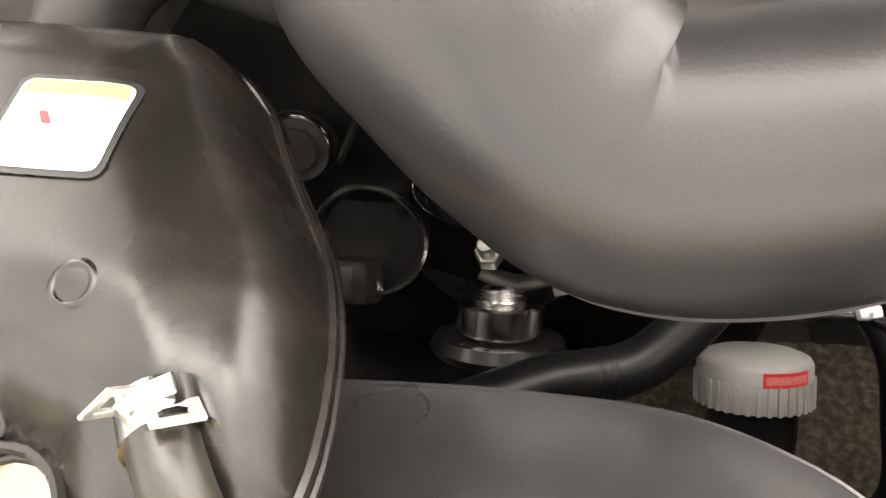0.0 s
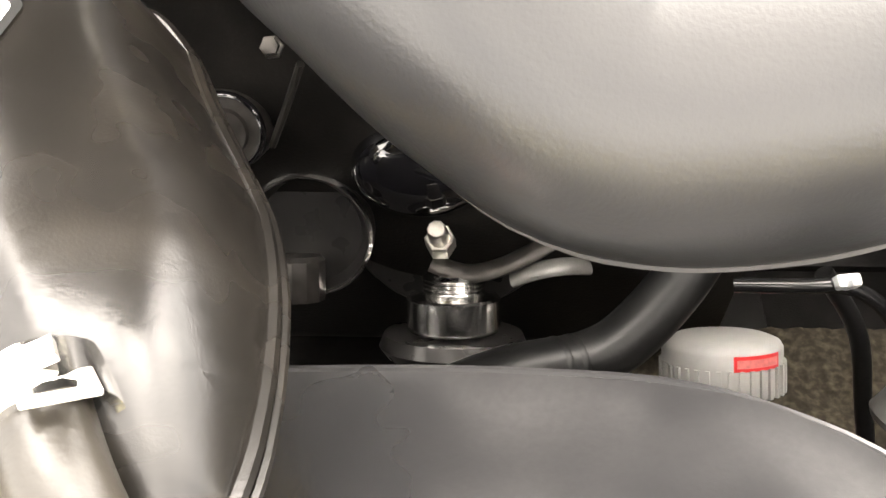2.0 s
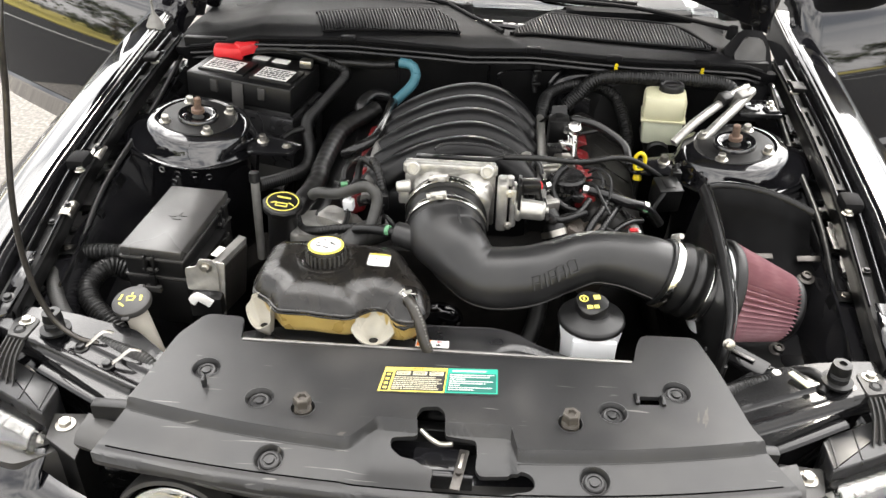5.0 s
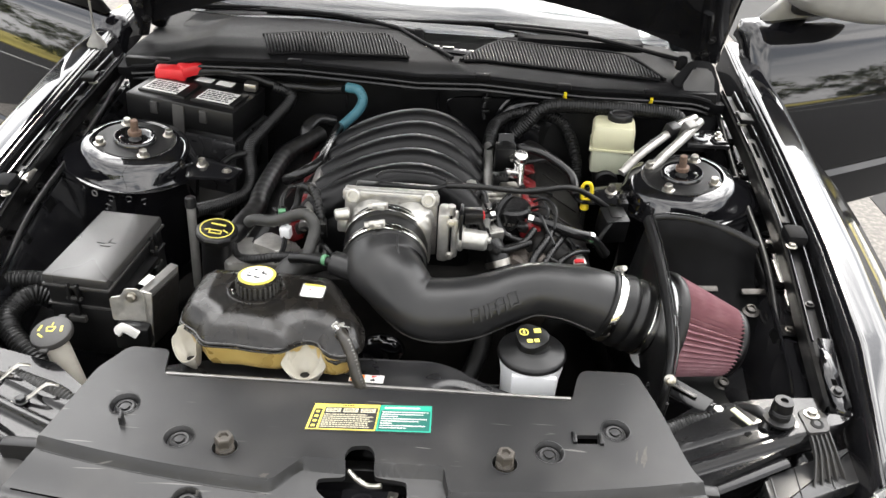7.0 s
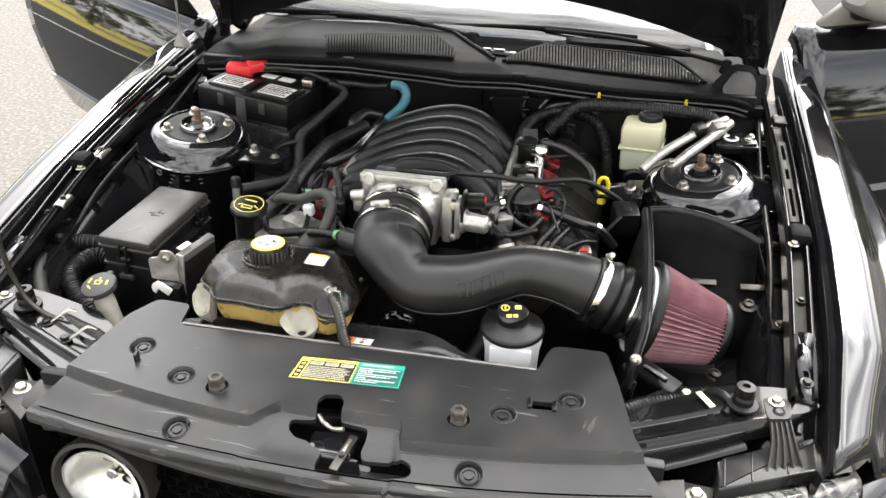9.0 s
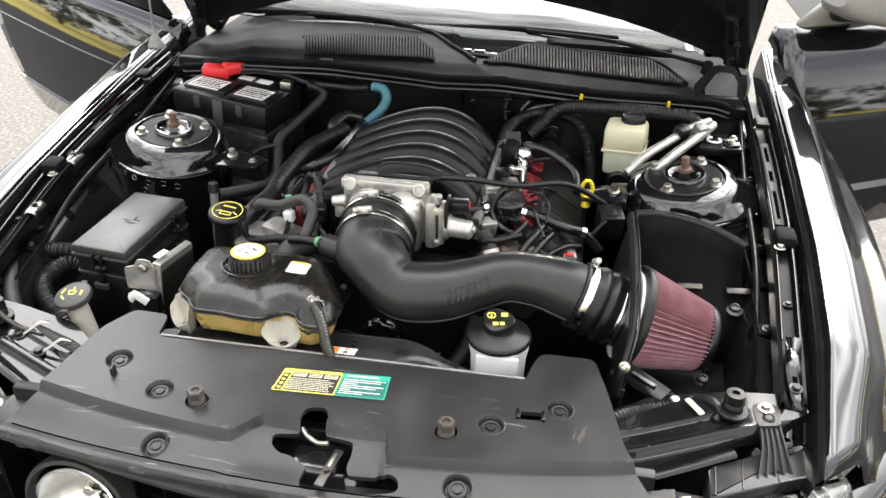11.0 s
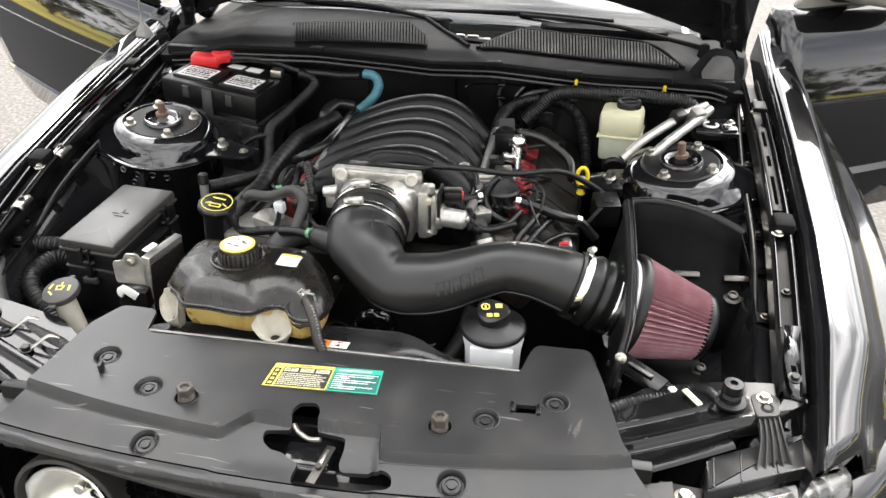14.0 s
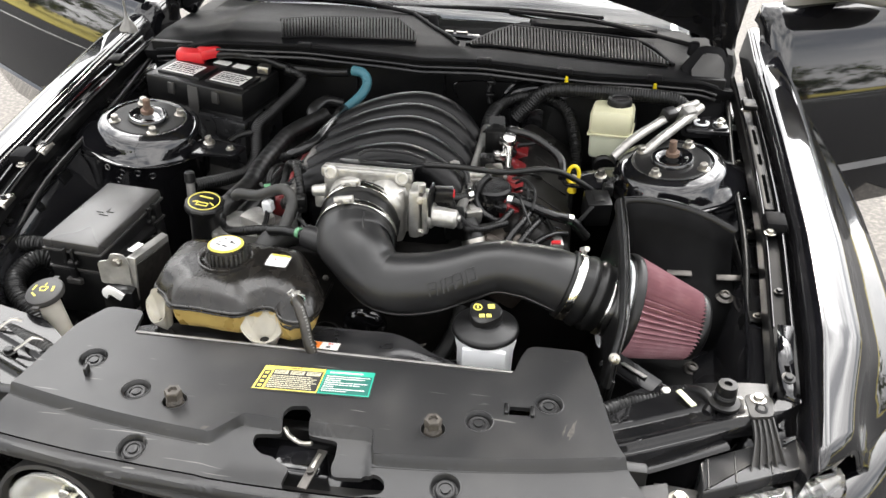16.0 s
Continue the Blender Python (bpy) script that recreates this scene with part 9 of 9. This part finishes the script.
bm = bmesh.new()
box(bm, (0.158, 0.365, 0.880), (0.036, 0.030, 0.060), (8, 0, 12), 0.005)
solo("sensor_box", bm, M_DARK, "dark sensor box under the throttle motor", "sensor")
bm = bmesh.new()
box(bm, (0.235, 0.400, 0.825), (0.075, 0.050, 0.050), (12, 10, 20), 0.010)
cyl(bm, (0.26, 0.40, 0.83), (0.285, 0.375, 0.84), 0.020, 0.018, 20, 0.004)
solo("water_outlet", bm, M_CASTING, "stained brown cast water outlet", "casting")
for pts, r in (([(0.175, 0.315, 0.905), (0.185, 0.335, 0.885), (0.205, 0.375, 0.868), (0.240, 0.395, 0.872), (0.262, 0.425, 0.885)], 0.0065),
               ([(0.250, 0.345, 0.820), (0.262, 0.375, 0.850), (0.285, 0.41, 0.872), (0.30, 0.45, 0.880)], 0.008),
               ([(0.268, 0.345, 0.815), (0.285, 0.375, 0.845), (0.305, 0.41, 0.862), (0.325, 0.45, 0.865)], 0.0075),
               ([(0.290, 0.36, 0.815), (0.315, 0.395, 0.835), (0.345, 0.42, 0.842), (0.37, 0.44, 0.835)], 0.007)):
    hose("front_wire_loom", pts, r, M_GLOSSRUB, "black taped loom in front of the engine", "cable", group="front looms", ribs=0.0003)
connector((0.352, 0.415, 0.822), (0.026, 0.024, 0.022), 12, M_ALU, "pale connector with a red latch", [(0.345, 0.43, 0.84), (0.335, 0.45, 0.85), (0.32, 0.47, 0.855)], M_REDCAP)

for pts, mat_ in (([(0.255, 0.52, 0.905), (0.275, 0.50, 0.915), (0.290, 0.47, 0.900), (0.280, 0.45, 0.880)], M_DARK), ([(0.262, 0.50, 0.905), (0.282, 0.485, 0.922), (0.302, 0.46, 0.912), (0.300, 0.43, 0.886)], M_RUBBER),
                  ([(0.245, 0.47, 0.895), (0.270, 0.45, 0.905), (0.285, 0.425, 0.888), (0.300, 0.40, 0.870)], M_DARK), ([(-0.165, 0.42, 0.900), (-0.185, 0.40, 0.912), (-0.205, 0.37, 0.900), (-0.200, 0.34, 0.876)], M_DARK),
                  ([(-0.175, 0.50, 0.912), (-0.200, 0.48, 0.918), (-0.222, 0.45, 0.900), (-0.230, 0.41, 0.880)], M_RUBBER), ([(0.165, 0.46, 0.915), (0.175, 0.43, 0.905), (0.170, 0.40, 0.880), (0.180, 0.37, 0.850)], M_DARK)):
    hose("coil_wire", pts, 0.0028, mat_, "thin wire looping to an ignition coil", "wire", group="coil wires", seg=6)

hose("prop_rod", [(-0.545, 0.005, 0.803), (-0.575, 0.0, 0.818), (-0.607, 0.0, 0.856), (-0.623, 0.0, 0.944), (-0.613, 0.0, 1.066), (-0.590, 0.02, 1.22), (-0.571, 0.05, 1.37), (-0.590, 0.30, 1.64), (-0.61, 0.58, 1.90)], 0.0045, M_LEVER, "thin bent steel bonnet prop rod", "prop rod")
